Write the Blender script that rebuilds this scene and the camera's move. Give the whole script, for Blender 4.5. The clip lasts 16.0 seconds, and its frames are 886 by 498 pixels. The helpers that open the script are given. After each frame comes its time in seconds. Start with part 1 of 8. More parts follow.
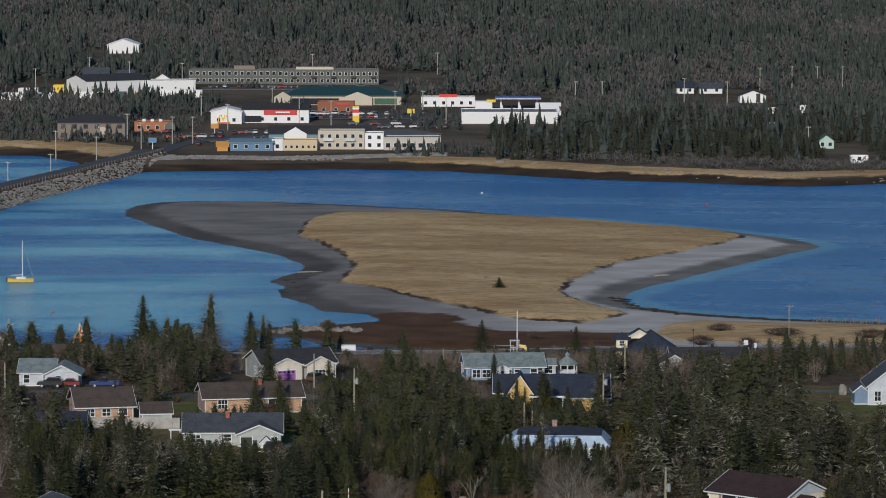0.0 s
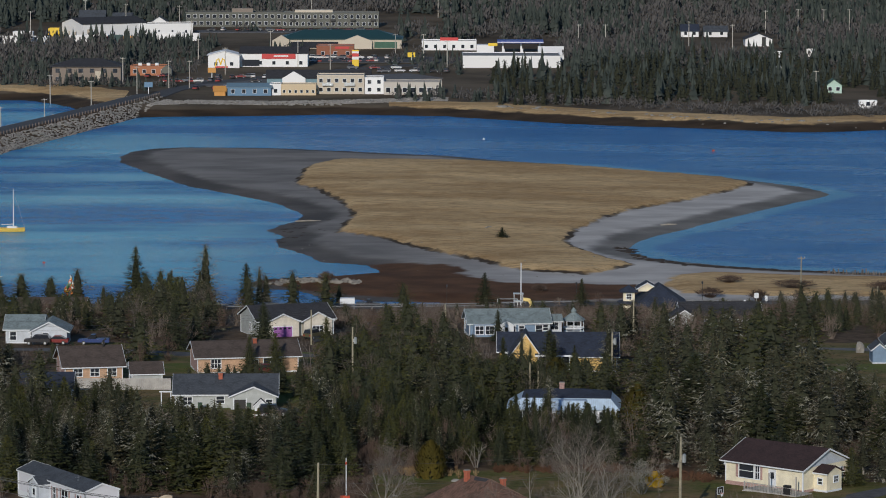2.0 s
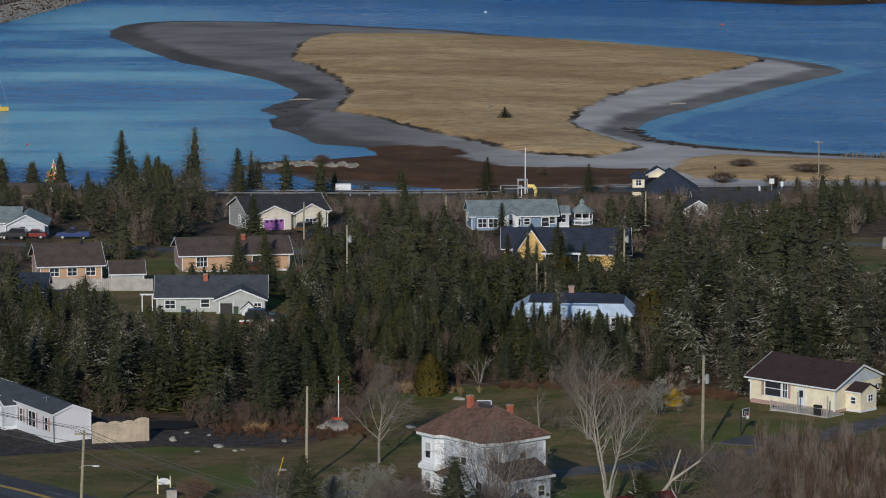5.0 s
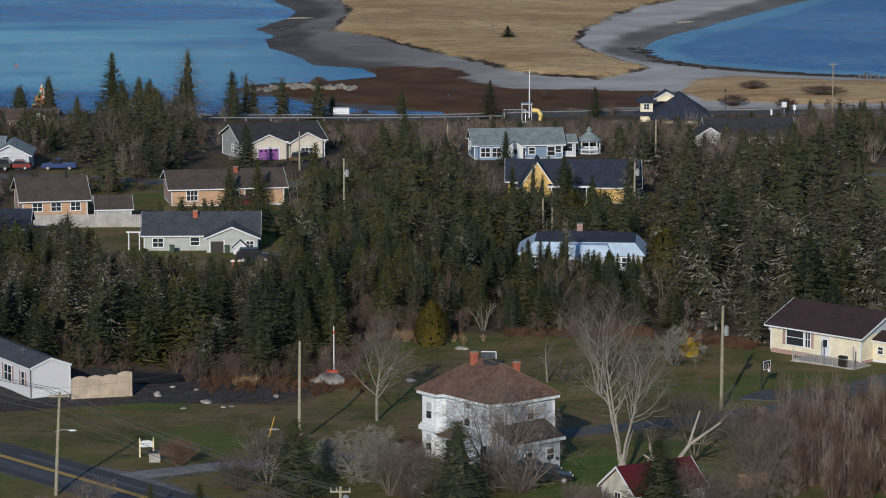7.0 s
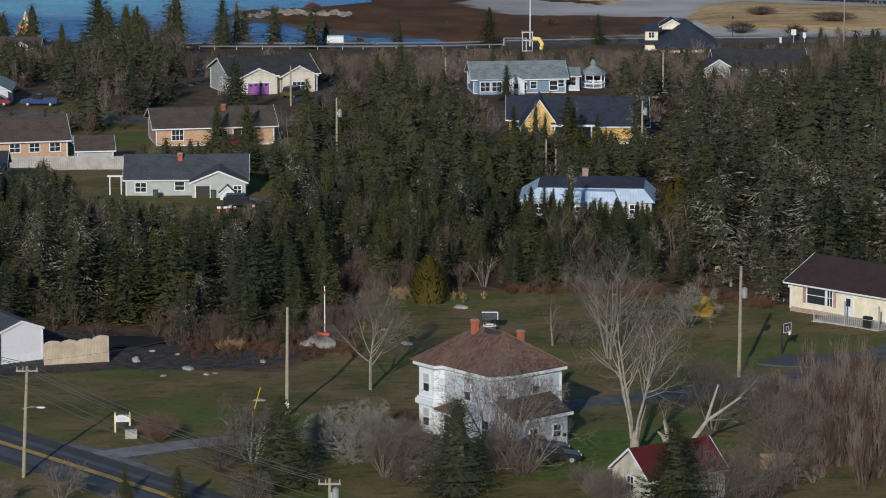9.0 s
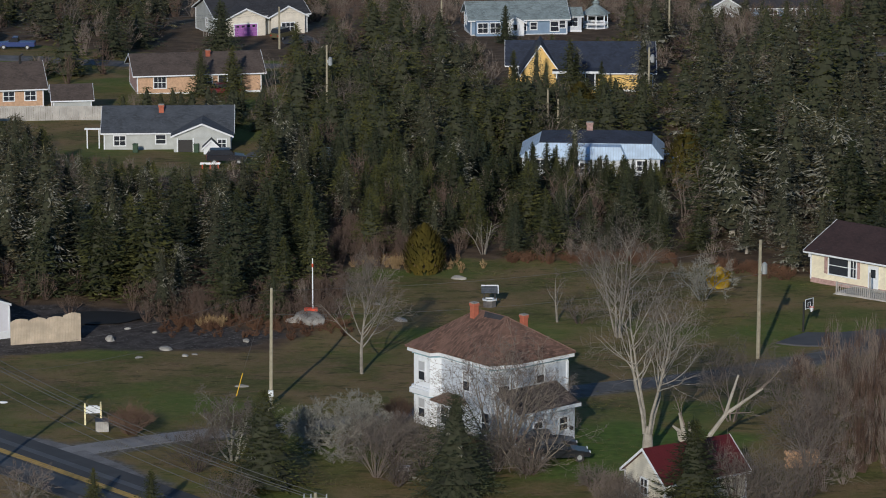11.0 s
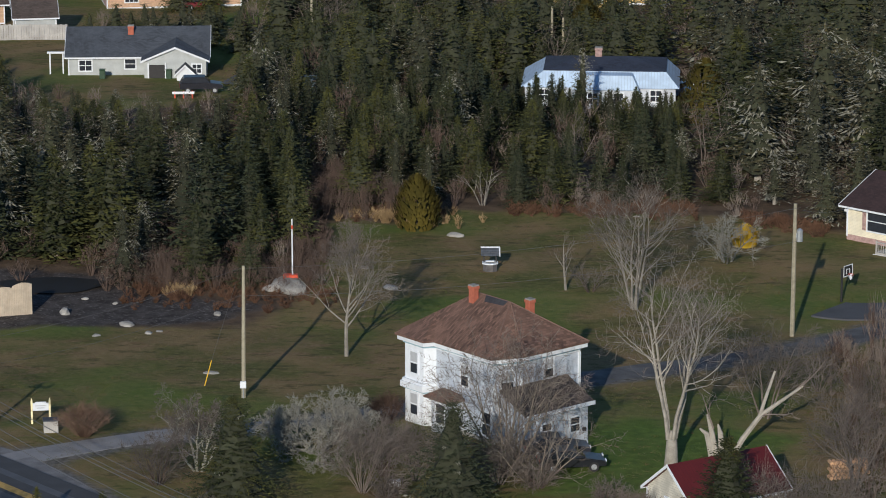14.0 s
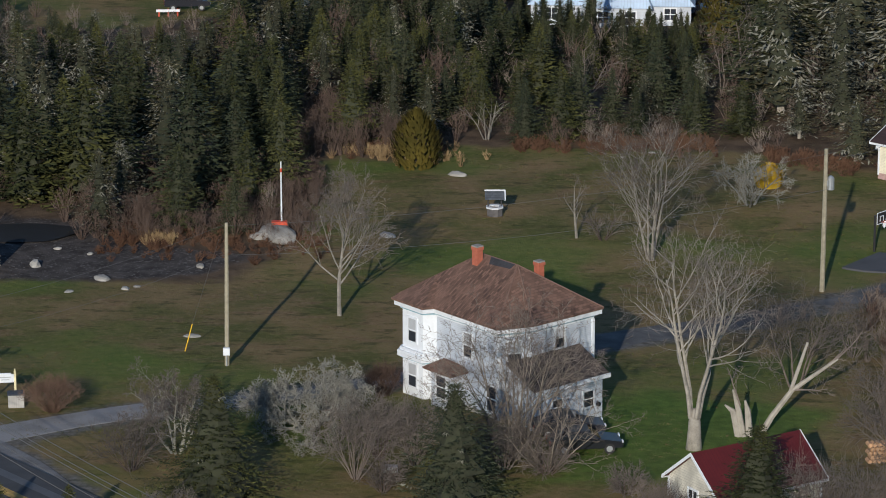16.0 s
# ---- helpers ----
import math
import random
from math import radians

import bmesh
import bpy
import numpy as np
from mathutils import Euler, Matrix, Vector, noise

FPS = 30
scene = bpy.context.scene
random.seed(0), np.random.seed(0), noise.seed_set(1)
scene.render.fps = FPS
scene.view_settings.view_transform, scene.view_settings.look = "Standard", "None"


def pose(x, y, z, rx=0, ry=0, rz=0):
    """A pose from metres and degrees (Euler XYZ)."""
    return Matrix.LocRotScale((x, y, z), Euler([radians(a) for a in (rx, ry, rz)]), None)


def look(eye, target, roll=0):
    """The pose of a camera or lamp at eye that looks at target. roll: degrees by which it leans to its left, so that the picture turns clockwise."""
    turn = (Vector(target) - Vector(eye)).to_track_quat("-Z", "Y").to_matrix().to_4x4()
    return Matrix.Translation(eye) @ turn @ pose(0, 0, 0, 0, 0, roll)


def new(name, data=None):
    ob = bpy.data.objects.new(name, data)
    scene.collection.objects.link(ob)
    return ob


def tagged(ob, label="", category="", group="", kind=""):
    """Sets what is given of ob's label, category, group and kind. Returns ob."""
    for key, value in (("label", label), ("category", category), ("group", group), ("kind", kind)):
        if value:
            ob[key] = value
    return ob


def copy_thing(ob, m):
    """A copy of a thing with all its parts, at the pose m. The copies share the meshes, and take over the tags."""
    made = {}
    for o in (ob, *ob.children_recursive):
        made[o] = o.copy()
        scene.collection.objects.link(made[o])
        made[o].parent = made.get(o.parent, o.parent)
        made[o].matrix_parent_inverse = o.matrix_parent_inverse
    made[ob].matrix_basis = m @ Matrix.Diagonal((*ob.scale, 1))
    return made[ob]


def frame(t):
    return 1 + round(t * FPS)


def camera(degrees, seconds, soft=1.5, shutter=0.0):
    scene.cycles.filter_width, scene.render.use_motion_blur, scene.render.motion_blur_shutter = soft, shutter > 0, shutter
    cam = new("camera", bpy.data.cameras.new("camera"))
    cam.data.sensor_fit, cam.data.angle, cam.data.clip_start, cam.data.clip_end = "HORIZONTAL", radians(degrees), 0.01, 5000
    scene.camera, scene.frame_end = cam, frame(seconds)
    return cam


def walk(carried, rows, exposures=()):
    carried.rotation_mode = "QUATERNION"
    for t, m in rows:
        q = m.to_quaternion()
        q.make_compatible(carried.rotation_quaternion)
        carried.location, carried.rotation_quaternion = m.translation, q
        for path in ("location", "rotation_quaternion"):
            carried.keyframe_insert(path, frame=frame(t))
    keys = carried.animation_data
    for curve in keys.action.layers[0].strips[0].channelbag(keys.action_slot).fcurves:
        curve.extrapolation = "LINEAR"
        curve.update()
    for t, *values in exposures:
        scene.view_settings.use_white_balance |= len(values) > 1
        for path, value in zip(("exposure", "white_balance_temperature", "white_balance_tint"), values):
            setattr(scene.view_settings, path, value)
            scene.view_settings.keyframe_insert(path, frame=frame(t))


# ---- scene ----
cam = camera(13.0, 16.0, soft=1.0)
PATH = [
    (0, 0.00, 0.00, 107.82, -0.021, -5.437, -0.058),
    (0.5, -0.09, 6.27, 107.64, -0.017, -5.626, -0.057),
    (1, -0.17, 12.56, 107.48, -0.015, -5.860, -0.057),
    (1.5, -0.24, 18.85, 107.34, -0.012, -6.059, -0.059),
    (2, -0.28, 25.17, 107.24, -0.016, -6.296, -0.066),
    (2.5, -0.30, 31.52, 107.16, -0.014, -6.572, -0.073),
    (3, -0.32, 37.89, 107.10, -0.013, -6.922, -0.080),
    (3.5, -0.34, 44.28, 107.04, -0.013, -7.256, -0.085),
    (4, -0.36, 50.70, 106.98, -0.015, -7.614, -0.090),
    (4.5, -0.37, 57.14, 106.90, -0.016, -7.948, -0.094),
    (7, -0.45, 89.44, 106.46, -0.006, -9.620, -0.038),
    (7.5, -0.47, 95.92, 106.38, -0.011, -9.932, -0.034),
    (8, -0.49, 102.41, 106.31, -0.019, -10.269, -0.034),
    (8.5, -0.52, 108.91, 106.26, -0.033, -10.588, -0.032),
    (9, -0.55, 115.42, 106.24, -0.050, -10.923, -0.034),
    (11.5, -0.69, 147.94, 106.19, -0.148, -12.524, -0.028),
    (12, -0.70, 154.40, 106.19, -0.167, -12.895, -0.028),
    (12.5, -0.69, 160.81, 106.20, -0.177, -13.226, -0.027),
    (13, -0.66, 167.14, 106.20, -0.185, -13.594, -0.018),
    (13.5, -0.62, 173.38, 106.20, -0.192, -13.921, -0.007),
    (14, -0.57, 179.52, 106.17, -0.208, -14.238, 0.004),
    (14.5, -0.53, 185.54, 106.10, -0.223, -14.620, 0.020),
    (15, -0.50, 191.47, 106.01, -0.206, -15.137, 0.037),
    (15.5, -0.48, 197.35, 105.90, -0.200, -15.606, 0.052),
    (16, -0.46, 203.20, 105.79, -0.204, -16.132, 0.063),
]
walk(cam, [(t, pose(x, y, z, 90 + p, r, w)) for t, x, y, z, w, p, r in PATH], [(0.0, -0.20), (4.5, -0.13), (7.5, 0.06), (9.0, 0.08), (11.5, 0.04), (13.0, 0.08), (14.2, 0.32), (16.0, 0.32)])

# ---- sky and sun: a low autumn sun behind the camera, to its left ----
SUN_UP, SUN_TURN = 19.0, 10.0
world = bpy.data.worlds.new("sky")
scene.world = world
world.use_nodes = True
wn = world.node_tree.nodes
sky = wn.new("ShaderNodeTexSky")
sky.sky_type, sky.sun_disc = "NISHITA", False
sky.sun_elevation, sky.sun_rotation = radians(SUN_UP), radians(180 + SUN_TURN)
sky.air_density, sky.dust_density, sky.ozone_density = 1.0, 0.0, 4.0
world.node_tree.links.new(sky.outputs[0], wn["Background"].inputs[0])
wn["Background"].inputs[1].default_value = 0.080
sun = new("sun", bpy.data.lights.new("sun", "SUN"))
sun.data.energy, sun.data.angle, sun.data.color = 3.1, radians(0.5), (1.0, 0.92, 0.82)
sun.matrix_world = look((0, 0, 300), (math.sin(radians(SUN_TURN)), math.cos(radians(SUN_TURN)), 300 - math.tan(radians(SUN_UP))))


# ---- materials ----
def material(name, rough=0.8, metal=0.0):
    m = bpy.data.materials.new(name)
    m.use_nodes = True
    b = m.node_tree.nodes["Principled BSDF"]
    b.inputs["Roughness"].default_value, b.inputs["Metallic"].default_value = rough, metal
    return m, m.node_tree.nodes, m.node_tree.links, b


def socket(links, s, v):
    if hasattr(v, "is_output"):
        links.new(v, s)
    else:
        s.default_value = (*v, 1) if isinstance(v, tuple) and len(v) == 3 else v


def mixed(nodes, links, fac, a, b):
    n = nodes.new("ShaderNodeMix")
    n.data_type = "RGBA"
    socket(links, n.inputs[0], fac), socket(links, n.inputs[6], a), socket(links, n.inputs[7], b)
    return n.outputs[2]


def calc(nodes, links, op, a, b=0.0, clamp=False):
    n = nodes.new("ShaderNodeMath")
    n.operation, n.use_clamp = op, clamp
    socket(links, n.inputs[0], a), socket(links, n.inputs[1], b)
    return n.outputs[0]


def grain(nodes, links, scale, detail=4.0, stretch=(1, 1, 1), rough=0.55, coords="Object"):
    tc = nodes.new("ShaderNodeTexCoord")
    mp = nodes.new("ShaderNodeMapping")
    mp.inputs["Scale"].default_value = stretch
    n = nodes.new("ShaderNodeTexNoise")
    n.inputs["Scale"].default_value, n.inputs["Detail"].default_value, n.inputs["Roughness"].default_value = scale, detail, rough
    links.new(tc.outputs[coords], mp.inputs[0]), links.new(mp.outputs[0], n.inputs[0])
    return n.outputs[0]


def ramp(nodes, links, fac, lo, hi):
    n = nodes.new("ShaderNodeMapRange")
    n.interpolation_type = "SMOOTHSTEP"
    socket(links, n.inputs[0], fac)
    n.inputs[1].default_value, n.inputs[2].default_value = lo, hi
    return n.outputs[0]


def bumped(nodes, links, b, height, strength=0.4, distance=0.02):
    n = nodes.new("ShaderNodeBump")
    n.inputs["Strength"].default_value, n.inputs["Distance"].default_value = strength, distance
    links.new(height, n.inputs["Height"]), links.new(n.outputs[0], b.inputs["Normal"])


def plain(name, colour, rough=0.7, metal=0.0, vary=0.25, scale=3.0, fine=40.0, bump=0.15):
    """A surface with stains at one scale and grain at another, and a little difference from object to object."""
    m, n, l, b = material(name, rough, metal)
    lo, hi = tuple(c * (1 - vary) for c in colour), tuple(min(1, c * (1 + vary)) for c in colour)
    f = calc(n, l, "ADD", calc(n, l, "MULTIPLY", grain(n, l, scale), 0.7), calc(n, l, "MULTIPLY", grain(n, l, fine), 0.3))
    info = n.new("ShaderNodeObjectInfo")
    f = calc(n, l, "ADD", f, calc(n, l, "MULTIPLY", calc(n, l, "SUBTRACT", info.outputs["Random"], 0.5), 0.25))
    l.new(mixed(n, l, ramp(n, l, f, 0.25, 0.75), lo, hi), b.inputs["Base Color"])
    if bump:
        bumped(n, l, b, grain(n, l, fine), bump, 0.01)
    return m


def lined(name, colour, step, axis=2, rough=0.6, vary=0.12, depth=0.25, dark=0.72):
    """Boards or courses: a groove every step metres along an axis, over stains and grain."""
    m, n, l, b = material(name, rough)
    tc = n.new("ShaderNodeTexCoord")
    sp = n.new("ShaderNodeSeparateXYZ")
    l.new(tc.outputs["Object"], sp.inputs[0])
    saw = calc(n, l, "FRACT", calc(n, l, "DIVIDE", sp.outputs[axis], step))
    groove = ramp(n, l, saw, 0.0, 0.22)
    stain = ramp(n, l, grain(n, l, 0.9), 0.3, 0.75)
    base = mixed(n, l, stain, tuple(c * (1 - vary) for c in colour), tuple(min(1, c * (1 + vary)) for c in colour))
    l.new(mixed(n, l, groove, tuple(c * dark for c in colour), base), b.inputs["Base Color"])
    bumped(n, l, b, saw, depth, 0.02)
    return m


def shingled(name, colour, vary=0.3, rough=0.9):
    """Roofing: small tabs that differ, worn patches and a fine grit."""
    m, n, l, b = material(name, rough)
    tc = n.new("ShaderNodeTexCoord")
    br = n.new("ShaderNodeTexBrick")
    br.inputs["Scale"].default_value = 1.0
    br.inputs["Brick Width"].default_value, br.inputs["Row Height"].default_value = 0.33, 0.16
    br.inputs["Mortar Size"].default_value = 0.012
    br.inputs["Color1"].default_value = (*[c * (1 - vary) for c in colour], 1)
    br.inputs["Color2"].default_value = (*[c * (1 + vary) for c in colour], 1)
    br.inputs["Mortar"].default_value = (*[c * 0.5 for c in colour], 1)
    l.new(tc.outputs["Object"], br.inputs["Vector"])
    worn = ramp(n, l, grain(n, l, 0.7), 0.35, 0.7)
    l.new(mixed(n, l, calc(n, l, "MULTIPLY", worn, 0.55), br.outputs[0], tuple(min(1, c * 1.45) for c in colour)), b.inputs["Base Color"])
    bumped(n, l, b, br.outputs[1], 0.3, 0.01)
    return m


def leafy(name, colour, other, hoary=0.0, cool=None):
    """Needles and leaves: hue changes from tree to tree, from clump to clump and within a clump; hoary: how much pale lichen."""
    m, n, l, b = material(name, 0.75)
    info = n.new("ShaderNodeObjectInfo")
    geo = n.new("ShaderNodeNewGeometry")
    f = calc(n, l, "ADD", calc(n, l, "MULTIPLY", info.outputs["Random"], 0.60), calc(n, l, "MULTIPLY", geo.outputs["Random Per Island"], 0.30))
    f = calc(n, l, "ADD", f, calc(n, l, "MULTIPLY", ramp(n, l, grain(n, l, 0.27, 1), 0.36, 0.64), 0.45))
    col = mixed(n, l, ramp(n, l, f, 0.3, 1.2), colour, other)
    if cool:
        blue = ramp(n, l, calc(n, l, "FRACT", calc(n, l, "ADD", calc(n, l, "MULTIPLY", info.outputs["Random"], 7.3), calc(n, l, "MULTIPLY", grain(n, l, 0.11, 2), 0.5))), 0.55, 0.85)
        col = mixed(n, l, calc(n, l, "MULTIPLY", blue, 0.55), col, cool)
    if hoary:
        spot = ramp(n, l, calc(n, l, "ADD", grain(n, l, 5.0), calc(n, l, "MULTIPLY", geo.outputs["Random Per Island"], 0.12)), 0.65 - hoary, 0.73 - hoary * 0.8)
        col = mixed(n, l, calc(n, l, "MULTIPLY", spot, 0.75), col, (0.23, 0.222, 0.165))
    l.new(col, b.inputs["Base Color"])
    b.inputs["Specular IOR Level"].default_value = 0.2
    return m


WHITE = plain("white_paint", (0.70, 0.74, 0.78), 0.55, vary=0.08)
SIDING_WHITE = lined("white_clapboard", (0.53, 0.58, 0.645), 0.12)
SIDING_WORN = lined("worn_cream_boards", (0.60, 0.58, 0.50), 0.16, vary=0.25, dark=0.6)
SIDING_GRAY = lined("gray_vinyl", (0.42, 0.45, 0.45), 0.12)
SIDING_BLUE = lined("blue_vinyl", (0.17, 0.26, 0.38), 0.12)
SIDING_CREAM = lined("cream_vinyl", (0.80, 0.74, 0.57), 0.12)
SIDING_BEIGE = lined("beige_vinyl", (0.66, 0.62, 0.54), 0.12)
SIDING_YELLOW = lined("yellow_vinyl", (0.74, 0.50, 0.17), 0.12)
SIDING_SKY = lined("pale_blue_metal", (0.48, 0.62, 0.78), 0.3, axis=0, rough=0.4)
BRICK_ORANGE = plain("orange_brick", (0.50, 0.33, 0.22), 0.9, vary=0.25, fine=12)
BRICK_RED = plain("red_brick", (0.34, 0.10, 0.06), 0.9, vary=0.3, fine=14)
STONE_PINK = plain("mauve_stone", (0.36, 0.24, 0.22), 0.9, vary=0.35, fine=6)
ROOF_BROWN = shingled("brown_shingle", (0.135, 0.078, 0.058), 0.5)
ROOF_DARK = shingled("charcoal_shingle", (0.035, 0.036, 0.042))
ROOF_NAVY = shingled("navy_shingle", (0.024, 0.033, 0.056))
ROOF_SLATE = shingled("slate_blue_shingle", (0.06, 0.07, 0.085))
ROOF_GREEN = shingled("grey_green_shingle", (0.20, 0.25, 0.26))
ROOF_UMBER = shingled("umber_shingle", (0.085, 0.065, 0.055))
ROOF_WINE = shingled("dark_wine_shingle", (0.040, 0.022, 0.022))
ROOF_RED = lined("red_metal_roof", (0.095, 0.012, 0.012), 0.25, axis=0, rough=0.5)
GLASS = plain("window_glass", (0.03, 0.035, 0.045), 0.08, vary=0.2, bump=0)
BLIND = plain("window_blind", (0.42, 0.44, 0.46), 0.8, vary=0.1, bump=0)
WOOD_POLE = plain("weathered_pole", (0.29, 0.265, 0.195), 0.9, vary=0.25, fine=15)
WOOD_FENCE = lined("pine_boards", (0.50, 0.42, 0.32), 0.14, axis=0, vary=0.2)
WOOD_GREY = lined("silver_boards", (0.40, 0.39, 0.37), 0.14, axis=0, vary=0.2)
METAL_GREY = plain("galvanised_metal", (0.45, 0.48, 0.5), 0.45, metal=0.6, vary=0.15)
METAL_BLACK = plain("black_metal", (0.02, 0.02, 0.022), 0.5, vary=0.2)
WIRE = plain("cable", (0.10, 0.10, 0.10), 0.6, vary=0.1, bump=0)
BARK_PALE = plain("pale_bark", (0.27, 0.25, 0.215), 0.95, vary=0.4, scale=2.0, fine=14, bump=0.4)
BARK_TWIG = plain("fine_twigs", (0.13, 0.108, 0.092), 0.95, vary=0.35, scale=2.0)
BARK_GREY = plain("grey_twigs", (0.165, 0.135, 0.115), 0.95, vary=0.35, scale=2.0)
BARK_STEM = plain("tawny_bark", (0.21, 0.18, 0.145), 0.95, vary=0.35, scale=2.0)
BARK_PLUM = plain("plum_twigs", (0.088, 0.062, 0.050), 0.95, vary=0.4, scale=1.0)
BARK_RUST = plain("rusty_twigs", (0.098, 0.062, 0.047), 0.95, vary=0.35, scale=1.0)
BARK_LICHEN = plain("lichen_bark", (0.175, 0.17, 0.145), 0.95, vary=0.6, scale=3.0)
BARK_DARK = plain("spruce_bark", (0.16, 0.13, 0.11), 0.95, vary=0.3, fine=15)
SPRUCE = leafy("spruce_needles", (0.027, 0.034, 0.014), (0.096, 0.097, 0.029), cool=(0.046, 0.057, 0.037))
SPRUCE_HOARY = leafy("lichened_spruce_needles", (0.032, 0.030, 0.015), (0.100, 0.087, 0.042), 0.05, cool=(0.062, 0.063, 0.044))
# Distance haze is mixed into these two colours: greyer, bluer, with less contrast.
SPRUCE_FAR_HAZED = leafy("far_spruce", (0.036, 0.047, 0.043), (0.066, 0.079, 0.068))
WOODS_BARE_HAZED = leafy("bare_woods", (0.074, 0.072, 0.074), (0.106, 0.102, 0.101))
# Dark core colour stands in for the shade inside a spruce crown.
CROWN_SHADE = plain("inner_boughs", (0.030, 0.034, 0.018), 0.95, vary=0.4, scale=2.0)
LICHEN = plain("grey_lichen", (0.215, 0.21, 0.165), 0.95, vary=0.35, scale=2.5, bump=0)
GOLDEN = leafy("golden_cedar", (0.060, 0.052, 0.012), (0.125, 0.098, 0.020))
STRAW = leafy("dry_grass", (0.22, 0.15, 0.08), (0.42, 0.31, 0.17))
RUSTY = leafy("rusty_weeds", (0.060, 0.031, 0.021), (0.13, 0.072, 0.045))
ROCK = plain("granite", (0.31, 0.30, 0.275), 0.95, vary=0.35, scale=1.2, fine=10, bump=0.5)
ASPHALT = plain("asphalt", (0.060, 0.062, 0.068), 0.85, vary=0.25, scale=0.6, fine=30)
ASPHALT_WORN = plain("worn_asphalt", (0.10, 0.10, 0.103), 0.9, vary=0.5, scale=0.6, fine=20)
GRAVEL = plain("gravel", (0.165, 0.165, 0.17), 0.95, vary=0.5, scale=0.6, fine=12, bump=0.5)
PAINT_YELLOW = plain("road_yellow", (0.38, 0.25, 0.07), 0.8, vary=0.3)
PAINT_WHITE = plain("road_white", (0.55, 0.56, 0.56), 0.8, vary=0.3)


# ---- plan of the ground: heights by distance, shores as closed outlines ----
NY = (-900, 200, 380, 410, 440, 470, 490, 515, 540, 570, 600, 627, 670, 715, 760, 800, 840, 865, 885, 905, 3000)
NZ = (30, 29, 28.6, 28.3, 27.6, 26.2, 26.0, 25.4, 24.2, 22.4, 21, 20.5, 18.8, 16.4, 12, 7.6, 4.2, 2.5, 1.1, 0.7, 0.7)
FY = (1340, 1500, 1700, 1900, 2300, 2600, 3000, 3600, 4700)
FZ = (2.4, 3.2, 6, 10, 18, 27, 42, 70, 110)
SHORE = [(-104, 1262), (-101, 1284), (-95, 1295), (-86, 1302), (-72, 1301), (-53, 1298), (-34, 1289), (-15, 1278), (1, 1270), (22, 1250), (40, 1238), (57, 1222), (74, 1206), (90, 1189), (98, 1177), (106, 1164), (110, 1152), (112, 1141),
         (107, 1129), (92, 1103), (73, 1063), (55, 1027), (50, 1013), (47, 999), (47, 988), (53, 975), (66, 963), (79, 954), (93, 949), (130, 935), (700, 920), (700, -900), (-700, -900)]
SHORE += [(-700, 888), (-120, 886), (-50, 880), (-21, 873), (2, 877), (-1, 887), (-16, 891), (-28, 898), (-34, 911), (-42, 913), (-46, 923), (-42, 932), (-30, 936), (-15, 946), (-19, 961), (-30, 967), (-34, 984),
          (-41, 1000), (-43, 1014), (-41, 1024), (-47, 1041), (-39, 1065), (-38, 1081), (-47, 1113), (-60, 1139), (-75, 1164), (-90, 1208), (-101, 1243)]
MEADOW = [(-43, 1165), (-42, 1214), (-40, 1228), (-33, 1245), (-15, 1245), (1, 1243), (21, 1235), (39, 1225), (56, 1211), (73, 1195), (86, 1184), (91, 1167), (85, 1148), (68, 1115), (51, 1088), (42, 1061), (35, 1037), (31, 1009), (33, 992), (42, 965), (46, 957),
          (42, 949), (34, 936), (26, 940), (20, 944), (14, 952), (9, 965), (0, 982), (-9, 999), (-15, 1016), (-27, 1030), (-24, 1075), (-28, 1109), (-35, 1143)]
BANK = [(51, 918), (54, 935), (64, 942), (80, 936), (140, 926), (400, 915), (400, 885), (95, 892), (78, 894), (54, 897)]
MARSH = [(-45, 925), (-16, 947), (-18, 962), (-11, 960), (2, 957), (5, 949), (4, 937), (8, 929), (14, 922), (26, 919), (47, 916), (52, 912), (48, 890), (5, 876), (-1, 887), (-28, 905)]
FAR_SHORE = [(-2500, 1518), (-159, 1517), (-147, 1500), (-135, 1470), (-110, 1430), (-100, 1434), (-59, 1440), (-38, 1446), (-17, 1443), (1, 1438), (25, 1419), (45, 1403), (65, 1393), (85, 1385), (104, 1375), (123, 1365), (131, 1368), (158, 1378),
             (400, 1390), (2500, 1340), (2500, 6000), (-2500, 6000)]
CAUSEWAY = [(-230, 900), (-165, 1190), (-151, 1289), (-131, 1383), (-111, 1480)]


def inside(poly, x, y):
    """Metres from an outline: positive within it."""
    far, odd = np.full(x.shape, 1e9), np.zeros(x.shape, bool)
    for (ax, ay), (bx, by) in zip(poly, poly[1:] + poly[:1]):
        dx, dy = bx - ax, by - ay
        s = np.clip(((x - ax) * dx + (y - ay) * dy) / (dx * dx + dy * dy), 0, 1)
        far = np.minimum(far, np.hypot(x - ax - s * dx, y - ay - s * dy))
        if ay != by:
            odd ^= ((ay > y) != (by > y)) & (x < ax + (y - ay) / (by - ay) * dx)
    return np.where(odd, far, -far)


def off_line(line, x, y):
    far = np.full(np.shape(x), 1e9)
    for (ax, ay), (bx, by) in zip(line, line[1:]):
        dx, dy = bx - ax, by - ay
        s = np.clip(((x - ax) * dx + (y - ay) * dy) / (dx * dx + dy * dy), 0, 1)
        far = np.minimum(far, np.hypot(x - ax - s * dx, y - ay - s * dy))
    return far


def roll(x, y, size, seed):
    """A cheap smooth unevenness between -1 and 1."""
    a = np.sin(x / size * 1.3 + seed) * np.cos(y / size * 1.1 + 2.1 * seed) + np.sin((x + y) / size * 0.7 + 3 * seed) * 0.7
    return (a + 0.5 * np.sin(x / size * 2.9 - y / size * 2.3 + seed)) / 2.2


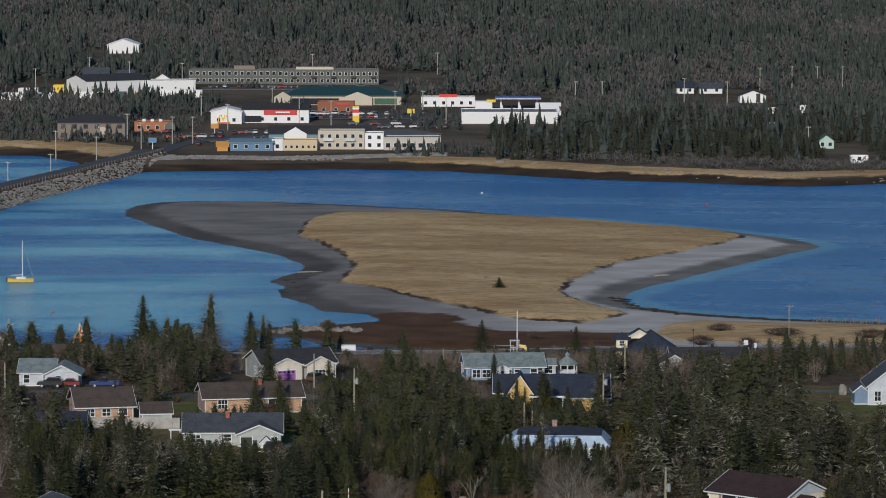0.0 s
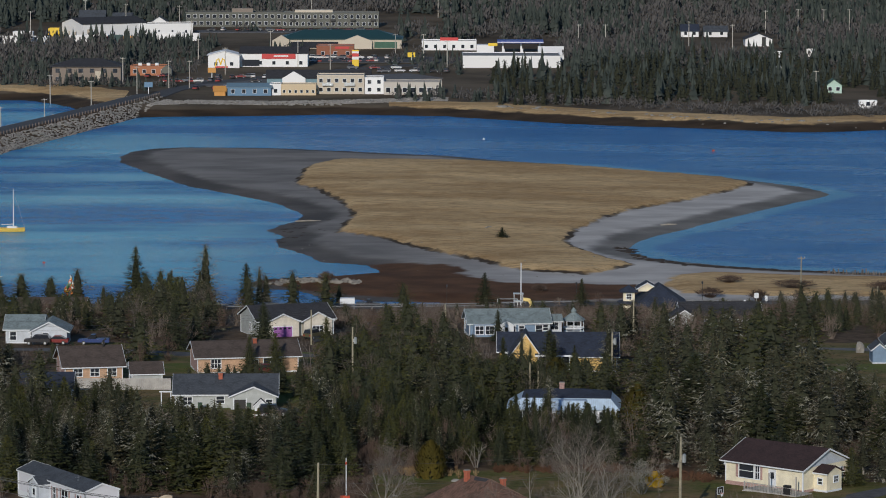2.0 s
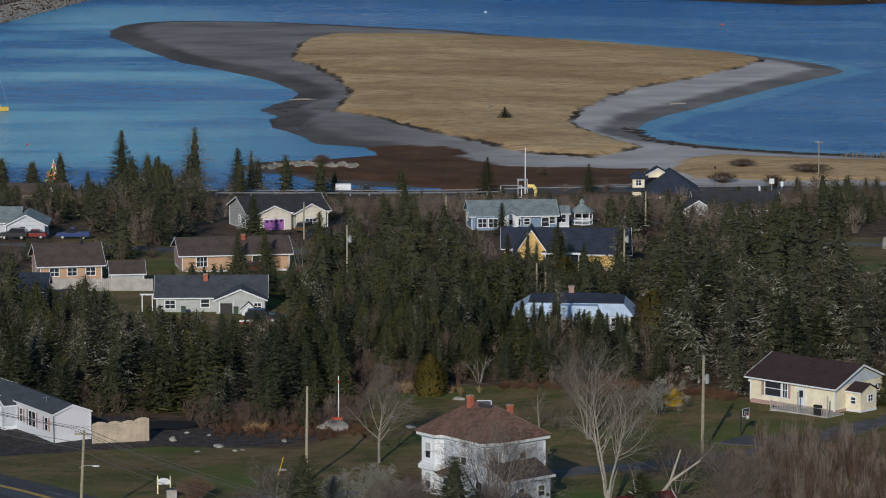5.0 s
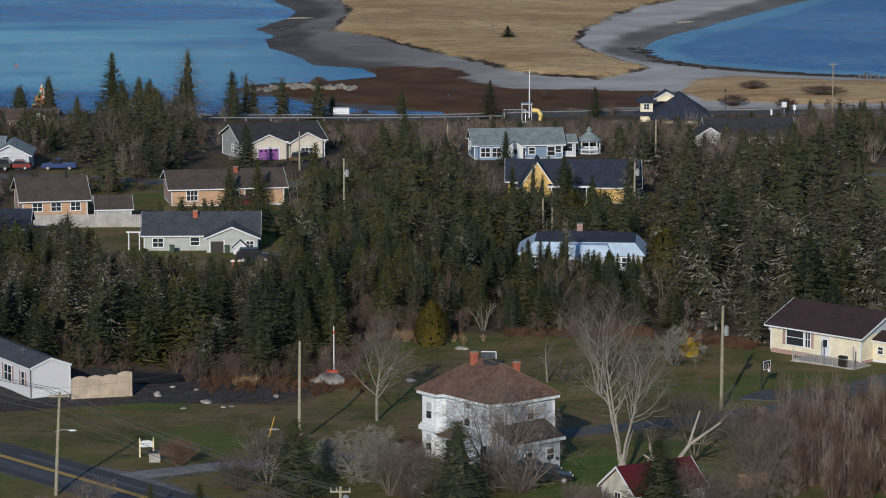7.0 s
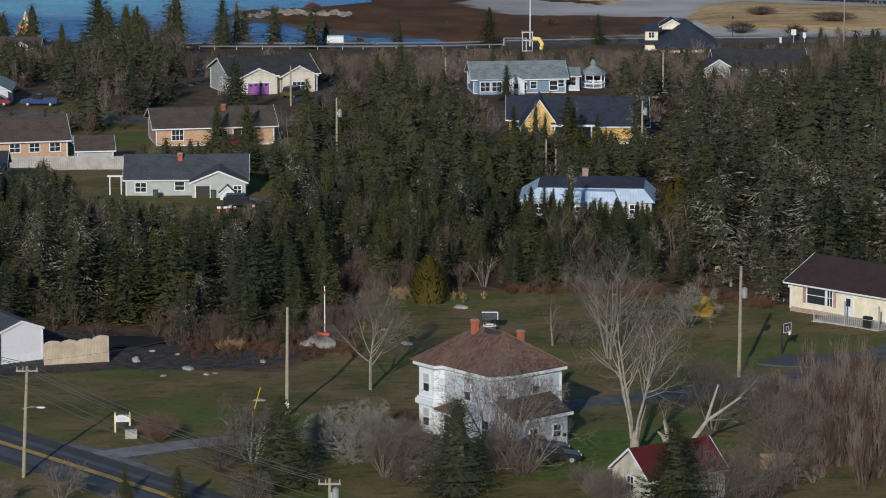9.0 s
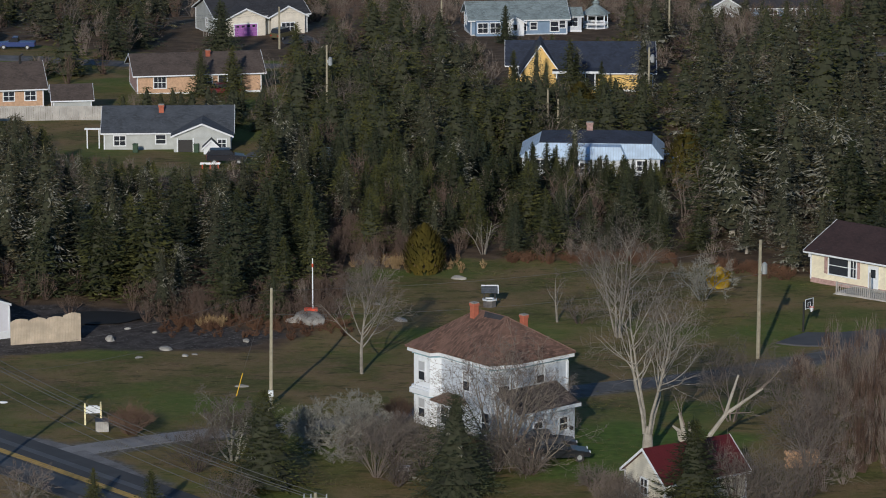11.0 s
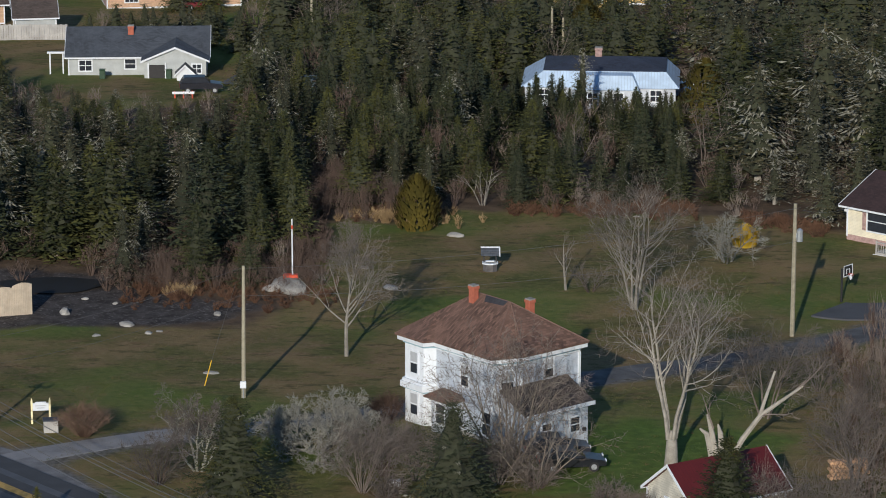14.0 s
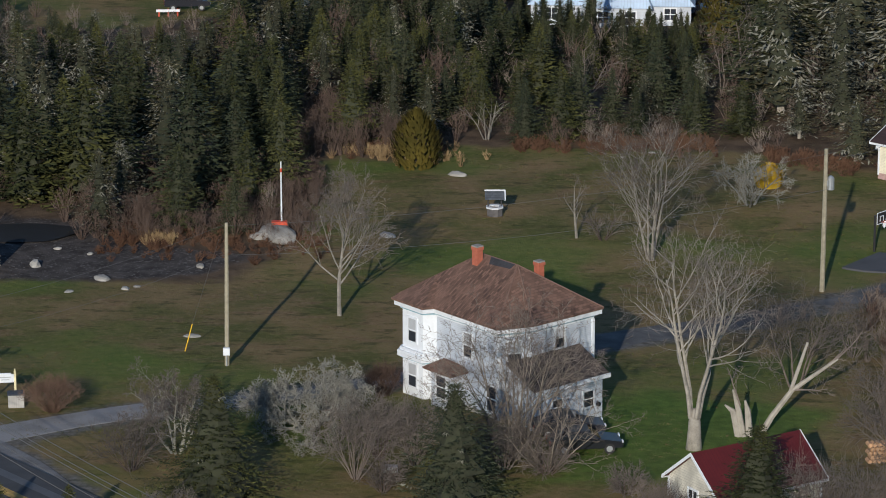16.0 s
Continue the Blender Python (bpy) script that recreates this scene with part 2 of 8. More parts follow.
def heights(x, y):
    x, y = np.asarray(x, float), np.asarray(y, float)
    wob = 1.5 * roll(x, y, 9, 1.0) + 0.8 * roll(x, y, 3.5, 2.0)
    s = inside(SHORE, x, y) + np.where(y > 860, 0.45 * wob, 0)
    near = np.minimum(np.interp(y, NY, NZ), np.where(s < 10, 0.055 * s, 0.55 + 0.3 * (s - 10)))
    near = np.where(s < 0, np.maximum(0.12 * s, -2), near)
    m = inside(MEADOW, x, y) + 0.6 * wob
    near = near + np.clip(m * 0.45, 0, 0.8) + np.clip(m, 0, 20) * 0.02 + np.clip(m, 0, 3) / 3 * (0.22 * roll(x, y, 4.2, 9.0) + 0.16 * roll(x * 0.6, y, 2.3, 3.3))
    b = inside(BANK, x, y) + wob
    near = near + np.clip(b * 0.15, 0, 0.7)
    f = inside(FAR_SHORE, x, y) + wob
    far = np.where(f < 0, np.maximum(0.12 * f, -2), np.minimum(np.interp(y, FY, FZ), 0.22 * f))
    far = far + np.where(y > 1900, roll(x, y, 190, 4.0) * np.clip((y - 1900) / 600, 0, 1) * 7, 0)
    c = off_line(CAUSEWAY, x, y)
    dam = np.clip((12.5 - c) * 0.85 - 1.6, -2, 4.6)
    return np.where(y < 1330, np.maximum(near, dam), np.maximum(far, dam))


def z_at(x, y):
    return float(heights(np.array([x]), np.array([y]))[0])


def spread(*pieces):
    out = []
    for a, b, step in pieces:
        out += list(np.arange(a, b, step))
    return np.array(out)


gx = spread((-3000, -600, 200), (-600, -260, 34), (-260, -130, 5), (-130, 130, 2.4), (130, 260, 5), (260, 600, 34), (600, 3001, 200))
gy = spread((-900, 360, 42), (360, 400, 4), (400, 560, 1.7), (560, 860, 3.2), (860, 1330, 2.0), (1330, 1560, 3.0), (1560, 2000, 14), (2000, 4701, 50))
X, Y = np.meshgrid(gx, gy)
X, Y = X.ravel(), Y.ravel()
Z = heights(X, Y) + np.where(Y < 900, 0.10 * roll(X, Y, 5.5, 5.0) + 0.04 * roll(X, Y, 1.9, 6.0), 0)
nx, ny = len(gx), len(gy)
i = (np.arange(ny - 1)[:, None] * nx + np.arange(nx - 1)[None]).ravel()
ground_mesh = bpy.data.meshes.new("ground")
ground_mesh.from_pydata(np.stack([X, Y, Z], 1).tolist(), [], np.stack([i, i + 1, i + nx + 1, i + nx], 1).tolist())
ground_mesh.polygons.foreach_set("use_smooth", np.ones(len(i), bool))
ground = tagged(new("ground", ground_mesh), "autumn ground of lawn, woodland litter, sand and dry meadow", "ground", kind="structure")
LAWNS = [
    [(-200, 300), (200, 300), (200, 502), (36, 501), (29, 506), (24, 509), (10, 510), (1, 512), (-3, 505), (-9, 508), (-9.5, 490), (-11, 477.5), (-15, 470), (-31, 470.5), (-60, 464), (-200, 464)],
    [(-62, 640), (-62, 575), (-30, 566), (-16, 580), (-20, 668), (-62, 690)],
    [(56, 560), (75, 560), (95, 690), (62, 690), (58, 610)],
]
YARD = [(-70, 458), (-50, 462.5), (-40, 467), (-31, 470.5), (-24, 470), (-18, 471.5), (-13, 477), (-18, 479), (-22, 481), (-25, 487), (-37, 489), (-70, 480)]
LUSH = [(7, 422), (20, 421), (25, 437), (13, 441), (8, 436)]
TRACKS = [[(-34, 434.5), (-29, 430.5), (-25.5, 425.5), (-22, 419.8)], [(-30.5, 429.0), (-20, 436), (-13, 438.6), (-6, 441.5), (2, 446.5), (10, 452), (21.6, 458.4), (31.8, 466.3), (38, 473), (46, 484)]]
zones = {"lush": inside(LUSH, X, Y), "track": 2.1 - np.minimum(off_line(TRACKS[0], X, Y), off_line(TRACKS[1], X, Y)), "yard": inside(YARD, X, Y), "meadow": inside(MEADOW, X, Y), "bank": np.maximum(inside(BANK, X, Y), np.where((Y > 1300) & ((X > -20) | (X < -118)), 11 - np.abs(inside(FAR_SHORE, X, Y) - 21), -50)), "marsh": inside(MARSH, X, Y),
         "lawn": np.maximum.reduce([inside(p, X, Y) for p in LAWNS]), "far": np.where(Y > 1330, inside(FAR_SHORE, X, Y), -200.0)}
for key, values in zones.items():
    ground_mesh.attributes.new(key, "FLOAT", "POINT").data.foreach_set("value", np.clip(values, -300, 300).astype(np.float32))


def ground_material():
    m, n, l, b = material("ground", 0.95)
    b.inputs["Specular IOR Level"].default_value = 0.15

    def zone(key, blur=1.0, wob=3.0, scale=0.35):
        a = n.new("ShaderNodeAttribute")
        a.attribute_name = key
        w = calc(n, l, "MULTIPLY", calc(n, l, "SUBTRACT", grain(n, l, scale, 5), 0.5), wob * 2)
        return ramp(n, l, calc(n, l, "ADD", a.outputs["Fac"], w), -blur, blur)

    def tone(scale, lo, hi, a, c, stretch=(1, 1, 1), detail=5.0):
        return mixed(n, l, ramp(n, l, grain(n, l, scale, detail, stretch), lo, hi), a, c)

    sp = n.new("ShaderNodeSeparateXYZ")
    l.new(n.new("ShaderNodeNewGeometry").outputs["Position"], sp.inputs[0])
    litter = tone(0.5, 0.3, 0.7, (0.072, 0.050, 0.034), (0.145, 0.102, 0.066))
    grassy = tone(0.16, 0.34, 0.66, (0.095, 0.100, 0.028), (0.235, 0.160, 0.080))
    grassy = mixed(n, l, calc(n, l, "MULTIPLY", ramp(n, l, grain(n, l, 2.2, 6), 0.4, 0.75), 0.5), grassy, (0.23, 0.185, 0.09))
    grassy = mixed(n, l, calc(n, l, "MULTIPLY", ramp(n, l, grain(n, l, 9.0, 3), 0.45, 0.7), 0.35), grassy, (0.075, 0.085, 0.022))
    streak = ramp(n, l, grain(n, l, 0.55, 7, (0.45, 1.0, 1), 0.65), 0.50, 0.66)
    grassy = mixed(n, l, calc(n, l, "MULTIPLY", streak, 0.72), grassy, tone(3.0, 0.3, 0.7, (0.13, 0.075, 0.040), (0.27, 0.185, 0.105)))
    grassy = mixed(n, l, calc(n, l, "MULTIPLY", ramp(n, l, grain(n, l, 0.9, 7, (0.5, 1, 1), 0.7), 0.52, 0.66), 0.75), grassy, (0.052, 0.055, 0.018))
    green = ramp(n, l, grain(n, l, 0.055, 3), 0.46, 0.64)
    grassy = mixed(n, l, calc(n, l, "MULTIPLY", green, 0.75), grassy, tone(1.5, 0.3, 0.7, (0.075, 0.125, 0.022), (0.115, 0.155, 0.034)))
    grassy = mixed(n, l, calc(n, l, "MULTIPLY", zone("lush", 2.0, 3.0, 0.3), 0.85), grassy, tone(1.2, 0.3, 0.7, (0.055, 0.105, 0.018), (0.10, 0.165, 0.032)))
    col = mixed(n, l, zone("lawn", 1.0, 2.0), litter, grassy)
    col = mixed(n, l, calc(n, l, "MULTIPLY", zone("track", 0.7, 1.1, 0.8), 0.85), col, tone(2.5, 0.3, 0.7, (0.075, 0.072, 0.068), (0.19, 0.185, 0.18)))
    col = mixed(n, l, zone("far", 3.0, 6.0, 0.05), col, tone(0.03, 0.35, 0.65, (0.075, 0.060, 0.042), (0.15, 0.12, 0.085)))
    east = ramp(n, l, calc(n, l, "ADD", sp.outputs[0], calc(n, l, "MULTIPLY", grain(n, l, 0.03), 30)), -5, 50)
    sand = mixed(n, l, east, tone(0.06, 0.3, 0.7, (0.17, 0.162, 0.155), (0.29, 0.275, 0.26), (0.6, 1, 1)), tone(0.09, 0.3, 0.7, (0.42, 0.40, 0.38), (0.60, 0.58, 0.55), (0.6, 1, 1)))
    wet = mixed(n, l, east, tone(0.05, 0.35, 0.65, (0.085, 0.080, 0.077), (0.14, 0.13, 0.122)), tone(0.05, 0.35, 0.65, (0.15, 0.145, 0.135), (0.24, 0.23, 0.215)))
    shore = mixed(n, l, ramp(n, l, calc(n, l, "ADD", sp.outputs[2], calc(n, l, "MULTIPLY", calc(n, l, "SUBTRACT", grain(n, l, 0.08), 0.5), 0.35)), 0.36, 0.72), wet, sand)
    low = ramp(n, l, sp.outputs[2], 1.5, 1.0)
    shade = n.new("ShaderNodeMapRange")
    l.new(sp.outputs[1], shade.inputs[0])
    shade.inputs[1].default_value, shade.inputs[2].default_value = 866, 872
    low = calc(n, l, "MULTIPLY", low, shade.outputs[0])
    col = mixed(n, l, low, col, shore)
    wrack = tone(0.12, 0.3, 0.7, (0.030, 0.022, 0.015), (0.075, 0.052, 0.034), (0.4, 1, 1))
    over = n.new("ShaderNodeMapRange")
    l.new(sp.outputs[1], over.inputs[0])
    over.inputs[1].default_value, over.inputs[2].default_value = 1325, 1335
    tide = ramp(n, l, calc(n, l, "ADD", sp.outputs[2], calc(n, l, "MULTIPLY", grain(n, l, 0.1), 0.8)), 2.7, 2.1)
    col = mixed(n, l, calc(n, l, "MULTIPLY", tide, over.outputs[0]), col, wrack)
    col = mixed(n, l, zone("marsh", 1.5, 5.0, 0.12), col, tone(0.11, 0.3, 0.7, (0.080, 0.040, 0.021), (0.145, 0.074, 0.038)))
    hay = tone(0.045, 0.35, 0.65, (0.47, 0.31, 0.15), (0.70, 0.50, 0.265), (0.35, 1.0, 1))
    hay = mixed(n, l, calc(n, l, "MULTIPLY", ramp(n, l, grain(n, l, 0.5, 6, (0.3, 1.2, 1)), 0.42, 0.7), 0.55), hay, (0.24, 0.14, 0.055))
    hay = mixed(n, l, calc(n, l, "MULTIPLY", ramp(n, l, grain(n, l, 1.3, 6, (0.5, 1, 1), 0.7), 0.48, 0.66), 0.5), hay, (0.20, 0.125, 0.060))
    hay = mixed(n, l, calc(n, l, "MULTIPLY", ramp(n, l, grain(n, l, 0.9, 5, (0.6, 1, 1), 0.7), 0.56, 0.7), 0.6), hay, (0.66, 0.52, 0.32))
    col = mixed(n, l, zone("meadow", 0.6, 2.0, 0.2), col, hay)
    col = mixed(n, l, zone("bank", 1.0, 5.0, 0.12), col, hay)
    # eroded edge of the island's turf
    edge = n.new("ShaderNodeAttribute")
    edge.attribute_name = "meadow"
    lip = calc(n, l, "ABSOLUTE", calc(n, l, "ADD", edge.outputs["Fac"], calc(n, l, "MULTIPLY", calc(n, l, "SUBTRACT", grain(n, l, 0.2, 5), 0.5), 4.0)))
    col = mixed(n, l, calc(n, l, "MULTIPLY", ramp(n, l, lip, 1.3, 0.5), ramp(n, l, grain(n, l, 0.07, 3), 0.35, 0.6)), col, (0.060, 0.045, 0.032))
    yard = tone(0.8, 0.3, 0.7, (0.038, 0.033, 0.031), (0.085, 0.076, 0.072))
    yard = mixed(n, l, ramp(n, l, grain(n, l, 4.0, 5), 0.56, 0.68), yard, (0.16, 0.15, 0.14))
    col = mixed(n, l, zone("yard", 0.8, 1.6, 0.5), col, yard)
    l.new(col, b.inputs["Base Color"])
    bumped(n, l, b, calc(n, l, "ADD", grain(n, l, 1.6, 6), calc(n, l, "MULTIPLY", grain(n, l, 12.0, 3), 0.3)), 0.55, 0.15)
    return m


ground_mesh.materials.append(ground_material())


def water_material():
    m, n, l, b = material("sea_water", 0.12)
    b.inputs["IOR"].default_value, b.inputs["Specular IOR Level"].default_value = 1.33, 0.18
    sp = n.new("ShaderNodeSeparateXYZ")
    l.new(n.new("ShaderNodeNewGeometry").outputs["Position"], sp.inputs[0])
    # calm in the lee on the west side, ruffled elsewhere, with slicks and cat's paws between
    lee = n.new("ShaderNodeMapRange")
    l.new(calc(n, l, "ADD", sp.outputs[0], calc(n, l, "MULTIPLY", calc(n, l, "ABSOLUTE", calc(n, l, "SUBTRACT", sp.outputs[1], 1060)), 0.28)), lee.inputs[0])
    lee.inputs[1].default_value, lee.inputs[2].default_value = 30, -50
    slick = ramp(n, l, grain(n, l, 0.022, 5, (0.30, 1, 1)), 0.40, 0.62)
    calm = calc(n, l, "MULTIPLY", lee.outputs[0], slick)
    paws = ramp(n, l, grain(n, l, 0.018, 5, (0.35, 1, 1)), 0.36, 0.68)
    # Ripple tones and sky reflection are painted into the base colour, paler where calm.
    ripple_tint = ramp(n, l, grain(n, l, 0.17, 6, (0.5, 1, 1), 0.75), 0.38, 0.64)
    deep = mixed(n, l, calc(n, l, "MULTIPLY", calc(n, l, "ADD", paws, ripple_tint), 0.5), (0.004, 0.165, 0.47), (0.002, 0.085, 0.29))
    col = mixed(n, l, calm, deep, (0.030, 0.36, 0.60))
    a = n.new("ShaderNodeAttribute")
    a.attribute_name = "off_shore"
    east = ramp(n, l, sp.outputs[0], 20, 50)
    edge = ramp(n, l, calc(n, l, "ADD", a.outputs["Fac"], calc(n, l, "MULTIPLY", calc(n, l, "SUBTRACT", grain(n, l, 0.06, 4), 0.5), 8.0)), 9.0, 4.5)
    l.new(mixed(n, l, calc(n, l, "MULTIPLY", calc(n, l, "MULTIPLY", edge, east), 0.6), col, (0.10, 0.33, 0.50)), b.inputs["Base Color"])
    rough = calc(n, l, "ADD", 0.24, calc(n, l, "MULTIPLY", paws, 0.08))
    l.new(calc(n, l, "SUBTRACT", rough, calc(n, l, "MULTIPLY", calm, 0.12)), b.inputs["Roughness"])
    bump = n.new("ShaderNodeBump")
    bump.inputs["Distance"].default_value = 0.9
    l.new(calc(n, l, "SUBTRACT", 0.95, calc(n, l, "MULTIPLY", calm, 0.72)), bump.inputs["Strength"])
    l.new(calc(n, l, "ADD", calc(n, l, "MULTIPLY", grain(n, l, 0.14, 3, (0.5, 1.0, 1)), 0.35), calc(n, l, "MULTIPLY", grain(n, l, 0.7, 5, (0.6, 1.0, 1), 0.65), 0.75)), bump.inputs["Height"])
    l.new(bump.outputs[0], b.inputs["Normal"])
    return m


wm = bpy.data.meshes.new("water")
wx, wy = spread((-3000, -200, 400), (-200, 200, 4), (200, 3001, 400)), spread((700, 860, 40), (860, 1340, 4), (1340, 1721, 40))
WX, WY = np.meshgrid(wx, wy)
WX, WY = WX.ravel(), WY.ravel()
k = (np.arange(len(wy) - 1)[:, None] * len(wx) + np.arange(len(wx) - 1)[None]).ravel()
wm.from_pydata(np.stack([WX, WY, np.zeros(len(WX))], 1).tolist(), [], np.stack([k, k + 1, k + len(wx) + 1, k + len(wx)], 1).tolist())
wm.attributes.new("off_shore", "FLOAT", "POINT").data.foreach_set("value", np.clip(-inside(SHORE, WX, WY), -20, 100).astype(np.float32))
wm.materials.append(water_material())
tagged(new("water", wm), "blue ruffled harbour water, calmer slicks painted pale with sky reflection", "water", kind="structure")


# ---- small kit for building ----
def mesh_of(name, verts, faces, mat, smooth=False):
    me = bpy.data.meshes.new(name)
    me.from_pydata([tuple(map(float, v)) for v in verts], [], faces)
    if mat:
        me.materials.append(mat)
    if smooth:
        me.polygons.foreach_set("use_smooth", np.ones(len(me.polygons), bool))
    return me


def thing(name, m, label, category, group="", kind=""):
    ob = new(name)
    ob.matrix_world = m
    return tagged(ob, label, category, group, kind)


def part(name, shape, mat, parent, label="", smooth=False):
    """Links a bmesh, or a list of vertices and faces, as one mesh under a thing or a part."""
    if isinstance(shape, tuple):
        me = mesh_of(name, *shape, mat, smooth)
    else:
        me = bpy.data.meshes.new(name)
        shape.to_mesh(me)
        shape.free()
        me.materials.append(mat)
        if smooth:
            me.polygons.foreach_set("use_smooth", np.ones(len(me.polygons), bool))
    ob = new(name, me)
    ob.parent = parent
    return tagged(ob, label)


def box(bm, x0, x1, y0, y1, z0, z1):
    v = [bm.verts.new(p) for p in ((x0, y0, z0), (x1, y0, z0), (x1, y1, z0), (x0, y1, z0), (x0, y0, z1), (x1, y0, z1), (x1, y1, z1), (x0, y1, z1))]
    for f in ((3, 2, 1, 0), (4, 5, 6, 7), (0, 1, 5, 4), (1, 2, 6, 5), (2, 3, 7, 6), (3, 0, 4, 7)):
        bm.faces.new([v[k] for k in f])
    return bm


def boxes(*rows, bevel=0.0):
    bm = bmesh.new()
    for r in rows:
        box(bm, *r)
    if bevel:
        bmesh.ops.bevel(bm, geom=bm.edges[:], offset=bevel, segments=1, affect="EDGES")
    return bm


def prism(bm, outline, y0, y1):
    """An outline in x, z drawn out along y."""
    a, c = [bm.verts.new((x, y0, z)) for x, z in outline], [bm.verts.new((x, y1, z)) for x, z in outline]
    k = len(a)
    bm.faces.new(a), bm.faces.new(c[::-1])
    for j in range(k):
        bm.faces.new([a[j - 1], c[j - 1], c[j], a[j]])
    bmesh.ops.recalc_face_normals(bm, faces=bm.faces[:])
    return bm


def tube(points, radii, sides=6):
    """Vertices and faces of a bent, tapering rod."""
    pts = [Vector(p) for p in points]
    verts, faces = [], []
    for k, p in enumerate(pts):
        d = (pts[min(k + 1, len(pts) - 1)] - pts[max(k - 1, 0)]).normalized()
        a = d.cross(Vector((0.31, 0.94, 0.12)) if abs(d.y) < 0.9 else Vector((1, 0, 0))).normalized()
        c = d.cross(a)
        for s in range(sides):
            t = 2 * math.pi * s / sides
            verts.append(tuple(p + (a * math.cos(t) + c * math.sin(t)) * radii[k]))
    for k in range(len(pts) - 1):
        for s in range(sides):
            u = (s + 1) % sides
            faces.append((k * sides + s, k * sides + u, (k + 1) * sides + u, (k + 1) * sides + s))
    faces.append(tuple(range(sides))[::-1])
    faces.append(tuple((len(pts) - 1) * sides + s for s in range(sides)))
    return verts, faces


def join(*shapes):
    verts, faces = [], []
    for v, f in shapes:
        k = len(verts)
        verts += list(v)
        faces += [tuple(j + k for j in q) for q in f]
    return verts, faces


def blob(rx, ry, rz, rnd, level=1, rough=0.25):
    """An uneven boulder."""
    bm = bmesh.new()
    bmesh.ops.create_icosphere(bm, subdivisions=level, radius=1)
    for v in bm.verts:
        s = 1 + rnd.uniform(-rough, rough)
        v.co = Vector((v.co.x * rx * s, v.co.y * ry * s, v.co.z * rz * s))
    out = [tuple(v.co) for v in bm.verts], [tuple(v.index for v in f.verts) for f in bm.faces]
    bm.free()
    return out


# ---- houses ----
def turned(x, y, z, rz=0.0):
    return pose(x, y, z, 0, 0, rz)


def face_pose(face, w, d, u, z):
    """Where a window or door sits: u along the face as seen from outside, z its foot."""
    return {"f": pose(u, 0, z), "r": pose(w, u, z, 0, 0, 90), "b": pose(w - u, d, z, 0, 0, 180), "l": pose(0, d - u, z, 0, 0, -90)}[face]


def window(parent, m, w, h, panes=2, frame=WHITE, kind="window", shutters=None, blind=0.0):
    t = 0.12
    bm = boxes((-w / 2 - t, w / 2 + t, -0.07, 0.02, -t, 0), (-w / 2 - t, w / 2 + t, -0.07, 0.02, h, h + t), (-w / 2 - t, -w / 2, -0.07, 0.02, 0, h), (w / 2, w / 2 + t, -0.07, 0.02, 0, h))
    ob = part(kind, bm, frame, parent)
    for k in range(1, panes):
        x = -w / 2 + w * k / panes
        part("mullion", boxes((x - 0.035, x + 0.035, -0.065, 0.012, 0.002, h - 0.002)), frame, ob)
    part("mullion", boxes((-w / 2 + 0.002, w / 2 - 0.002, -0.062, 0.010, h * 0.5 - 0.035, h * 0.5 + 0.035)), frame, ob)
    ob.matrix_local = m
    if blind:
        part("blind", boxes((-w / 2 + 0.01, w / 2 - 0.01, -0.05, -0.034, h * blind, h - 0.01)), BLIND, ob)
    part("pane", boxes((-w / 2 + 0.004, w / 2 - 0.004, -0.03, 0.015, 0.004, h - 0.004)), GLASS, ob)
    if shutters:
        for s in (-1, 1):
            x = s * (w / 2 + t + 0.2)
            part("shutter", boxes((x - 0.17, x + 0.17, -0.05, -0.004, -0.05, h + 0.05), bevel=0.01), shutters, ob)
    return ob


def door(parent, m, w, h, mat=WHITE, glass=True):
    bm = boxes((-w / 2, w / 2, -0.06, 0.015, 0, h), (-w / 2 - 0.1, -w / 2, -0.09, 0.02, 0, h + 0.1), (w / 2, w / 2 + 0.1, -0.09, 0.02, 0, h + 0.1), (-w / 2, w / 2, -0.09, 0.02, h, h + 0.1))
    ob = part("door", bm, mat, parent)
    ob.matrix_local = m
    if glass:
        part("pane", boxes((-w * 0.28, w * 0.28, -0.075, -0.055, h * 0.5, h * 0.88)), GLASS, ob)
    part("door_handle", boxes((w * 0.34, w * 0.4, -0.12, -0.06, h * 0.45, h * 0.5), bevel=0.008), METAL_GREY, ob)
    return ob


def garage_door(parent, m, w, h, mat):
    bm = bmesh.new()
    for k in range(4):
        box(bm, -w / 2, w / 2, -0.05, 0.02, h * k / 4 + 0.012, h * (k + 1) / 4 - 0.012)
    ob = part("garage_door", bm, mat, parent, "panelled garage door")
    ob.matrix_local = m
    part("door_frame", boxes((-w / 2 - 0.15, -w / 2, -0.08, 0.02, 0, h + 0.15), (w / 2, w / 2 + 0.15, -0.08, 0.02, 0, h + 0.15), (-w / 2, w / 2, -0.08, 0.02, h, h + 0.15)), WHITE, ob)
    for k in range(4):
        x = w * (k - 1.5) / 4.2
        part("pane", boxes((x - 0.22, x + 0.22, -0.065, -0.045, h * 0.8, h * 0.93), bevel=0.008), GLASS, ob)
    return ob


def swapped(bm):
    for v in bm.verts:
        v.co = Vector((v.co.y, v.co.x, v.co.z))
    bmesh.ops.recalc_face_normals(bm, faces=bm.faces[:])
    return bm


def gable_wall(w, d, h, rise, along="x"):
    span, run = (d, w) if along == "x" else (w, d)
    bm = prism(bmesh.new(), [(0, 0), (span, 0), (span, h), (span / 2, h + rise), (0, h)], 0, run)
    return swapped(bm) if along == "x" else bm


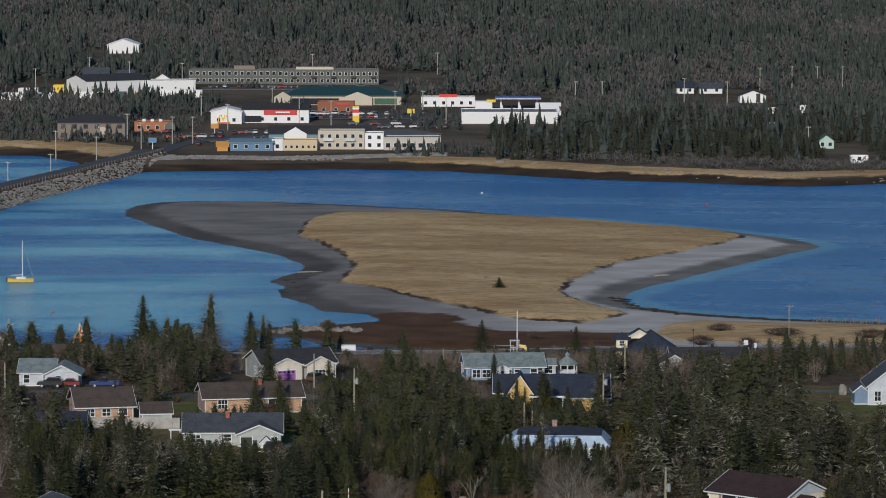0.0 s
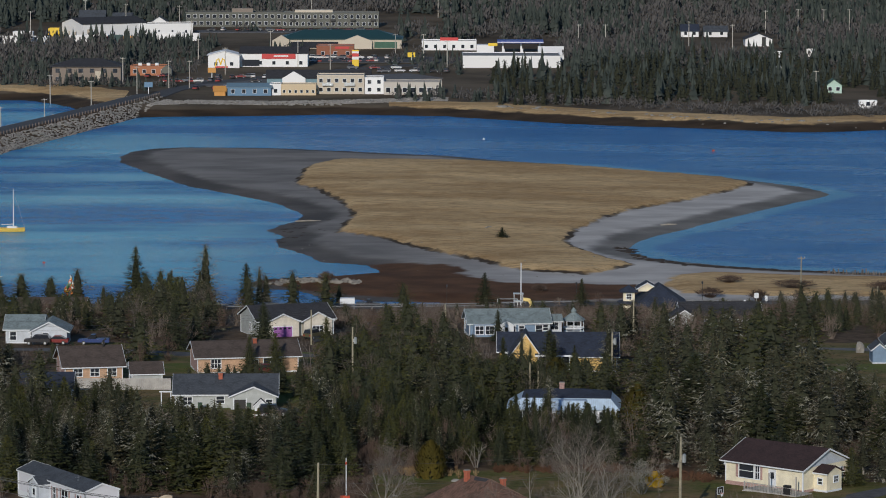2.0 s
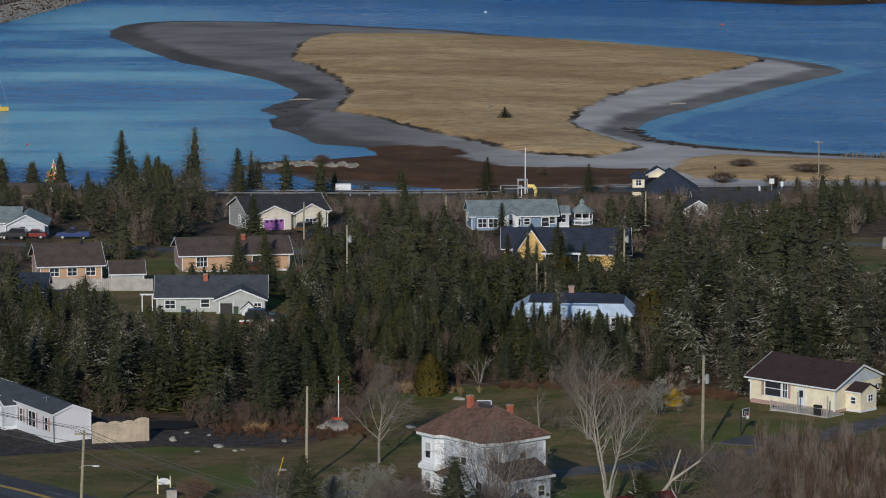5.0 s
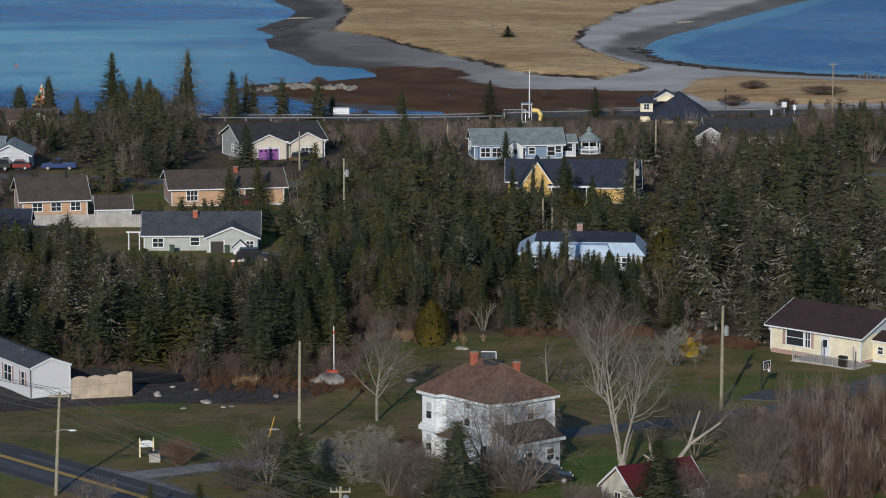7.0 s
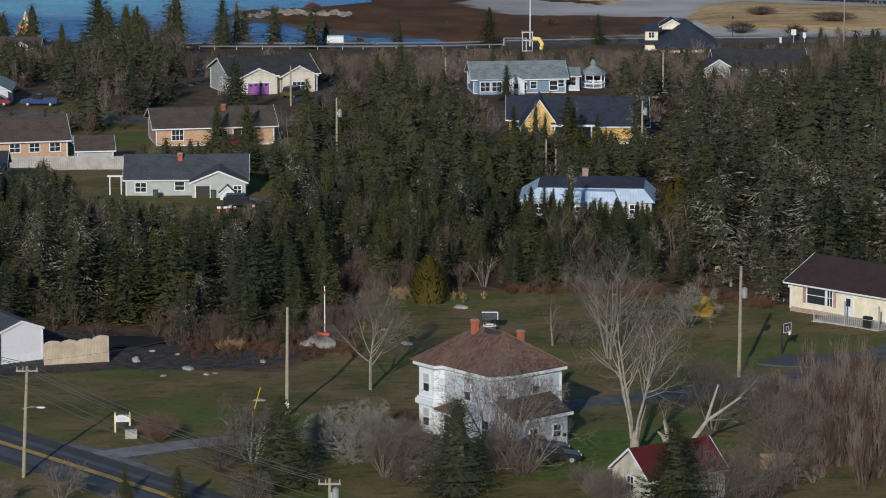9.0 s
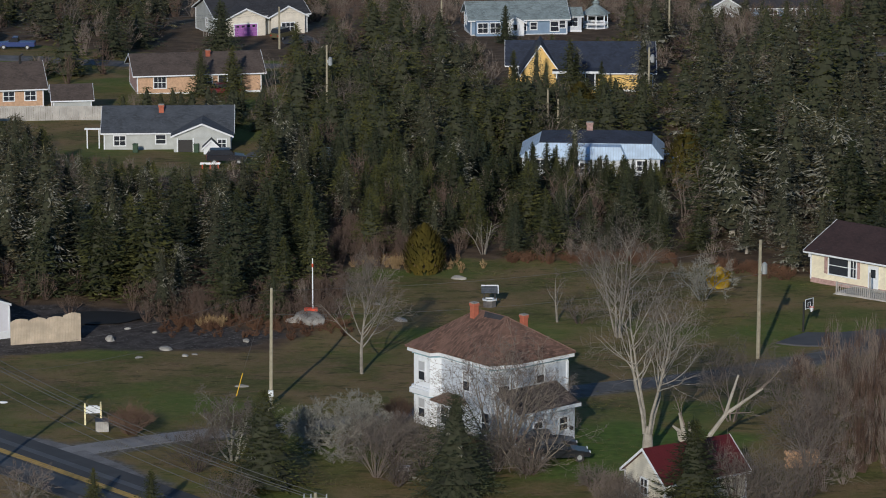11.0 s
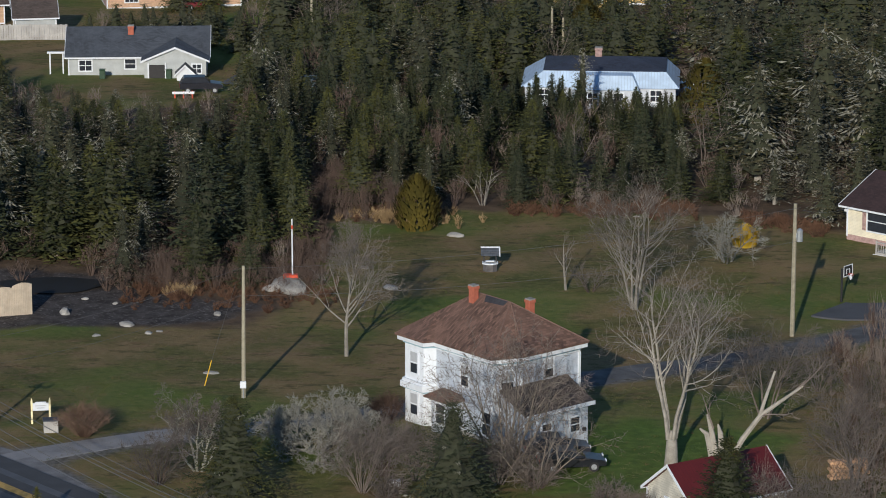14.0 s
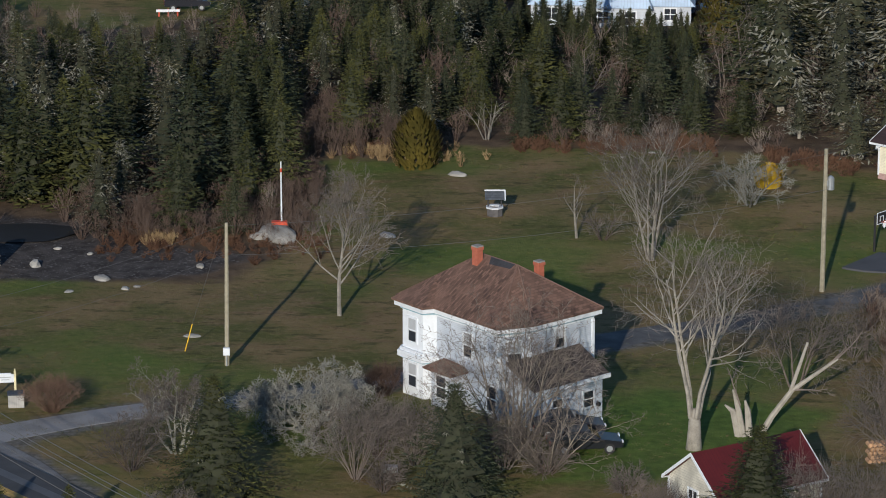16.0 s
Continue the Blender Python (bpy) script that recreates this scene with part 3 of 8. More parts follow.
def gable_roof(w, d, h, rise, along="x", over=0.4, t=0.14, inner=0.0):
    """A folded slab; inner cuts it back at the far end of a wing that dies into another roof."""
    span, run = (d, w) if along == "x" else (w, d)
    s = rise / (span / 2)
    e, r, zo = -over, span / 2, h - over * s + 0.02
    bm = prism(bmesh.new(), [(e, zo), (r, h + rise + 0.02), (span + over, zo), (span + over, zo + t), (r, h + rise + 0.02 + t), (e, zo + t)], -over, run + (over if not inner else inner))
    return swapped(bm) if along == "x" else bm


def gable_trim(w, d, h, rise, along="x", over=0.4, t=0.14, inner=0.0):
    span, run = (d, w) if along == "x" else (w, d)
    s = rise / (span / 2)
    e, r, zo = -over - 0.01, span / 2, h - over * s - 0.03
    out = [(e, zo), (r, h + rise - 0.03), (span - e, zo), (span - e, zo + t + 0.07), (r, h + rise + t + 0.05), (e, zo + t + 0.07)]
    bm = prism(bmesh.new(), out, -over - 0.05, -over - 0.004)
    if not inner:
        prism(bm, out, run + over + 0.004, run + over + 0.05)
    box(bm, e - 0.03, e, -over, run + over - 0.002, zo - 0.02, zo + t)
    box(bm, span - e, span - e + 0.03, -over, run + over - 0.002, zo - 0.02, zo + t)
    return swapped(bm) if along == "x" else bm


def hip_roof(x0, x1, y0, y1, h, rise, over=0.45, t=0.12, inset=None):
    bm = bmesh.new()
    a, b, c, d = x0 - over, x1 + over, y0 - over, y1 + over
    s = (d - c) / 2 if inset is None else inset
    rings = [[(a, c, h), (b, c, h), (b, d, h), (a, d, h)], [(a, c, h + t), (b, c, h + t), (b, d, h + t), (a, d, h + t)]]
    lo, hi = [[bm.verts.new(p) for p in r] for r in rings]
    for k in range(4):
        bm.faces.new([lo[k - 1], lo[k], hi[k], hi[k - 1]])
    bm.faces.new(lo[::-1])
    if (b - a) > (d - c):
        p, q = bm.verts.new((a + s, (c + d) / 2, h + t + rise)), bm.verts.new((b - s, (c + d) / 2, h + t + rise))
        bm.faces.new([hi[0], hi[1], q, p]), bm.faces.new([hi[1], hi[2], q]), bm.faces.new([hi[2], hi[3], p, q]), bm.faces.new([hi[3], hi[0], p])
    else:
        s = (b - a) / 2 if inset is None else inset
        p, q = bm.verts.new(((a + b) / 2, c + s, h + t + rise)), bm.verts.new(((a + b) / 2, d - s, h + t + rise))
        bm.faces.new([hi[0], hi[1], p]), bm.faces.new([hi[1], hi[2], q, p]), bm.faces.new([hi[2], hi[3], q]), bm.faces.new([hi[3], hi[0], p, q])
    bmesh.ops.recalc_face_normals(bm, faces=bm.faces[:])
    return bm


def ring(x0, x1, y0, y1, z0, z1, t):
    return boxes((x0 - t, x1 + t, y0 - t, y0, z0, z1), (x0 - t, x1 + t, y1, y1 + t, z0, z1), (x0 - t, x0, y0, y1, z0, z1), (x1, x1 + t, y0, y1, z0, z1))


def chimney(parent, x, y, z0, z1, w=0.6, mat=BRICK_RED):
    bm = boxes((x - w / 2, x + w / 2, y - w / 2, y + w / 2, z0, z1 - 0.22), (x - w / 2 - 0.05, x + w / 2 + 0.05, y - w / 2 - 0.05, y + w / 2 + 0.05, z1 - 0.22, z1), bevel=0.02)
    ob = part("chimney", bm, mat, parent, "brick chimney")
    part("chimney_cap", boxes((x - w / 2 - 0.02, x + w / 2 + 0.02, y - w / 2 - 0.02, y + w / 2 + 0.02, z1, z1 + 0.08)), ROCK, ob)
    return ob


def base_of(x, y, w, d, rz):
    c, s = math.cos(radians(rz)), math.sin(radians(rz))
    zs = [z_at(x + c * u - s * v, y + s * u + c * v) for u in (0, w) for v in (0, d)]
    return min(zs), max(zs)


def house(name, x, y, rz, w, d, h, rise, walls, roof, label, along="x", over=0.4, windows=(), doors=(), chimneys=(), foot=WHITE, end=None, lift=None, category="house"):
    """A gabled house. x, y: its front left corner; windows: face, u, foot, width, height, panes."""
    lo, hi = base_of(x, y, w, d, rz)
    z = (lo + hi) / 2 if lift is None else lift
    ob = thing(name, turned(x, y, z, rz), label, category)
    part("wall", gable_wall(w, d, h, rise, along), walls, ob)
    part("foundation", boxes((-0.03, w + 0.03, -0.03, d + 0.03, lo - z - 0.6, 0.35)), foot, ob)
    part("roof", gable_roof(w, d, h, rise, along, over), roof, ob)
    part("trim", gable_trim(w, d, h, rise, along, over), WHITE, ob)
    for cx in (0, w):
        for cy in (0, d):
            part("corner_board", boxes((cx - 0.07, cx + 0.07, cy - 0.07, cy + 0.07, 0.2, h - 0.1)), WHITE, ob)
    for face, u, foot_z, ww, hh, panes, *more in windows:
        window(ob, face_pose(face, w, d, u, foot_z), ww, hh, panes, shutters=more[0] if more else None)
    for face, u, ww, hh, mat in doors:
        door(ob, face_pose(face, w, d, u, 0.3), ww, hh, mat)
    for cx, cy, top in chimneys:
        chimney(ob, cx, cy, h, h + rise + top)
    return ob


def wing(parent, x, y, w, d, h, rise, walls, roof, along="y", over=0.35, dip=-0.6, reach=0.0, windows=(), doors=(), rz=0.0):
    """A gabled wing in front of a house, whose roof runs back into the house's own."""
    lead = part("wing", gable_wall(w, d, h, rise, along), walls, parent)
    lead.matrix_local = pose(x, y, 0, 0, 0, rz)
    part("foundation", boxes((-0.03, w + 0.03, -0.03, d + 0.03, dip, 0.3)), WHITE, lead)
    part("roof", gable_roof(w, d, h, rise, along, over, inner=reach), roof, lead)
    part("trim", gable_trim(w, d, h, rise, along, over, inner=reach), WHITE, lead)
    for face, u, foot_z, ww, hh, panes in windows:
        window(lead, face_pose(face, w, d, u, foot_z), ww, hh, panes)
    for face, u, ww, hh, mat in doors:
        door(lead, face_pose(face, w, d, u, 0.25), ww, hh, mat)
    return lead


# grey bungalow with a front gable over its porch
g = house("bungalow", -39.3, 589.4, 2, 14.8, 9.0, 2.8, 2.2, SIDING_GRAY, ROOF_SLATE, "light grey vinyl bungalow with a slate-blue roof and red chimney",
          windows=[("f", 1.8, 1.2, 1.3, 1.1, 2), ("f", 6.6, 1.4, 1.1, 1.0, 1), ("r", 4, 1.2, 1.2, 1.1, 2)], doors=[("f", 9.2, 1.0, 2.1, METAL_BLACK)], chimneys=[(6.6, 3.4, 0.4)], lift=z_at(-32, 592) - 0.6)
wing(g, 8.2, -2.6, 6.6, 2.6, 2.75, 1.35, SIDING_GRAY, ROOF_SLATE, reach=3.4, windows=[("f", 5.6, 1.4, 0.9, 0.9, 2)])
# Black panel painted as the porch's shade; no opening is cut here.
part("porch_recess", boxes((8.7, 10.4, -2.64, -2.61, 0.35, 2.3)), METAL_BLACK, g, "black panel for the porch opening's shade")
for u in (8.55, 10.4):
    part("porch_post", boxes((u, u + 0.15, -2.75, -2.6, 0, 2.5)), WHITE, g)
wing(g, 11.7, -4.2, 1.8, 1.6, 1.6, 0.85, WHITE, ROOF_SLATE, reach=0.1, over=0.2)
# pale blue mansard house, half behind young spruces
mz = z_at(17, 572) - 0.3
mh = thing("mansard_house", turned(9.2, 569.0, mz, -4), "white house with pale blue mansard bands and a dark flat roof", "house")
part("wall", boxes((0, 15.4, 0, 9, -0.8, 2.7)), SIDING_WHITE, mh)
bm = bmesh.new()
lo = [bm.verts.new(p) for p in ((-0.4, -0.4, 2.5), (15.8, -0.4, 2.5), (15.8, 9.4, 2.5), (-0.4, 9.4, 2.5))]
hi = [bm.verts.new(p) for p in ((1.9, 0.9, 4.0), (14.4, 0.9, 4.0), (14.4, 8.1, 4.0), (1.9, 8.1, 4.0))]
for k in range(4):
    bm.faces.new([lo[k - 1], lo[k], hi[k], hi[k - 1]])
bm.faces.new(lo[::-1])
part("mansard_slope", bm, SIDING_SKY, mh, "pale blue sloping metal band")
part("roof", hip_roof(1.9, 14.4, 0.9, 8.1, 4.0, 0.8, over=0.05, t=0.08), ROOF_NAVY, mh)
bay = part("front_bay", boxes((5.2, 11.4, -1.6, 0, -0.8, 2.75)), SIDING_WHITE, mh)
bm = bmesh.new()
lo = [bm.verts.new(p) for p in ((4.9, -1.95, 2.6), (11.7, -1.95, 2.6), (11.7, 0.55, 2.6), (4.9, 0.55, 2.6))]
hi = [bm.verts.new(p) for p in ((5.6, -1.1, 3.95), (11.0, -1.1, 3.95), (11.0, 0.62, 3.95), (5.6, 0.62, 3.95))]
for k in range(4):
    bm.faces.new([lo[k - 1], lo[k], hi[k], hi[k - 1]])
bm.faces.new(lo[::-1]), bm.faces.new(hi)
part("mansard_slope", bm, SIDING_SKY, bay, "pale blue sloping metal band")
for u in (2.0, 13.4):
    window(mh, pose(u, 0, 1.1), 1.1, 1.1, 2)
for u in (7.0, 9.6):
    window(bay, pose(u, -1.6, 1.1), 1.0, 1.1, 2)
chimney(mh, 7.4, 4.6, 4.0, 5.7, 0.7, STONE_PINK)
# two long brown-roofed brick bungalows
ba = house("brick_bungalow", -58.5, 621.2, 12, 8.9, 11.0, 2.7, 2.3, BRICK_ORANGE, ROOF_UMBER, "orange brick bungalow with a weathered brown roof", over=0.6,
           windows=[("f", u, 1.1, 1.3, 1.1, 2) for u in (2.0, 4.6, 7.3)] + [("l", 5, 1.0, 1.2, 1.3, 1)])
part("vent_pipe", tube([(6.6, 5, 4.4), (6.6, 5, 5.9), (7.0, 5, 6.2)], [0.16, 0.16, 0.14], 8), METAL_BLACK, ba)
an = house("brick_annex", -47.6, 614.3, 8, 4.6, 6.5, 2.3, 1.3, SIDING_GRAY, ROOF_UMBER, "low grey annex with a weathered brown roof beside the brick bungalow", over=0.35)
bb = house("brick_bungalow", -38.8, 634.4, 10, 16.0, 10.0, 2.8, 1.8, BRICK_ORANGE, ROOF_UMBER, "orange brick bungalow with a brown roof and mauve gable", over=0.6,
           windows=[("f", 2.9, 1.0, 1.5, 1.4, 3), ("f", 9.0, 1.0, 1.2, 1.2, 2), ("f", 11.6, 0.6, 2.2, 1.8, 2), ("f", 12.9, 1.0, 0.9, 1.2, 1)], chimneys=[(9.6, 4.0, 0.5)])
part("gable_wall", boxes((-0.05, -0.02, 0.05, 9.95, 0.3, 2.75)), STONE_PINK, bb, "mauve stone gable wall")
part("gable_wall", boxes((-0.05, -0.02, 0.05, 10.95, 0.3, 2.65)), STONE_PINK, ba, "mauve stone gable wall")
# house with the purple garage door
gh = house("garage_house", -32.4, 701.8, 19, 13.8, 11.0, 3.4, 2.0, SIDING_GRAY, ROOF_DARK, "beige and grey house with a charcoal roof and two front gables", over=0.5,
           windows=[("l", 6.0, 1.3, 1.0, 1.2, 2), ("l", 9.2, 1.0, 0.6, 1.0, 1)], lift=z_at(-27, 705) - 0.5)
gw = wing(gh, 1.0, -1.6, 6.0, 1.6, 3.25, 1.35, SIDING_BEIGE, ROOF_DARK, reach=3.4, over=0.45)
garage_door(gw, pose(3.0, -0.01, 0.15), 3.4, 2.25, plain("purple_paint", (0.29, 0.11, 0.35), 0.6, vary=0.12))
wing(gh, 8.0, -1.0, 5.2, 1.0, 3.25, 1.35, SIDING_BEIGE, ROOF_DARK, reach=3.4, over=0.45, windows=[("f", 2.6, 1.0, 1.9, 1.2, 3)])
part("deck_rail", boxes(*[(-2.0 + k * 0.35, -1.94 + k * 0.35, -0.3, -0.24, -0.3, 1.6) for k in range(6)], (-2.0, 0, -0.3, -0.24, 1.6, 1.68)), WOOD_GREY, gh)
# blue house
bh = house("blue_house", 4.7, 702.4, 6.0, 14.1, 8.4, 2.6, 1.9, SIDING_BLUE, ROOF_GREEN, "blue vinyl house with white trim and a grey-green roof", over=0.5, foot=WHITE,
           windows=[("f", 9.2, 1.0, 0.9, 1.0, 1), ("f", 12.3, 0.7, 1.2, 1.4, 1), ("f", 13.4, 1.2, 0.9, 1.0, 1), ("f", 7.6, 0.9, 1.0, 1.2, 1), ("l", 2.0, 1.0, 1.0, 1.2, 1)])
bw = part("bay_window", boxes((0.6, 4.4, -1.3, 0, -0.5, 2.45)), SIDING_BLUE, bh, "blue bay with large white windows")
for u in (1.6, 3.4):
    window(bw, pose(u, -1.3, 0.8), 1.4, 1.4, 2)
wing(bh, 5.0, -1.7, 2.6, 1.7, 2.3, 0.7, WHITE, ROOF_GREEN, reach=0.8, over=0.3, doors=[("f", 1.3, 1.0, 2.0, WHITE)])
wing(bh, 14.1, 3.0, 2.6, 4.0, 2.4, 0.9, SIDING_WHITE, ROOF_GREEN, along="x", reach=0.3, over=0.3, windows=[("f", 1.3, 0.9, 1.4, 1.3, 2)])
# gazebo beside it
gz = thing("gazebo", turned(23.3, 712.5, z_at(23.3, 712.5)), "white octagonal garden gazebo with a grey shingled roof", "gazebo")
part("floor", (lambda a: ([(1.9 * math.cos(t), 1.9 * math.sin(t), z) for z in (-0.3, 0.25) for t in a], [tuple(range(8))[::-1], tuple(range(8, 16))] + [(k, (k + 1) % 8, 8 + (k + 1) % 8, 8 + k) for k in range(8)]))([math.pi * k / 4 for k in range(8)]), WHITE, gz)
for k in range(8):
    t = math.pi * k / 4
    part("post", boxes((1.75 * math.cos(t) - 0.07, 1.75 * math.cos(t) + 0.07, 1.75 * math.sin(t) - 0.07, 1.75 * math.sin(t) + 0.07, 0.2, 2.3)), WHITE, gz)
    u = t + math.pi / 4
    part("rail", tube([(1.75 * math.cos(t), 1.75 * math.sin(t), 0.8), (1.75 * math.cos(u), 1.75 * math.sin(u), 0.8)], [0.2, 0.2], 4), WHITE, gz)
    part("arch", tube([(1.75 * math.cos(t), 1.75 * math.sin(t), 2.15), (1.75 * math.cos(u), 1.75 * math.sin(u), 2.15)], [0.14, 0.14], 4), WHITE, gz)
a8 = [math.pi * k / 4 for k in range(8)]
part("roof", ([(2.2 * math.cos(t), 2.2 * math.sin(t), 2.25) for t in a8] + [(0.45 * math.cos(t), 0.45 * math.sin(t), 3.5) for t in a8] + [(0, 0, 3.55)],
              [(k, (k + 1) % 8, 8 + (k + 1) % 8, 8 + k) for k in range(8)] + [(8 + k, 8 + (k + 1) % 8, 16) for k in range(8)] + [tuple(range(8))[::-1]]), ROOF_GREEN, gz)
part("cupola", ([(0.35 * math.cos(t), 0.35 * math.sin(t), 3.4) for t in a8] + [(0.55 * math.cos(t), 0.55 * math.sin(t), 3.9) for t in a8] + [(0, 0, 4.5)],
                [(k, (k + 1) % 8, 8 + (k + 1) % 8, 8 + k) for k in range(8)] + [(8 + k, 8 + (k + 1) % 8, 16) for k in range(8)]), ROOF_GREEN, gz)
# yellow house
yh = house("yellow_house", 13.6, 638.0, -1, 14.0, 9.0, 2.8, 3.0, SIDING_YELLOW, ROOF_NAVY, "bright yellow house with a navy roof and white porch", over=0.5)
yw = wing(yh, -2.9, -1.0, 4.8, 7.0, 2.8, 3.4, SIDING_YELLOW, ROOF_NAVY, reach=0.6, over=0.4)
wing(yh, -4.6, 6.0, 7.0, 6.0, 2.8, 2.4, SIDING_YELLOW, ROOF_NAVY, along="x", reach=0.4, over=0.5, windows=[("f", 1.0, 0.9, 0.9, 1.2, 1)])
part("porch_wall", boxes((1.4, 6.6, -2.6, -2.45, -0.9, 0.75)), SIDING_YELLOW, yh)
part("porch_roof", boxes((1.0, 7.0, -2.9, 0.2, 2.95, 3.18)), ROOF_NAVY, yh)
part("porch_fascia", boxes((0.98, 7.02, -2.95, -2.9, 2.9, 3.2)), WHITE, yh)
for k in range(5):
    part("porch_post", boxes((1.45 + k * 1.24, 1.6 + k * 1.24, -2.62, -2.47, 0.75, 2.95)), WHITE, yh)
part("porch_glass", boxes((1.5, 6.4, -2.3, -2.26, 0.75, 2.9)), GLASS, yh)
# cottage in front of the bay, with a tower and a broad navy roof
oz = z_at(44, 846) - 0.6
oh = thing("tower_house", turned(40.9, 845, oz), "cream cottage with a small tower and a sweeping navy roof", "house")
part("wall", boxes((0, 10, -8, 6, -1.5, 2.0)), SIDING_CREAM, oh)
part("roof", hip_roof(0, 10, -8, 6, 2.0, 4.4, over=1.0), ROOF_NAVY, oh)
tw = part("tower", boxes((-2.6, -0.2, -1.6, 1, -1.5, 4.6)), SIDING_CREAM, oh, "square cream tower with a navy cap")
part("roof", hip_roof(-2.6, -0.2, -1.6, 1, 4.6, 1.3, over=0.8), ROOF_NAVY, tw)
window(tw, pose(-1.4, -1.6, 3.2), 1.0, 1.0, 2)
part("skirt_roof", hip_roof(-3.2, 0.6, -2.2, 1.6, 2.2, 0.8, over=0.6), ROOF_NAVY, tw)
dm = part("dormer", gable_wall(3.8, 4, 0.7, 1.1, "y"), SIDING_CREAM, oh, "cream gable with white trim")
dm.matrix_local = pose(0.6, -1.0, 4.7)
part("roof", gable_roof(3.8, 4, 0.7, 1.1, "y", 0.5), ROOF_NAVY, dm)
part("trim", gable_trim(3.8, 4, 0.7, 1.1, "y", 0.5), WHITE, dm)
# dark-roofed house near the shore road
dh = house("dark_house", 44.5, 742.0, 2, 14.6, 9.0, 2.8, 2.4, SIDING_BLUE, ROOF_DARK, "dark blue house with a charcoal roof and white windows", over=0.5,
           windows=[("f", 7.8, 1.0, 1.2, 1.2, 2), ("f", 11.0, 0.8, 2.0, 1.4, 3), ("f", 13.4, 1.0, 1.2, 1.2, 2)], lift=z_at(51, 745) - 1.0)
wing(dh, -3.2, -3.0, 6.6, 5.0, 2.6, 2.0, SIDING_GRAY, ROOF_DARK, reach=1.5, over=0.6, windows=[("f", 3.3, 1.0, 1.4, 1.1, 2)])
# white houses at either edge
wl = house("white_bungalow", -75.0, 687.0, 1, 6.0, 9.0, 2.7, 1.8, SIDING_WHITE, ROOF_GREEN, "white bungalow with a grey-green roof", over=0.5, windows=[("f", 1.2, 0.8, 1.0, 1.4, 1), ("f", 4.6, 0.7, 0.8, 1.6, 1)])
wing(wl, 4.6, -2.4, 6.0, 8.0, 2.6, 1.5, SIDING_WHITE, ROOF_GREEN, reach=0.4, over=0.5, windows=[("f", 2.4, 0.7, 0.9, 1.6, 1)])
wr = house("white_gabled_house", 72.0, 650.0, 0, 8.0, 9.0, 3.4, 3.2, SIDING_WHITE, ROOF_SLATE, "white two-storey house with blue trim", along="y", over=0.4, windows=[("f", 1.6, 0.9, 1.0, 1.6, 2), ("f", 4.0, 3.4, 1.0, 1.2, 2), ("f", 6.2, 0.9, 1.0, 1.6, 2)])
wing(wr, -2.2, 1.0, 2.2, 5.0, 2.4, 0.9, SIDING_BLUE, ROOF_SLATE, over=0.3, reach=0.2)
ph = house("shore_house", -89.0, 832.0, -2, 14.0, 8.0, 2.2, 1.6, SIDING_BEIGE, ROOF_UMBER, "beige shore cottage with a dark brown roof", over=0.4, lift=z_at(-82, 836) - 0.9, windows=[("f", 3.0, 0.8, 0.8, 1.2, 1)])
wing(ph, 9.0, -3.0, 4.6, 3.0, 2.5, 1.3, SIDING_WHITE, ROOF_UMBER, reach=0.8, windows=[("f", 2.3, 0.8, 1.0, 1.3, 1)])
pb = house("shore_shed", -99.0, 838.0, 0, 6.0, 7.0, 2.6, 2.4, SIDING_GRAY, ROOF_UMBER, "grey gabled shore shed", along="y", windows=[("f", 3.0, 0.8, 1.0, 1.2, 2)], category="shed")
ds = house("dark_shed", -63.5, 596.0, 2, 8.4, 8.0, 2.2, 1.9, plain("navy_boards", (0.03, 0.04, 0.06), 0.8), ROOF_NAVY, "long navy shed with a white gable end", over=0.3, category="shed")
part("gable_front", boxes((-0.06, -0.03, 0.2, 7.8, 0.2, 2.1)), WHITE, ds)


# ---- the white two-storey house ----
wz = z_at(4.6, 434.0) - 0.08
wh = thing("white_house", turned(4.25, 433.6, wz, 40), "white clapboard two-storey house with hipped brown roof and brick chimneys", "house")
W, L, EV = 7.2, 9.75, 6.2
CUT_X, CUT_Y = 1.9, 0.75


def five_sided(o, z0, z1):
    """The house's outline, with its front corner cut off, pushed out by o and drawn up from z0 to z1."""
    n = Vector((-CUT_Y, -CUT_X)).normalized() * o
    kx, ky = CUT_X + n.x + (n.y + o) * CUT_X / CUT_Y, CUT_Y + n.y + (n.x + o) * CUT_Y / CUT_X
    out = [(-o, ky), (kx, -o), (W + o, -o), (W + o, L + o), (-o, L + o)]
    return [(x, y, z) for z in (z0, z1) for x, y in out], [(4, 3, 2, 1, 0), (5, 6, 7, 8, 9)] + [(k, (k + 1) % 5, 5 + (k + 1) % 5, 5 + k) for k in range(5)]


TEAL = plain("teal_paint", (0.24, 0.38, 0.44), 0.6)
part("wall", five_sided(0.0, -1.0, EV), SIDING_WHITE, wh)
rv, rf = five_sided(0.5, EV, EV + 0.12)
rv += [(W / 2, 3.1, EV + 2.87), (W / 2, L - 3.1, EV + 2.87)]
part("roof", (rv, [rf[0]] + rf[2:] + [(5, 6, 10), (6, 7, 10), (7, 8, 11, 10), (8, 9, 11), (9, 5, 10, 11)]), ROOF_BROWN, wh, "worn brown shingle roof")
part("hip_cap", join(*[tube([rv[k], rv[10]], [0.05, 0.05], 5) for k in (5, 6, 7)], tube([rv[10], rv[11]], [0.05, 0.05], 5)), plain("faded_ridge", (0.15, 0.092, 0.072), 0.9, vary=0.3), wh, "faded ridge shingles")
part("cornice", five_sided(0.42, EV - 0.30, EV - 0.04), WHITE, wh)
part("frieze", five_sided(0.06, EV - 0.62, EV - 0.30), WHITE, wh)
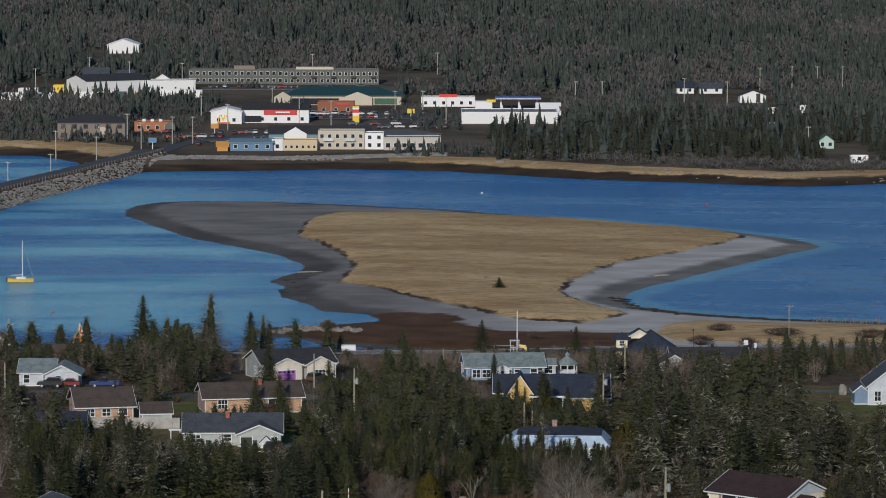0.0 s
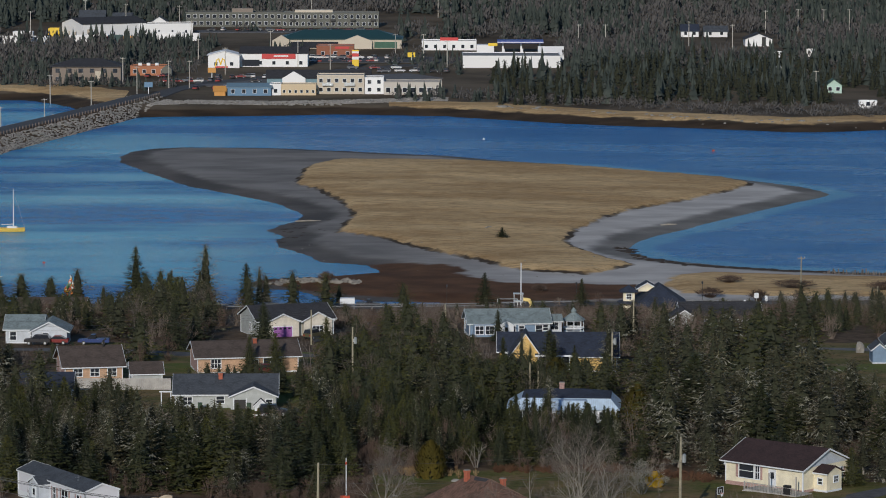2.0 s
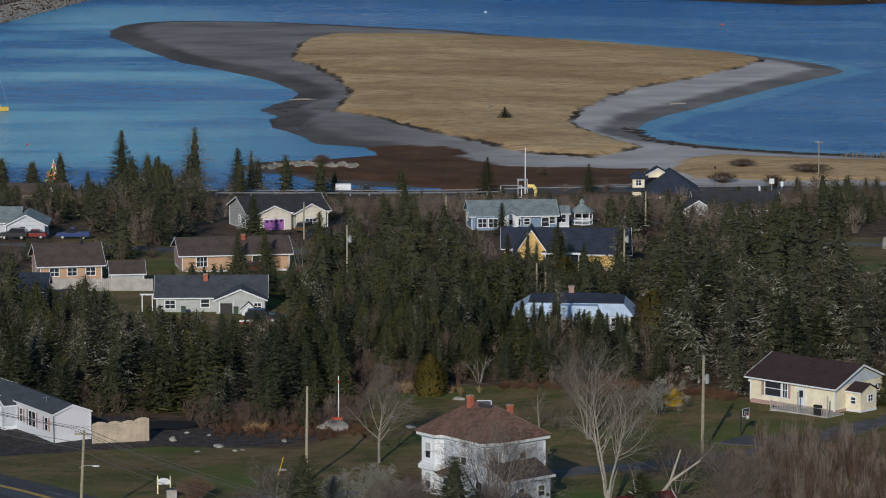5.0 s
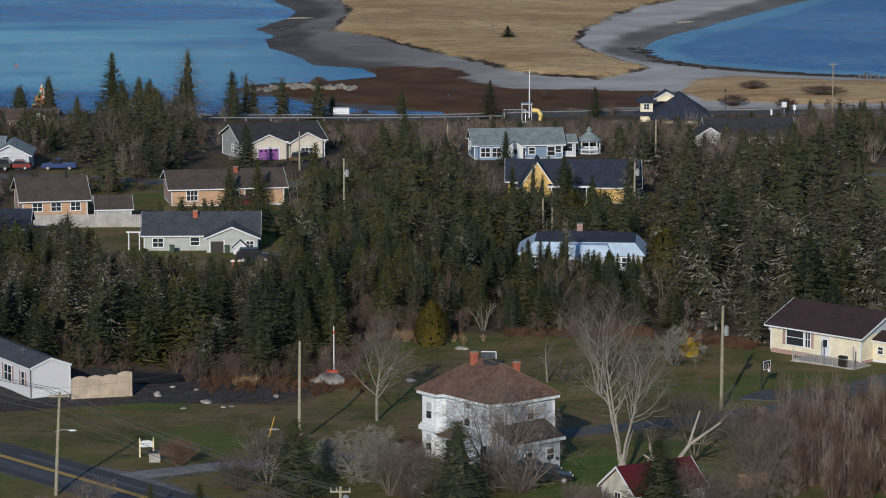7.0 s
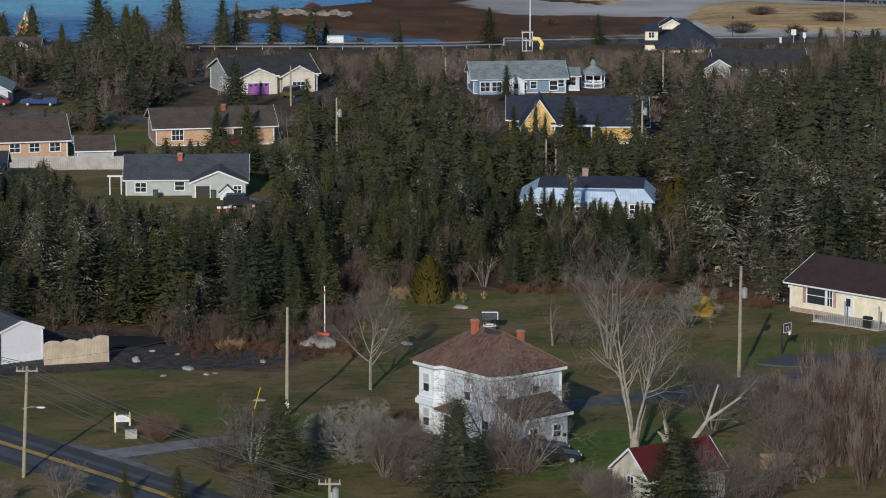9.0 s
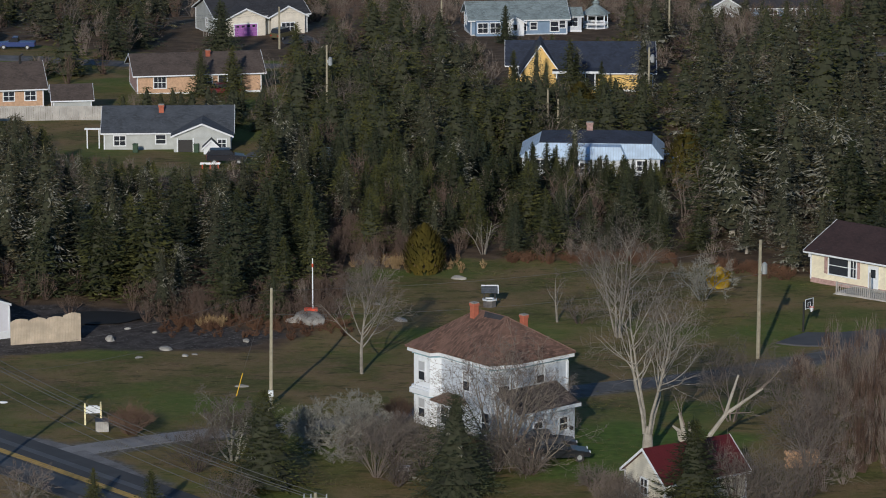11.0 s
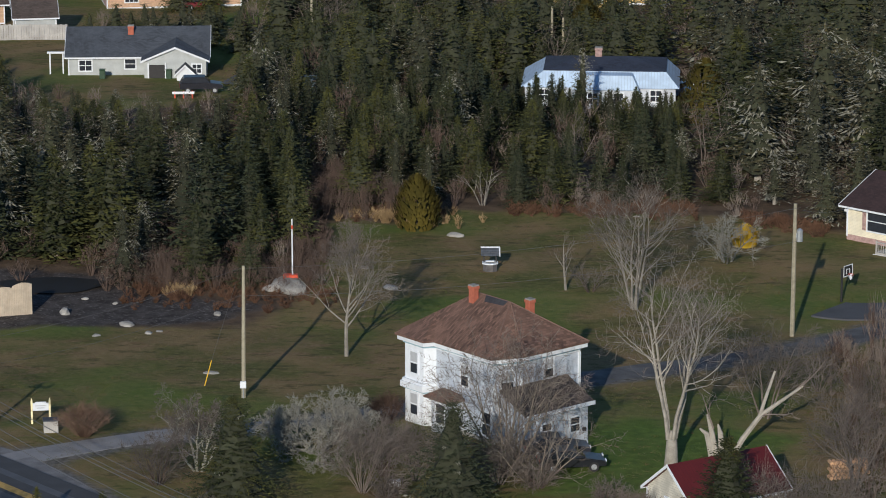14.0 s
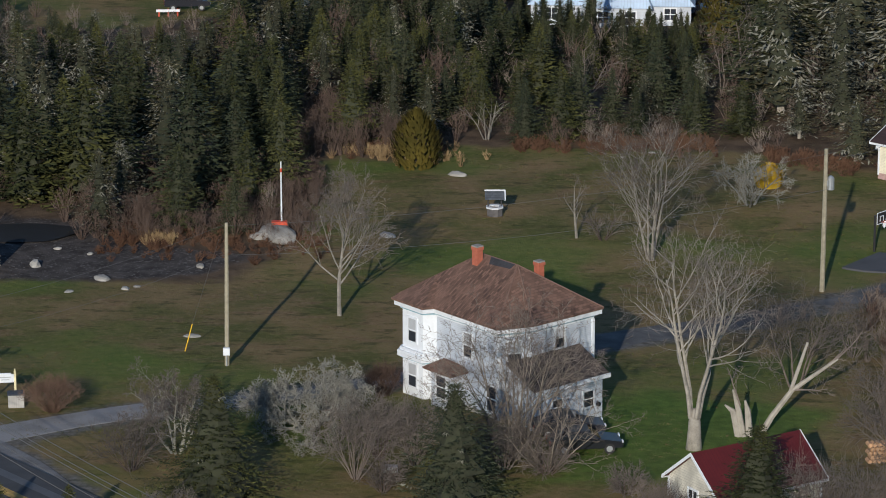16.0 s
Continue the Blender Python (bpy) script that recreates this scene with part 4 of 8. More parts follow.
part("frieze_line", five_sided(0.09, EV - 0.50, EV - 0.40), TEAL, wh, "thin teal frieze line")
for cx, cy in ((0, CUT_Y), (CUT_X, 0), (W, 0), (0, L), (W, L)):
    part("corner_board", boxes((cx - 0.10, cx + 0.10, cy - 0.10, cy + 0.10, -0.4, EV - 0.63), bevel=0.01), WHITE, wh)
part("foundation", five_sided(0.06, -1.4, 0.35), ROCK, wh)
cut = math.degrees(math.atan2(-CUT_Y, CUT_X))
for z in (0.8, 3.7):
    window(wh, pose(CUT_X / 2, CUT_Y / 2, z, 0, 0, cut), 0.85, 1.5, 1, blind=0.5)


def bay_prism(y0, y1, depth, z0, z1, cut=0.5):
    out = [(0, y0), (-depth, y0 + cut), (-depth, y1 - cut), (0, y1)]
    verts = [(x, y, z) for z in (z0, z1) for x, y in out]
    return verts, [(3, 2, 1, 0), (4, 5, 6, 7)] + [(k, (k + 1) % 4, 4 + (k + 1) % 4, 4 + k) for k in range(4)]


by = part("bay", bay_prism(6.75, 9.75, 0.75, -1.0, EV - 0.06), WHITE, wh, "two-storey white bay with panelled corners")
part("bay_skirt", bay_prism(6.55, 9.95, 1.05, 2.55, 2.95), WHITE, by)
part("bay_skirt", bay_prism(6.65, 9.85, 0.92, 2.95, 3.15), WHITE, by)
for z in (2.42, EV - 0.50):
    part("bay_line", bay_prism(6.63, 9.87, 0.85, z, z + 0.10), TEAL, by, "thin teal moulding")
part("bay_roof", (lambda v: ([(0.3, 6.25, EV), (-1.2, 6.75, EV), (-1.2, 9.85, EV), (0.3, 10.3, EV), (0.3, 6.25, EV + .13), (-1.2, 6.75, EV + .13), (-1.2, 9.85, EV + .13), (0.3, 10.3, EV + .13), (1.2, 8.25, EV + 1.35)],
                  [(0, 1, 5, 4), (1, 2, 6, 5), (2, 3, 7, 6), (4, 5, 8), (5, 6, 8), (6, 7, 8), (3, 2, 1, 0)]))(0), ROOF_BROWN, by, "hipped brown roof of the bay")
part("bay_cornice", bay_prism(6.35, 10.15, 1.12, EV - 0.30, EV - 0.04), WHITE, by)
for z in (0.7, 3.7):
    window(by, pose(-0.75, 8.25, z, 0, 0, -90), 0.75, 1.5, 1, blind=0.45)
window(wh, pose(0, 3.7, 3.6, 0, 0, -90), 0.75, 1.5, 1, blind=0.5)
window(wh, pose(0, 1.4, 0.6, 0, 0, -90), 0.85, 1.6, 1)
for x in (4.4,):
    window(wh, pose(x, 0, 4.25), 0.75, 1.25, 1, blind=0.55)
lw = part("porch_bay", boxes((-1.1, 0, 4.1, 6.0, -1, 2.5)), SIDING_WHITE, wh, "small side entry with its own hipped roof")
part("roof", hip_roof(-1.1, 0, 4.1, 6.0, 2.5, 0.6, over=0.4, inset=1.0), ROOF_BROWN, lw)
window(lw, pose(-1.1, 5.0, 0.8, 0, 0, -90), 0.9, 1.4, 1)
lt = part("lean_to", boxes((0.2, 5.8, -2.5, 0, -1.2, 2.75)), SIDING_WHITE, wh, "grey-white lean-to along the side wall")
part("roof", ([(-0.1, -2.85, 2.72), (6.1, -2.85, 2.72), (6.1, 0.0, 4.0), (-0.1, 0.0, 4.0), (-0.1, -2.85, 2.86), (6.1, -2.85, 2.86), (6.1, 0.0, 4.14), (-0.1, 0.0, 4.14)],
              [(3, 2, 1, 0), (4, 5, 6, 7), (0, 1, 5, 4), (1, 2, 6, 5), (2, 3, 7, 6), (3, 0, 4, 7)]), ROOF_UMBER, lt)
for u in (0.3, 5.7):
    part("gable_end", ([(x, y, z) for x in (u - 0.1, u + 0.1) for y, z in ((-2.5, 2.7), (0, 2.7), (0, 3.95))], [(0, 1, 2), (3, 5, 4), (0, 3, 4, 1), (1, 4, 5, 2), (2, 5, 3, 0)]), SIDING_WHITE, lt)
part("trim", boxes((-0.12, 6.12, -2.91, -2.86, 2.62, 2.9)), WHITE, lt)
window(lt, pose(4.6, -2.5, 0.9), 0.8, 1.0, 1)
window(lt, pose(2.0, -2.5, 0.9), 0.8, 1.0, 1)
part("vent", tube([(5.4, -2.5, 0.9), (5.4, -2.65, 0.9)], [0.16, 0.16], 8), METAL_BLACK, lt)
chimney(wh, 3.0, 6.3, EV + 1.6, EV + 3.5, 0.5)
chimney(wh, 5.4, 3.1, EV + 0.8, EV + 2.75, 0.48)
part("chimney_flashing", boxes((5.05, 5.75, 2.75, 3.45, EV + 1.0, EV + 1.55)), METAL_GREY, wh)
part("patch", ([(W / 2 - d * 0.9, y, EV + 2.91 - d * 0.66) for d, y in ((0.05, 3.3), (0.05, 5.6), (0.55, 5.3), (0.45, 3.4))], [(0, 1, 2, 3)]), ROOF_DARK, wh, "dark patch of newer shingles")

# ---- cream bungalow with a deck ----
cz = 25.9
ch = house("cream_bungalow", 34.9, 499.6, -42, 11.8, 9.4, 3.0, 1.9, SIDING_CREAM, ROOF_WINE, "cream vinyl bungalow with a dark wine roof and wooden deck", over=0.55, foot=STONE_PINK, lift=cz,
           windows=[("r", 4.0, 1.3, 0.5, 0.9, 1), ("r", 7.6, 1.1, 1.0, 1.2, 2, STONE_PINK)], doors=[("f", 7.2, 0.95, 2.05, WHITE)])
cw = window(ch, pose(3.2, 0, 1.0), 2.2, 1.7, 1)
window(ch, pose(4.9, 0, 1.0), 0.6, 1.7, 2)
part("shutter", boxes((1.55, 1.9, -0.05, -0.004, 0.95, 2.75)), STONE_PINK, ch)
part("shutter", boxes((5.35, 5.65, -0.05, -0.004, 0.95, 2.75)), STONE_PINK, ch)
part("gable_panel", ([(11.86, 0.3, 3.05), (11.86, 9.1, 3.05), (11.86, 4.7, 4.8)], [(0, 1, 2)]), SIDING_WHITE, ch, "white gable panel")
wing(ch, 11.8, 2.2, 2.0, 3.0, 2.4, 0.7, SIDING_CREAM, ROOF_WINE, along="x", over=0.25, reach=0.2, windows=[("f", 1.0, 1.0, 0.6, 0.7, 1), ("r", 1.8, 1.2, 0.8, 0.7, 2)], dip=-0.8)
part("dish", tube([(-0.3, 0.4, 2.4), (-0.5, 0.3, 2.45)], [0.28, 0.30], 10), WHITE, ch)
dk = thing("deck", turned(34.9, 499.6, cz, -42), "grey wooden deck with railing in front of the cream bungalow", "deck")
part("platform", boxes((5.2, 13.2, -3.2, -0.08, 0.05, 0.25)), WOOD_GREY, dk)
part("skirting", boxes((5.25, 13.15, -3.15, -3.05, -0.9, 0.05)), plain("pale_skirting", (0.62, 0.62, 0.6), 0.8), dk)
part("ramp", ([(5.0, -3.2, 0.05), (7.4, -3.2, 0.05), (7.0, -4.2, -0.9), (4.6, -4.2, -0.9)], [(0, 1, 2, 3)]), plain("pale_panel", (0.7, 0.7, 0.68), 0.7), dk)
for k in range(34):
    part("baluster", boxes((5.25 + k * 0.235, 5.29 + k * 0.235, -3.14, -3.10, 0.25, 1.05)), WOOD_GREY, dk)
part("rail", boxes((5.2, 13.2, -3.17, -3.08, 1.05, 1.12)), WOOD_GREY, dk)
for k, x in enumerate((5.25, 9.0, 13.1)):
    part("post", boxes((x - 0.06, x + 0.06, -3.16, -3.04, -0.9, 2.6 if k else 1.2)), WOOD_GREY, dk)
for k in range(5):
    part("step", boxes((13.2, 14.2, -2.6 + k * 0.28, -2.35 + k * 0.28, -0.75, -0.7 + k * 0.17)), WOOD_GREY, dk)
gr = thing("barbecue", turned(41.6, 489.6, cz + 0.25, -42), "black gas barbecue on the deck", "barbecue")
part("lid", boxes((-0.5, 0.5, -0.25, 0.25, 0.8, 1.15), bevel=0.08), METAL_BLACK, gr)
part("cart", boxes((-0.45, 0.45, -0.22, 0.22, 0, 0.8)), METAL_BLACK, gr)

# ---- white mobile home and its fence ----
mo = house("mobile_home", -41.8, 472.9, 31, 4.3, 18.5, 3.0, 0.8, plain("pale_grey_vinyl", (0.62, 0.63, 0.68), 0.6, vary=0.06), ROOF_SLATE, "pale grey mobile home with a slate roof and white skirting", along="y", over=0.15,
           windows=[("l", 18.5 - 1.9, 1.0, 0.7, 1.4, 1, STONE_PINK), ("l", 18.5 - 5.5, 0.9, 1.7, 1.6, 2, STONE_PINK), ("l", 18.5 - 8.3, 1.0, 0.7, 1.4, 1, STONE_PINK)], lift=26.2)
wing(mo, -1.4, 9.6, 1.4, 2.8, 2.6, 0.7, SIDING_WHITE, ROOF_SLATE, along="x", over=0.2, reach=1.2, doors=[("l", 1.4, 0.9, 2.0, WHITE)])
part("skirting", ring(0, 4.3, 0, 18.5, -0.8, 0.65, 0.06), WHITE, mo)
part("downpipe", boxes((-0.1, -0.02, -0.1, -0.02, 0, 2.95)), METAL_BLACK, mo)
part("antenna", join(tube([(1.2, 4.4, 3.3), (1.2, 4.4, 4.3)], [0.02, 0.02], 4), tube([(0.8, 4.4, 4.1), (1.6, 4.4, 4.1)], [0.02, 0.02], 4)), METAL_GREY, mo)
fe = thing("board_fence", turned(-37.7, 472.2, z_at(-35, 473.2), 18.5), "new pine board fence with a scalloped top", "fence")
for k in range(44):
    x = k * 0.143
    top = 2.15 + 0.22 * abs(math.sin(math.pi * x / 1.58)) ** 0.7 + (0.22 if x > 4.7 else 0) + (0.1 if k % 7 == 3 else 0) * 0.2
    part("board", boxes((x, x + 0.137, -0.02 if k % 2 else 0.0, 0.03 if k % 2 else 0.05, -0.3, top)), WOOD_FENCE, fe)
part("fence_rail", boxes((0, 6.3, 0.055, 0.10, 0.5, 0.6)), WOOD_FENCE, fe)

# ---- red-roofed shed ----
rs = house("red_roofed_shed", 16.0, 412.0, 32, 7.2, 5.0, 2.4, 1.9, SIDING_WORN, ROOF_RED, "weathered white shed with a dark red metal roof", over=0.3, windows=[("l", 2.4, 1.0, 0.8, 1.1, 2)], category="shed")


# ---- roads and lanes ----
def smooth_line(points, step=1.5):
    pts = [Vector((*p, 0)) for p in points]
    out = []
    for k in range(len(pts) - 1):
        a, b, c, d = pts[max(k - 1, 0)], pts[k], pts[k + 1], pts[min(k + 2, len(pts) - 1)]
        n = max(2, int((c - b).length / step))
        for j in range(n):
            t = j / n
            out.append(0.5 * ((2 * b) + (c - a) * t + (2 * a - 5 * b + 4 * c - d) * t * t + (3 * b - a - 3 * c + d) * t ** 3))
    return out + [pts[-1]]


def strip(name, points, width, mat, label, category, lift=0.14, z=None, offset=0.0, parent=None, kind="structure", deep=0.5, wavy=0.0):
    line = smooth_line(points)
    verts, faces = [], []
    for k, p in enumerate(line):
        d = (line[min(k + 1, len(line) - 1)] - line[max(k - 1, 0)]).normalized()
        s = Vector((d.y, -d.x, 0))
        w = width / 2 * (1 + wavy * math.sin(k * 0.9) * 0.5 + wavy * math.sin(k * 0.37))
        c = p + s * offset
        zz = (z if z is not None else z_at(c.x, c.y)) + lift
        for u, dz in ((-w - 0.3, -deep), (-w, 0), (0, 0.02), (w, 0), (w + 0.3, -deep)):
            q = c + s * u
            verts.append((q.x, q.y, zz + dz))
        if k:
            b = 5 * k
            faces += [(b - 5 + j, b - 4 + j, b + 1 + j, b + j) for j in range(4)]
    me = mesh_of(name, verts, faces, mat)
    return tagged(new(name, me), label, category, kind=kind)


ROAD_LINE = [(-118, 538), (-82, 491), (-43, 442), (-23.5, 417.3), (-5, 393.8), (40, 336), (110, 247)]
strip("road", ROAD_LINE, 7.4, ASPHALT, "two-lane asphalt road with a worn yellow centre line", "road")
for o in (-1.7, 1.7):
    strip("road_wear", ROAD_LINE, 1.3, plain("polished_asphalt", (0.078, 0.080, 0.088), 0.7, vary=0.3, scale=0.5) if "polished_asphalt" not in bpy.data.materials else bpy.data.materials["polished_asphalt"], "paler worn wheel track on the asphalt", "road", lift=0.166, offset=o, deep=0.01)
strip("road_marking", ROAD_LINE, 0.14, PAINT_YELLOW, "worn yellow centre line", "road marking", lift=0.175, deep=0.005)
strip("gravel_drive", [(-30.5, 429.0), (-26, 432.5), (-20, 436), (-13, 438.6), (-6, 441.5), (2, 446.5), (10, 452)], 2.5, GRAVEL, "grey gravel drive leading off the road", "drive", lift=0.04, wavy=0.16, deep=0.2)
strip("gravel_apron", [(-33.5, 434.5), (-29, 430.5), (-25.5, 425.5), (-22, 419.8)], 2.6, GRAVEL, "grey gravel verge where the drive meets the road", "drive", lift=0.03, wavy=0.2, deep=0.2)
strip("lane", [(10, 452), (16, 455.6), (21.6, 458.4), (27, 462.2), (31.8, 466.3), (38, 473), (46, 484), (58, 498)], 3.2, ASPHALT_WORN, "narrow asphalt lane to the cream bungalow", "lane", lift=0.05, wavy=0.08, deep=0.2)
strip("driveway_patch", [(30.9, 475.2), (31.8, 474.6), (33.2, 474.4), (36, 474.6), (40, 476)], 5.0, ASPHALT, "dark asphalt turning place under the basketball hoop", "drive", lift=0.12)
pd = mesh_of("pond", [(-31 + 4.2 * math.cos(t) * (1 + 0.15 * math.sin(3 * t)), 483.0 + 2.6 * math.sin(t), z_at(-30, 482) + 0.12) for t in np.linspace(0, 6.2, 26)], [tuple(range(26))], plain("dark_pool", (0.010, 0.010, 0.009), 0.65, vary=0.1, bump=0))
tagged(new("pool", pd), "small dark pool of standing water beside the yard", "pond", kind="structure")
strip("shore_road", [(-150, 845), (-60, 849), (-20, 849.5), (2, 852), (20, 859), (40, 864.5), (72, 868), (160, 866)], 7.0, ASPHALT_WORN, "pale grey shore road behind a guard rail", "road", lift=0.15)
strip("house_drive", [(-19.5, 690), (-20.5, 697), (-22, 702)], 5.0, ASPHALT, "dark asphalt drive in front of the purple garage door", "drive", lift=0.1)
strip("side_lane", [(-110, 668), (-64, 672), (-40, 664), (-18, 662)], 4.5, ASPHALT_WORN, "grey lane behind the brick bungalows", "lane", lift=0.1)
strip("side_lane", [(60, 676), (80, 672), (110, 668)], 4.0, ASPHALT_WORN, "grey lane across the lawn", "lane", lift=0.1)
strip("bungalow_drive", [(-16.5, 600), (-18.5, 590), (-20.5, 582)], 5.0, ASPHALT_WORN, "asphalt drive beside the grey bungalow", "drive", lift=0.1)


# ---- poles and wires ----
def pole(x, y, h, label, lean=(0.0, 0.0), arm=None, drum=None, box_at=None, lamp=None, r=0.16, mat=WOOD_POLE, group="utility poles", name="utility_pole"):
    ob = thing(name, turned(x, y, z_at(x, y)), label, "pole", group)
    part("shaft", tube([(0, 0, -0.6), (lean[0] * 0.5, lean[1] * 0.5, h * 0.5), (lean[0], lean[1], h)], [r, r * 0.9, r * 0.72], 8), mat, ob)
    if arm:
        part("crossarm", boxes((lean[0] - arm, lean[0] + arm, -0.2, -0.08, h - 0.45, h - 0.3)), mat, ob)
        for k in (-0.9, -0.35, 0.9):
            part("insulator", tube([(lean[0] + k * arm, -0.14, h - 0.3), (lean[0] + k * arm, -0.14, h - 0.05)], [0.06, 0.04], 6), METAL_GREY, ob)
    if drum:
        part("transformer", tube([(0.42, -0.05, drum - 0.45), (0.42, -0.05, drum + 0.4), (0.42, -0.05, drum + 0.55)], [0.25, 0.25, 0.1], 10), METAL_GREY, ob, "grey transformer drum")
        part("bracket", boxes((0.05, 0.2, -0.1, 0.0, drum - 0.2, drum + 0.2)), METAL_GREY, ob)
    if box_at:
        part("meter_box", boxes((-0.22, 0.22, -0.4, -0.15, box_at - 0.25, box_at + 0.25), bevel=0.02), WHITE, ob, "white meter box")
        part("conduit", tube([(0, -0.2, 0), (0, -0.2, box_at)], [0.05, 0.05], 6), METAL_GREY, ob)
    if lamp:
        part("lamp_arm", tube([(0, 0, lamp), (0.7, -0.2, lamp + 0.25), (1.5, -0.3, lamp + 0.25)], [0.04, 0.04, 0.04], 6), METAL_GREY, ob)
        part("lamp_head", blob(0.38, 0.16, 0.09, random.Random(3), 2, 0.03), WHITE, ob).matrix_local = pose(1.6, -0.32, lamp + 0.22)
    return ob


pole(-13.9, 447.0, 9.8, "weathered utility pole with a white meter box on the lawn", box_at=1.1, lean=(0.12, 0))
pole(27.2, 466.6, 10.5, "pale utility pole with a grey transformer beside the lane", drum=8.0, lean=(0.05, 0), r=0.19)
pole(-34.4, 422.6, 9.3, "roadside utility pole with a crossarm and street lamp", arm=0.9, lamp=5.7, lean=(0.5, 0))
pole(-8.3, 382.5, 9.6, "roadside utility pole with a crossarm", arm=0.8, drum=8.4)
pole(26.0, 618.0, 8.3, "pale utility pole with a transformer among the spruces", drum=6.9)
pole(-13.6, 604.0, 10.6, "utility pole with a transformer above the trees", drum=8.6)
pole(13.0, 602.0, 5.6, "short pale pole beside the mansard house")
pole(14.3, 604.0, 4.0, "stub of a pale pole beside the mansard house")
pole(32.9, 691.0, 7.3, "slim utility pole beside the gazebo")
pole(0.4, 697.5, 6.0, "utility pole beside the blue house", box_at=1.2)
pole(-22.5, 684.0, 6.0, "slim pole in front of the garage house")
pole(77.0, 855.0, 11.0, "tall utility pole near the shore", arm=0.8)
pole(84.5, 775.0, 7.0, "utility pole on the slope")
pole(-72.0, 637.0, 8.2, "utility pole beside the brick bungalow")
pole(-96.0, 850.0, 8.0, "leaning utility pole by the shore", lean=(0.9, 0), lamp=6.5)
pole(16.8, 853.5, 9.6, "tall white mast by the shore road", r=0.14, mat=WHITE, name="mast", group="")
for x, y in ((0.9, 857), (29.2, 868), (57.0, 872.5), (-31, 856)):
    ob = thing("street_lamp", turned(x, y, z_at(x, y)), "black street lamp beside the shore road", "street lamp", "shore lamps")
    part("post", tube([(0, 0, -0.3), (0, 0, 4.2)], [0.07, 0.05], 6), METAL_BLACK, ob)
    part("lantern", boxes((-0.2, 0.2, -0.2, 0.2, 4.2, 4.7), bevel=0.05), METAL_BLACK, ob)


def wire(a, b, sag, r=0.012, label="thin power line sagging between poles"):
    n = 10
    pts = [Vector(a).lerp(Vector(b), k / n) - Vector((0, 0, sag * 4 * (k / n) * (1 - k / n))) for k in range(n + 1)]
    ob = thing("power_line", Matrix(), label, "cable", "power lines")
    part("strand", tube(pts, [r] * (n + 1), 4), WIRE, ob)


zC, zR, zL, zB = z_at(-14.2, 447) + 9.6, z_at(27.5, 466.6) + 10.2, z_at(-35.2, 423.5) + 9.4, z_at(-8.3, 382.5) + 9.4
wire((-14.1, 447, zC), (27.7, 466.6, zR), 0.9)
wire((-14.1, 447, zC - 2.0), (27.7, 466.6, zR - 2.6), 1.0)
wire((-14.1, 447, zC), (-34.7, 423.5, zL), 0.7)
wire((-14.1, 447, zC - 2.0), (-34.7, 423.5, zL - 1.6), 0.9)
for k, dz in ((-0.7, 0), (-0.2, 0), (0.7, 0), (0, -1.4), (0, -2.0)):
    wire((-34.7 + k, 423.4, zL + dz), (-8.3 + k, 382.4, zB + dz), 0.7, 0.026)
    wire((-34.7 + k, 423.4, zL + dz), (-68 + k, 470, zL + dz - 1.5), 0.7, 0.026)
wire((27.7, 466.6, zR - 0.2), (36.0, 499, 29.2), 0.5)
for dz in (0, -0.9, -1.6):
    wire((-72, 637, z_at(-72, 637) + 8.0 + dz), (-22.5, 684, z_at(-22, 684) + 5.8 + dz * 0.4), 0.6)
    wire((-22.5, 684, z_at(-22, 684) + 5.8 + dz * 0.4), (0.4, 697.5, z_at(0.4, 697.5) + 5.8 + dz * 0.4), 0.4)
    wire((0.4, 697.5, z_at(0.4, 697.5) + 5.8 + dz * 0.4), (32.9, 691, z_at(32.9, 691) + 7.1 + dz * 0.4), 0.5)
    wire((32.9, 691, z_at(32.9, 691) + 7.1 + dz * 0.4), (84.5, 775, z_at(84.5, 775) + 6.8 + dz * 0.4), 0.8)


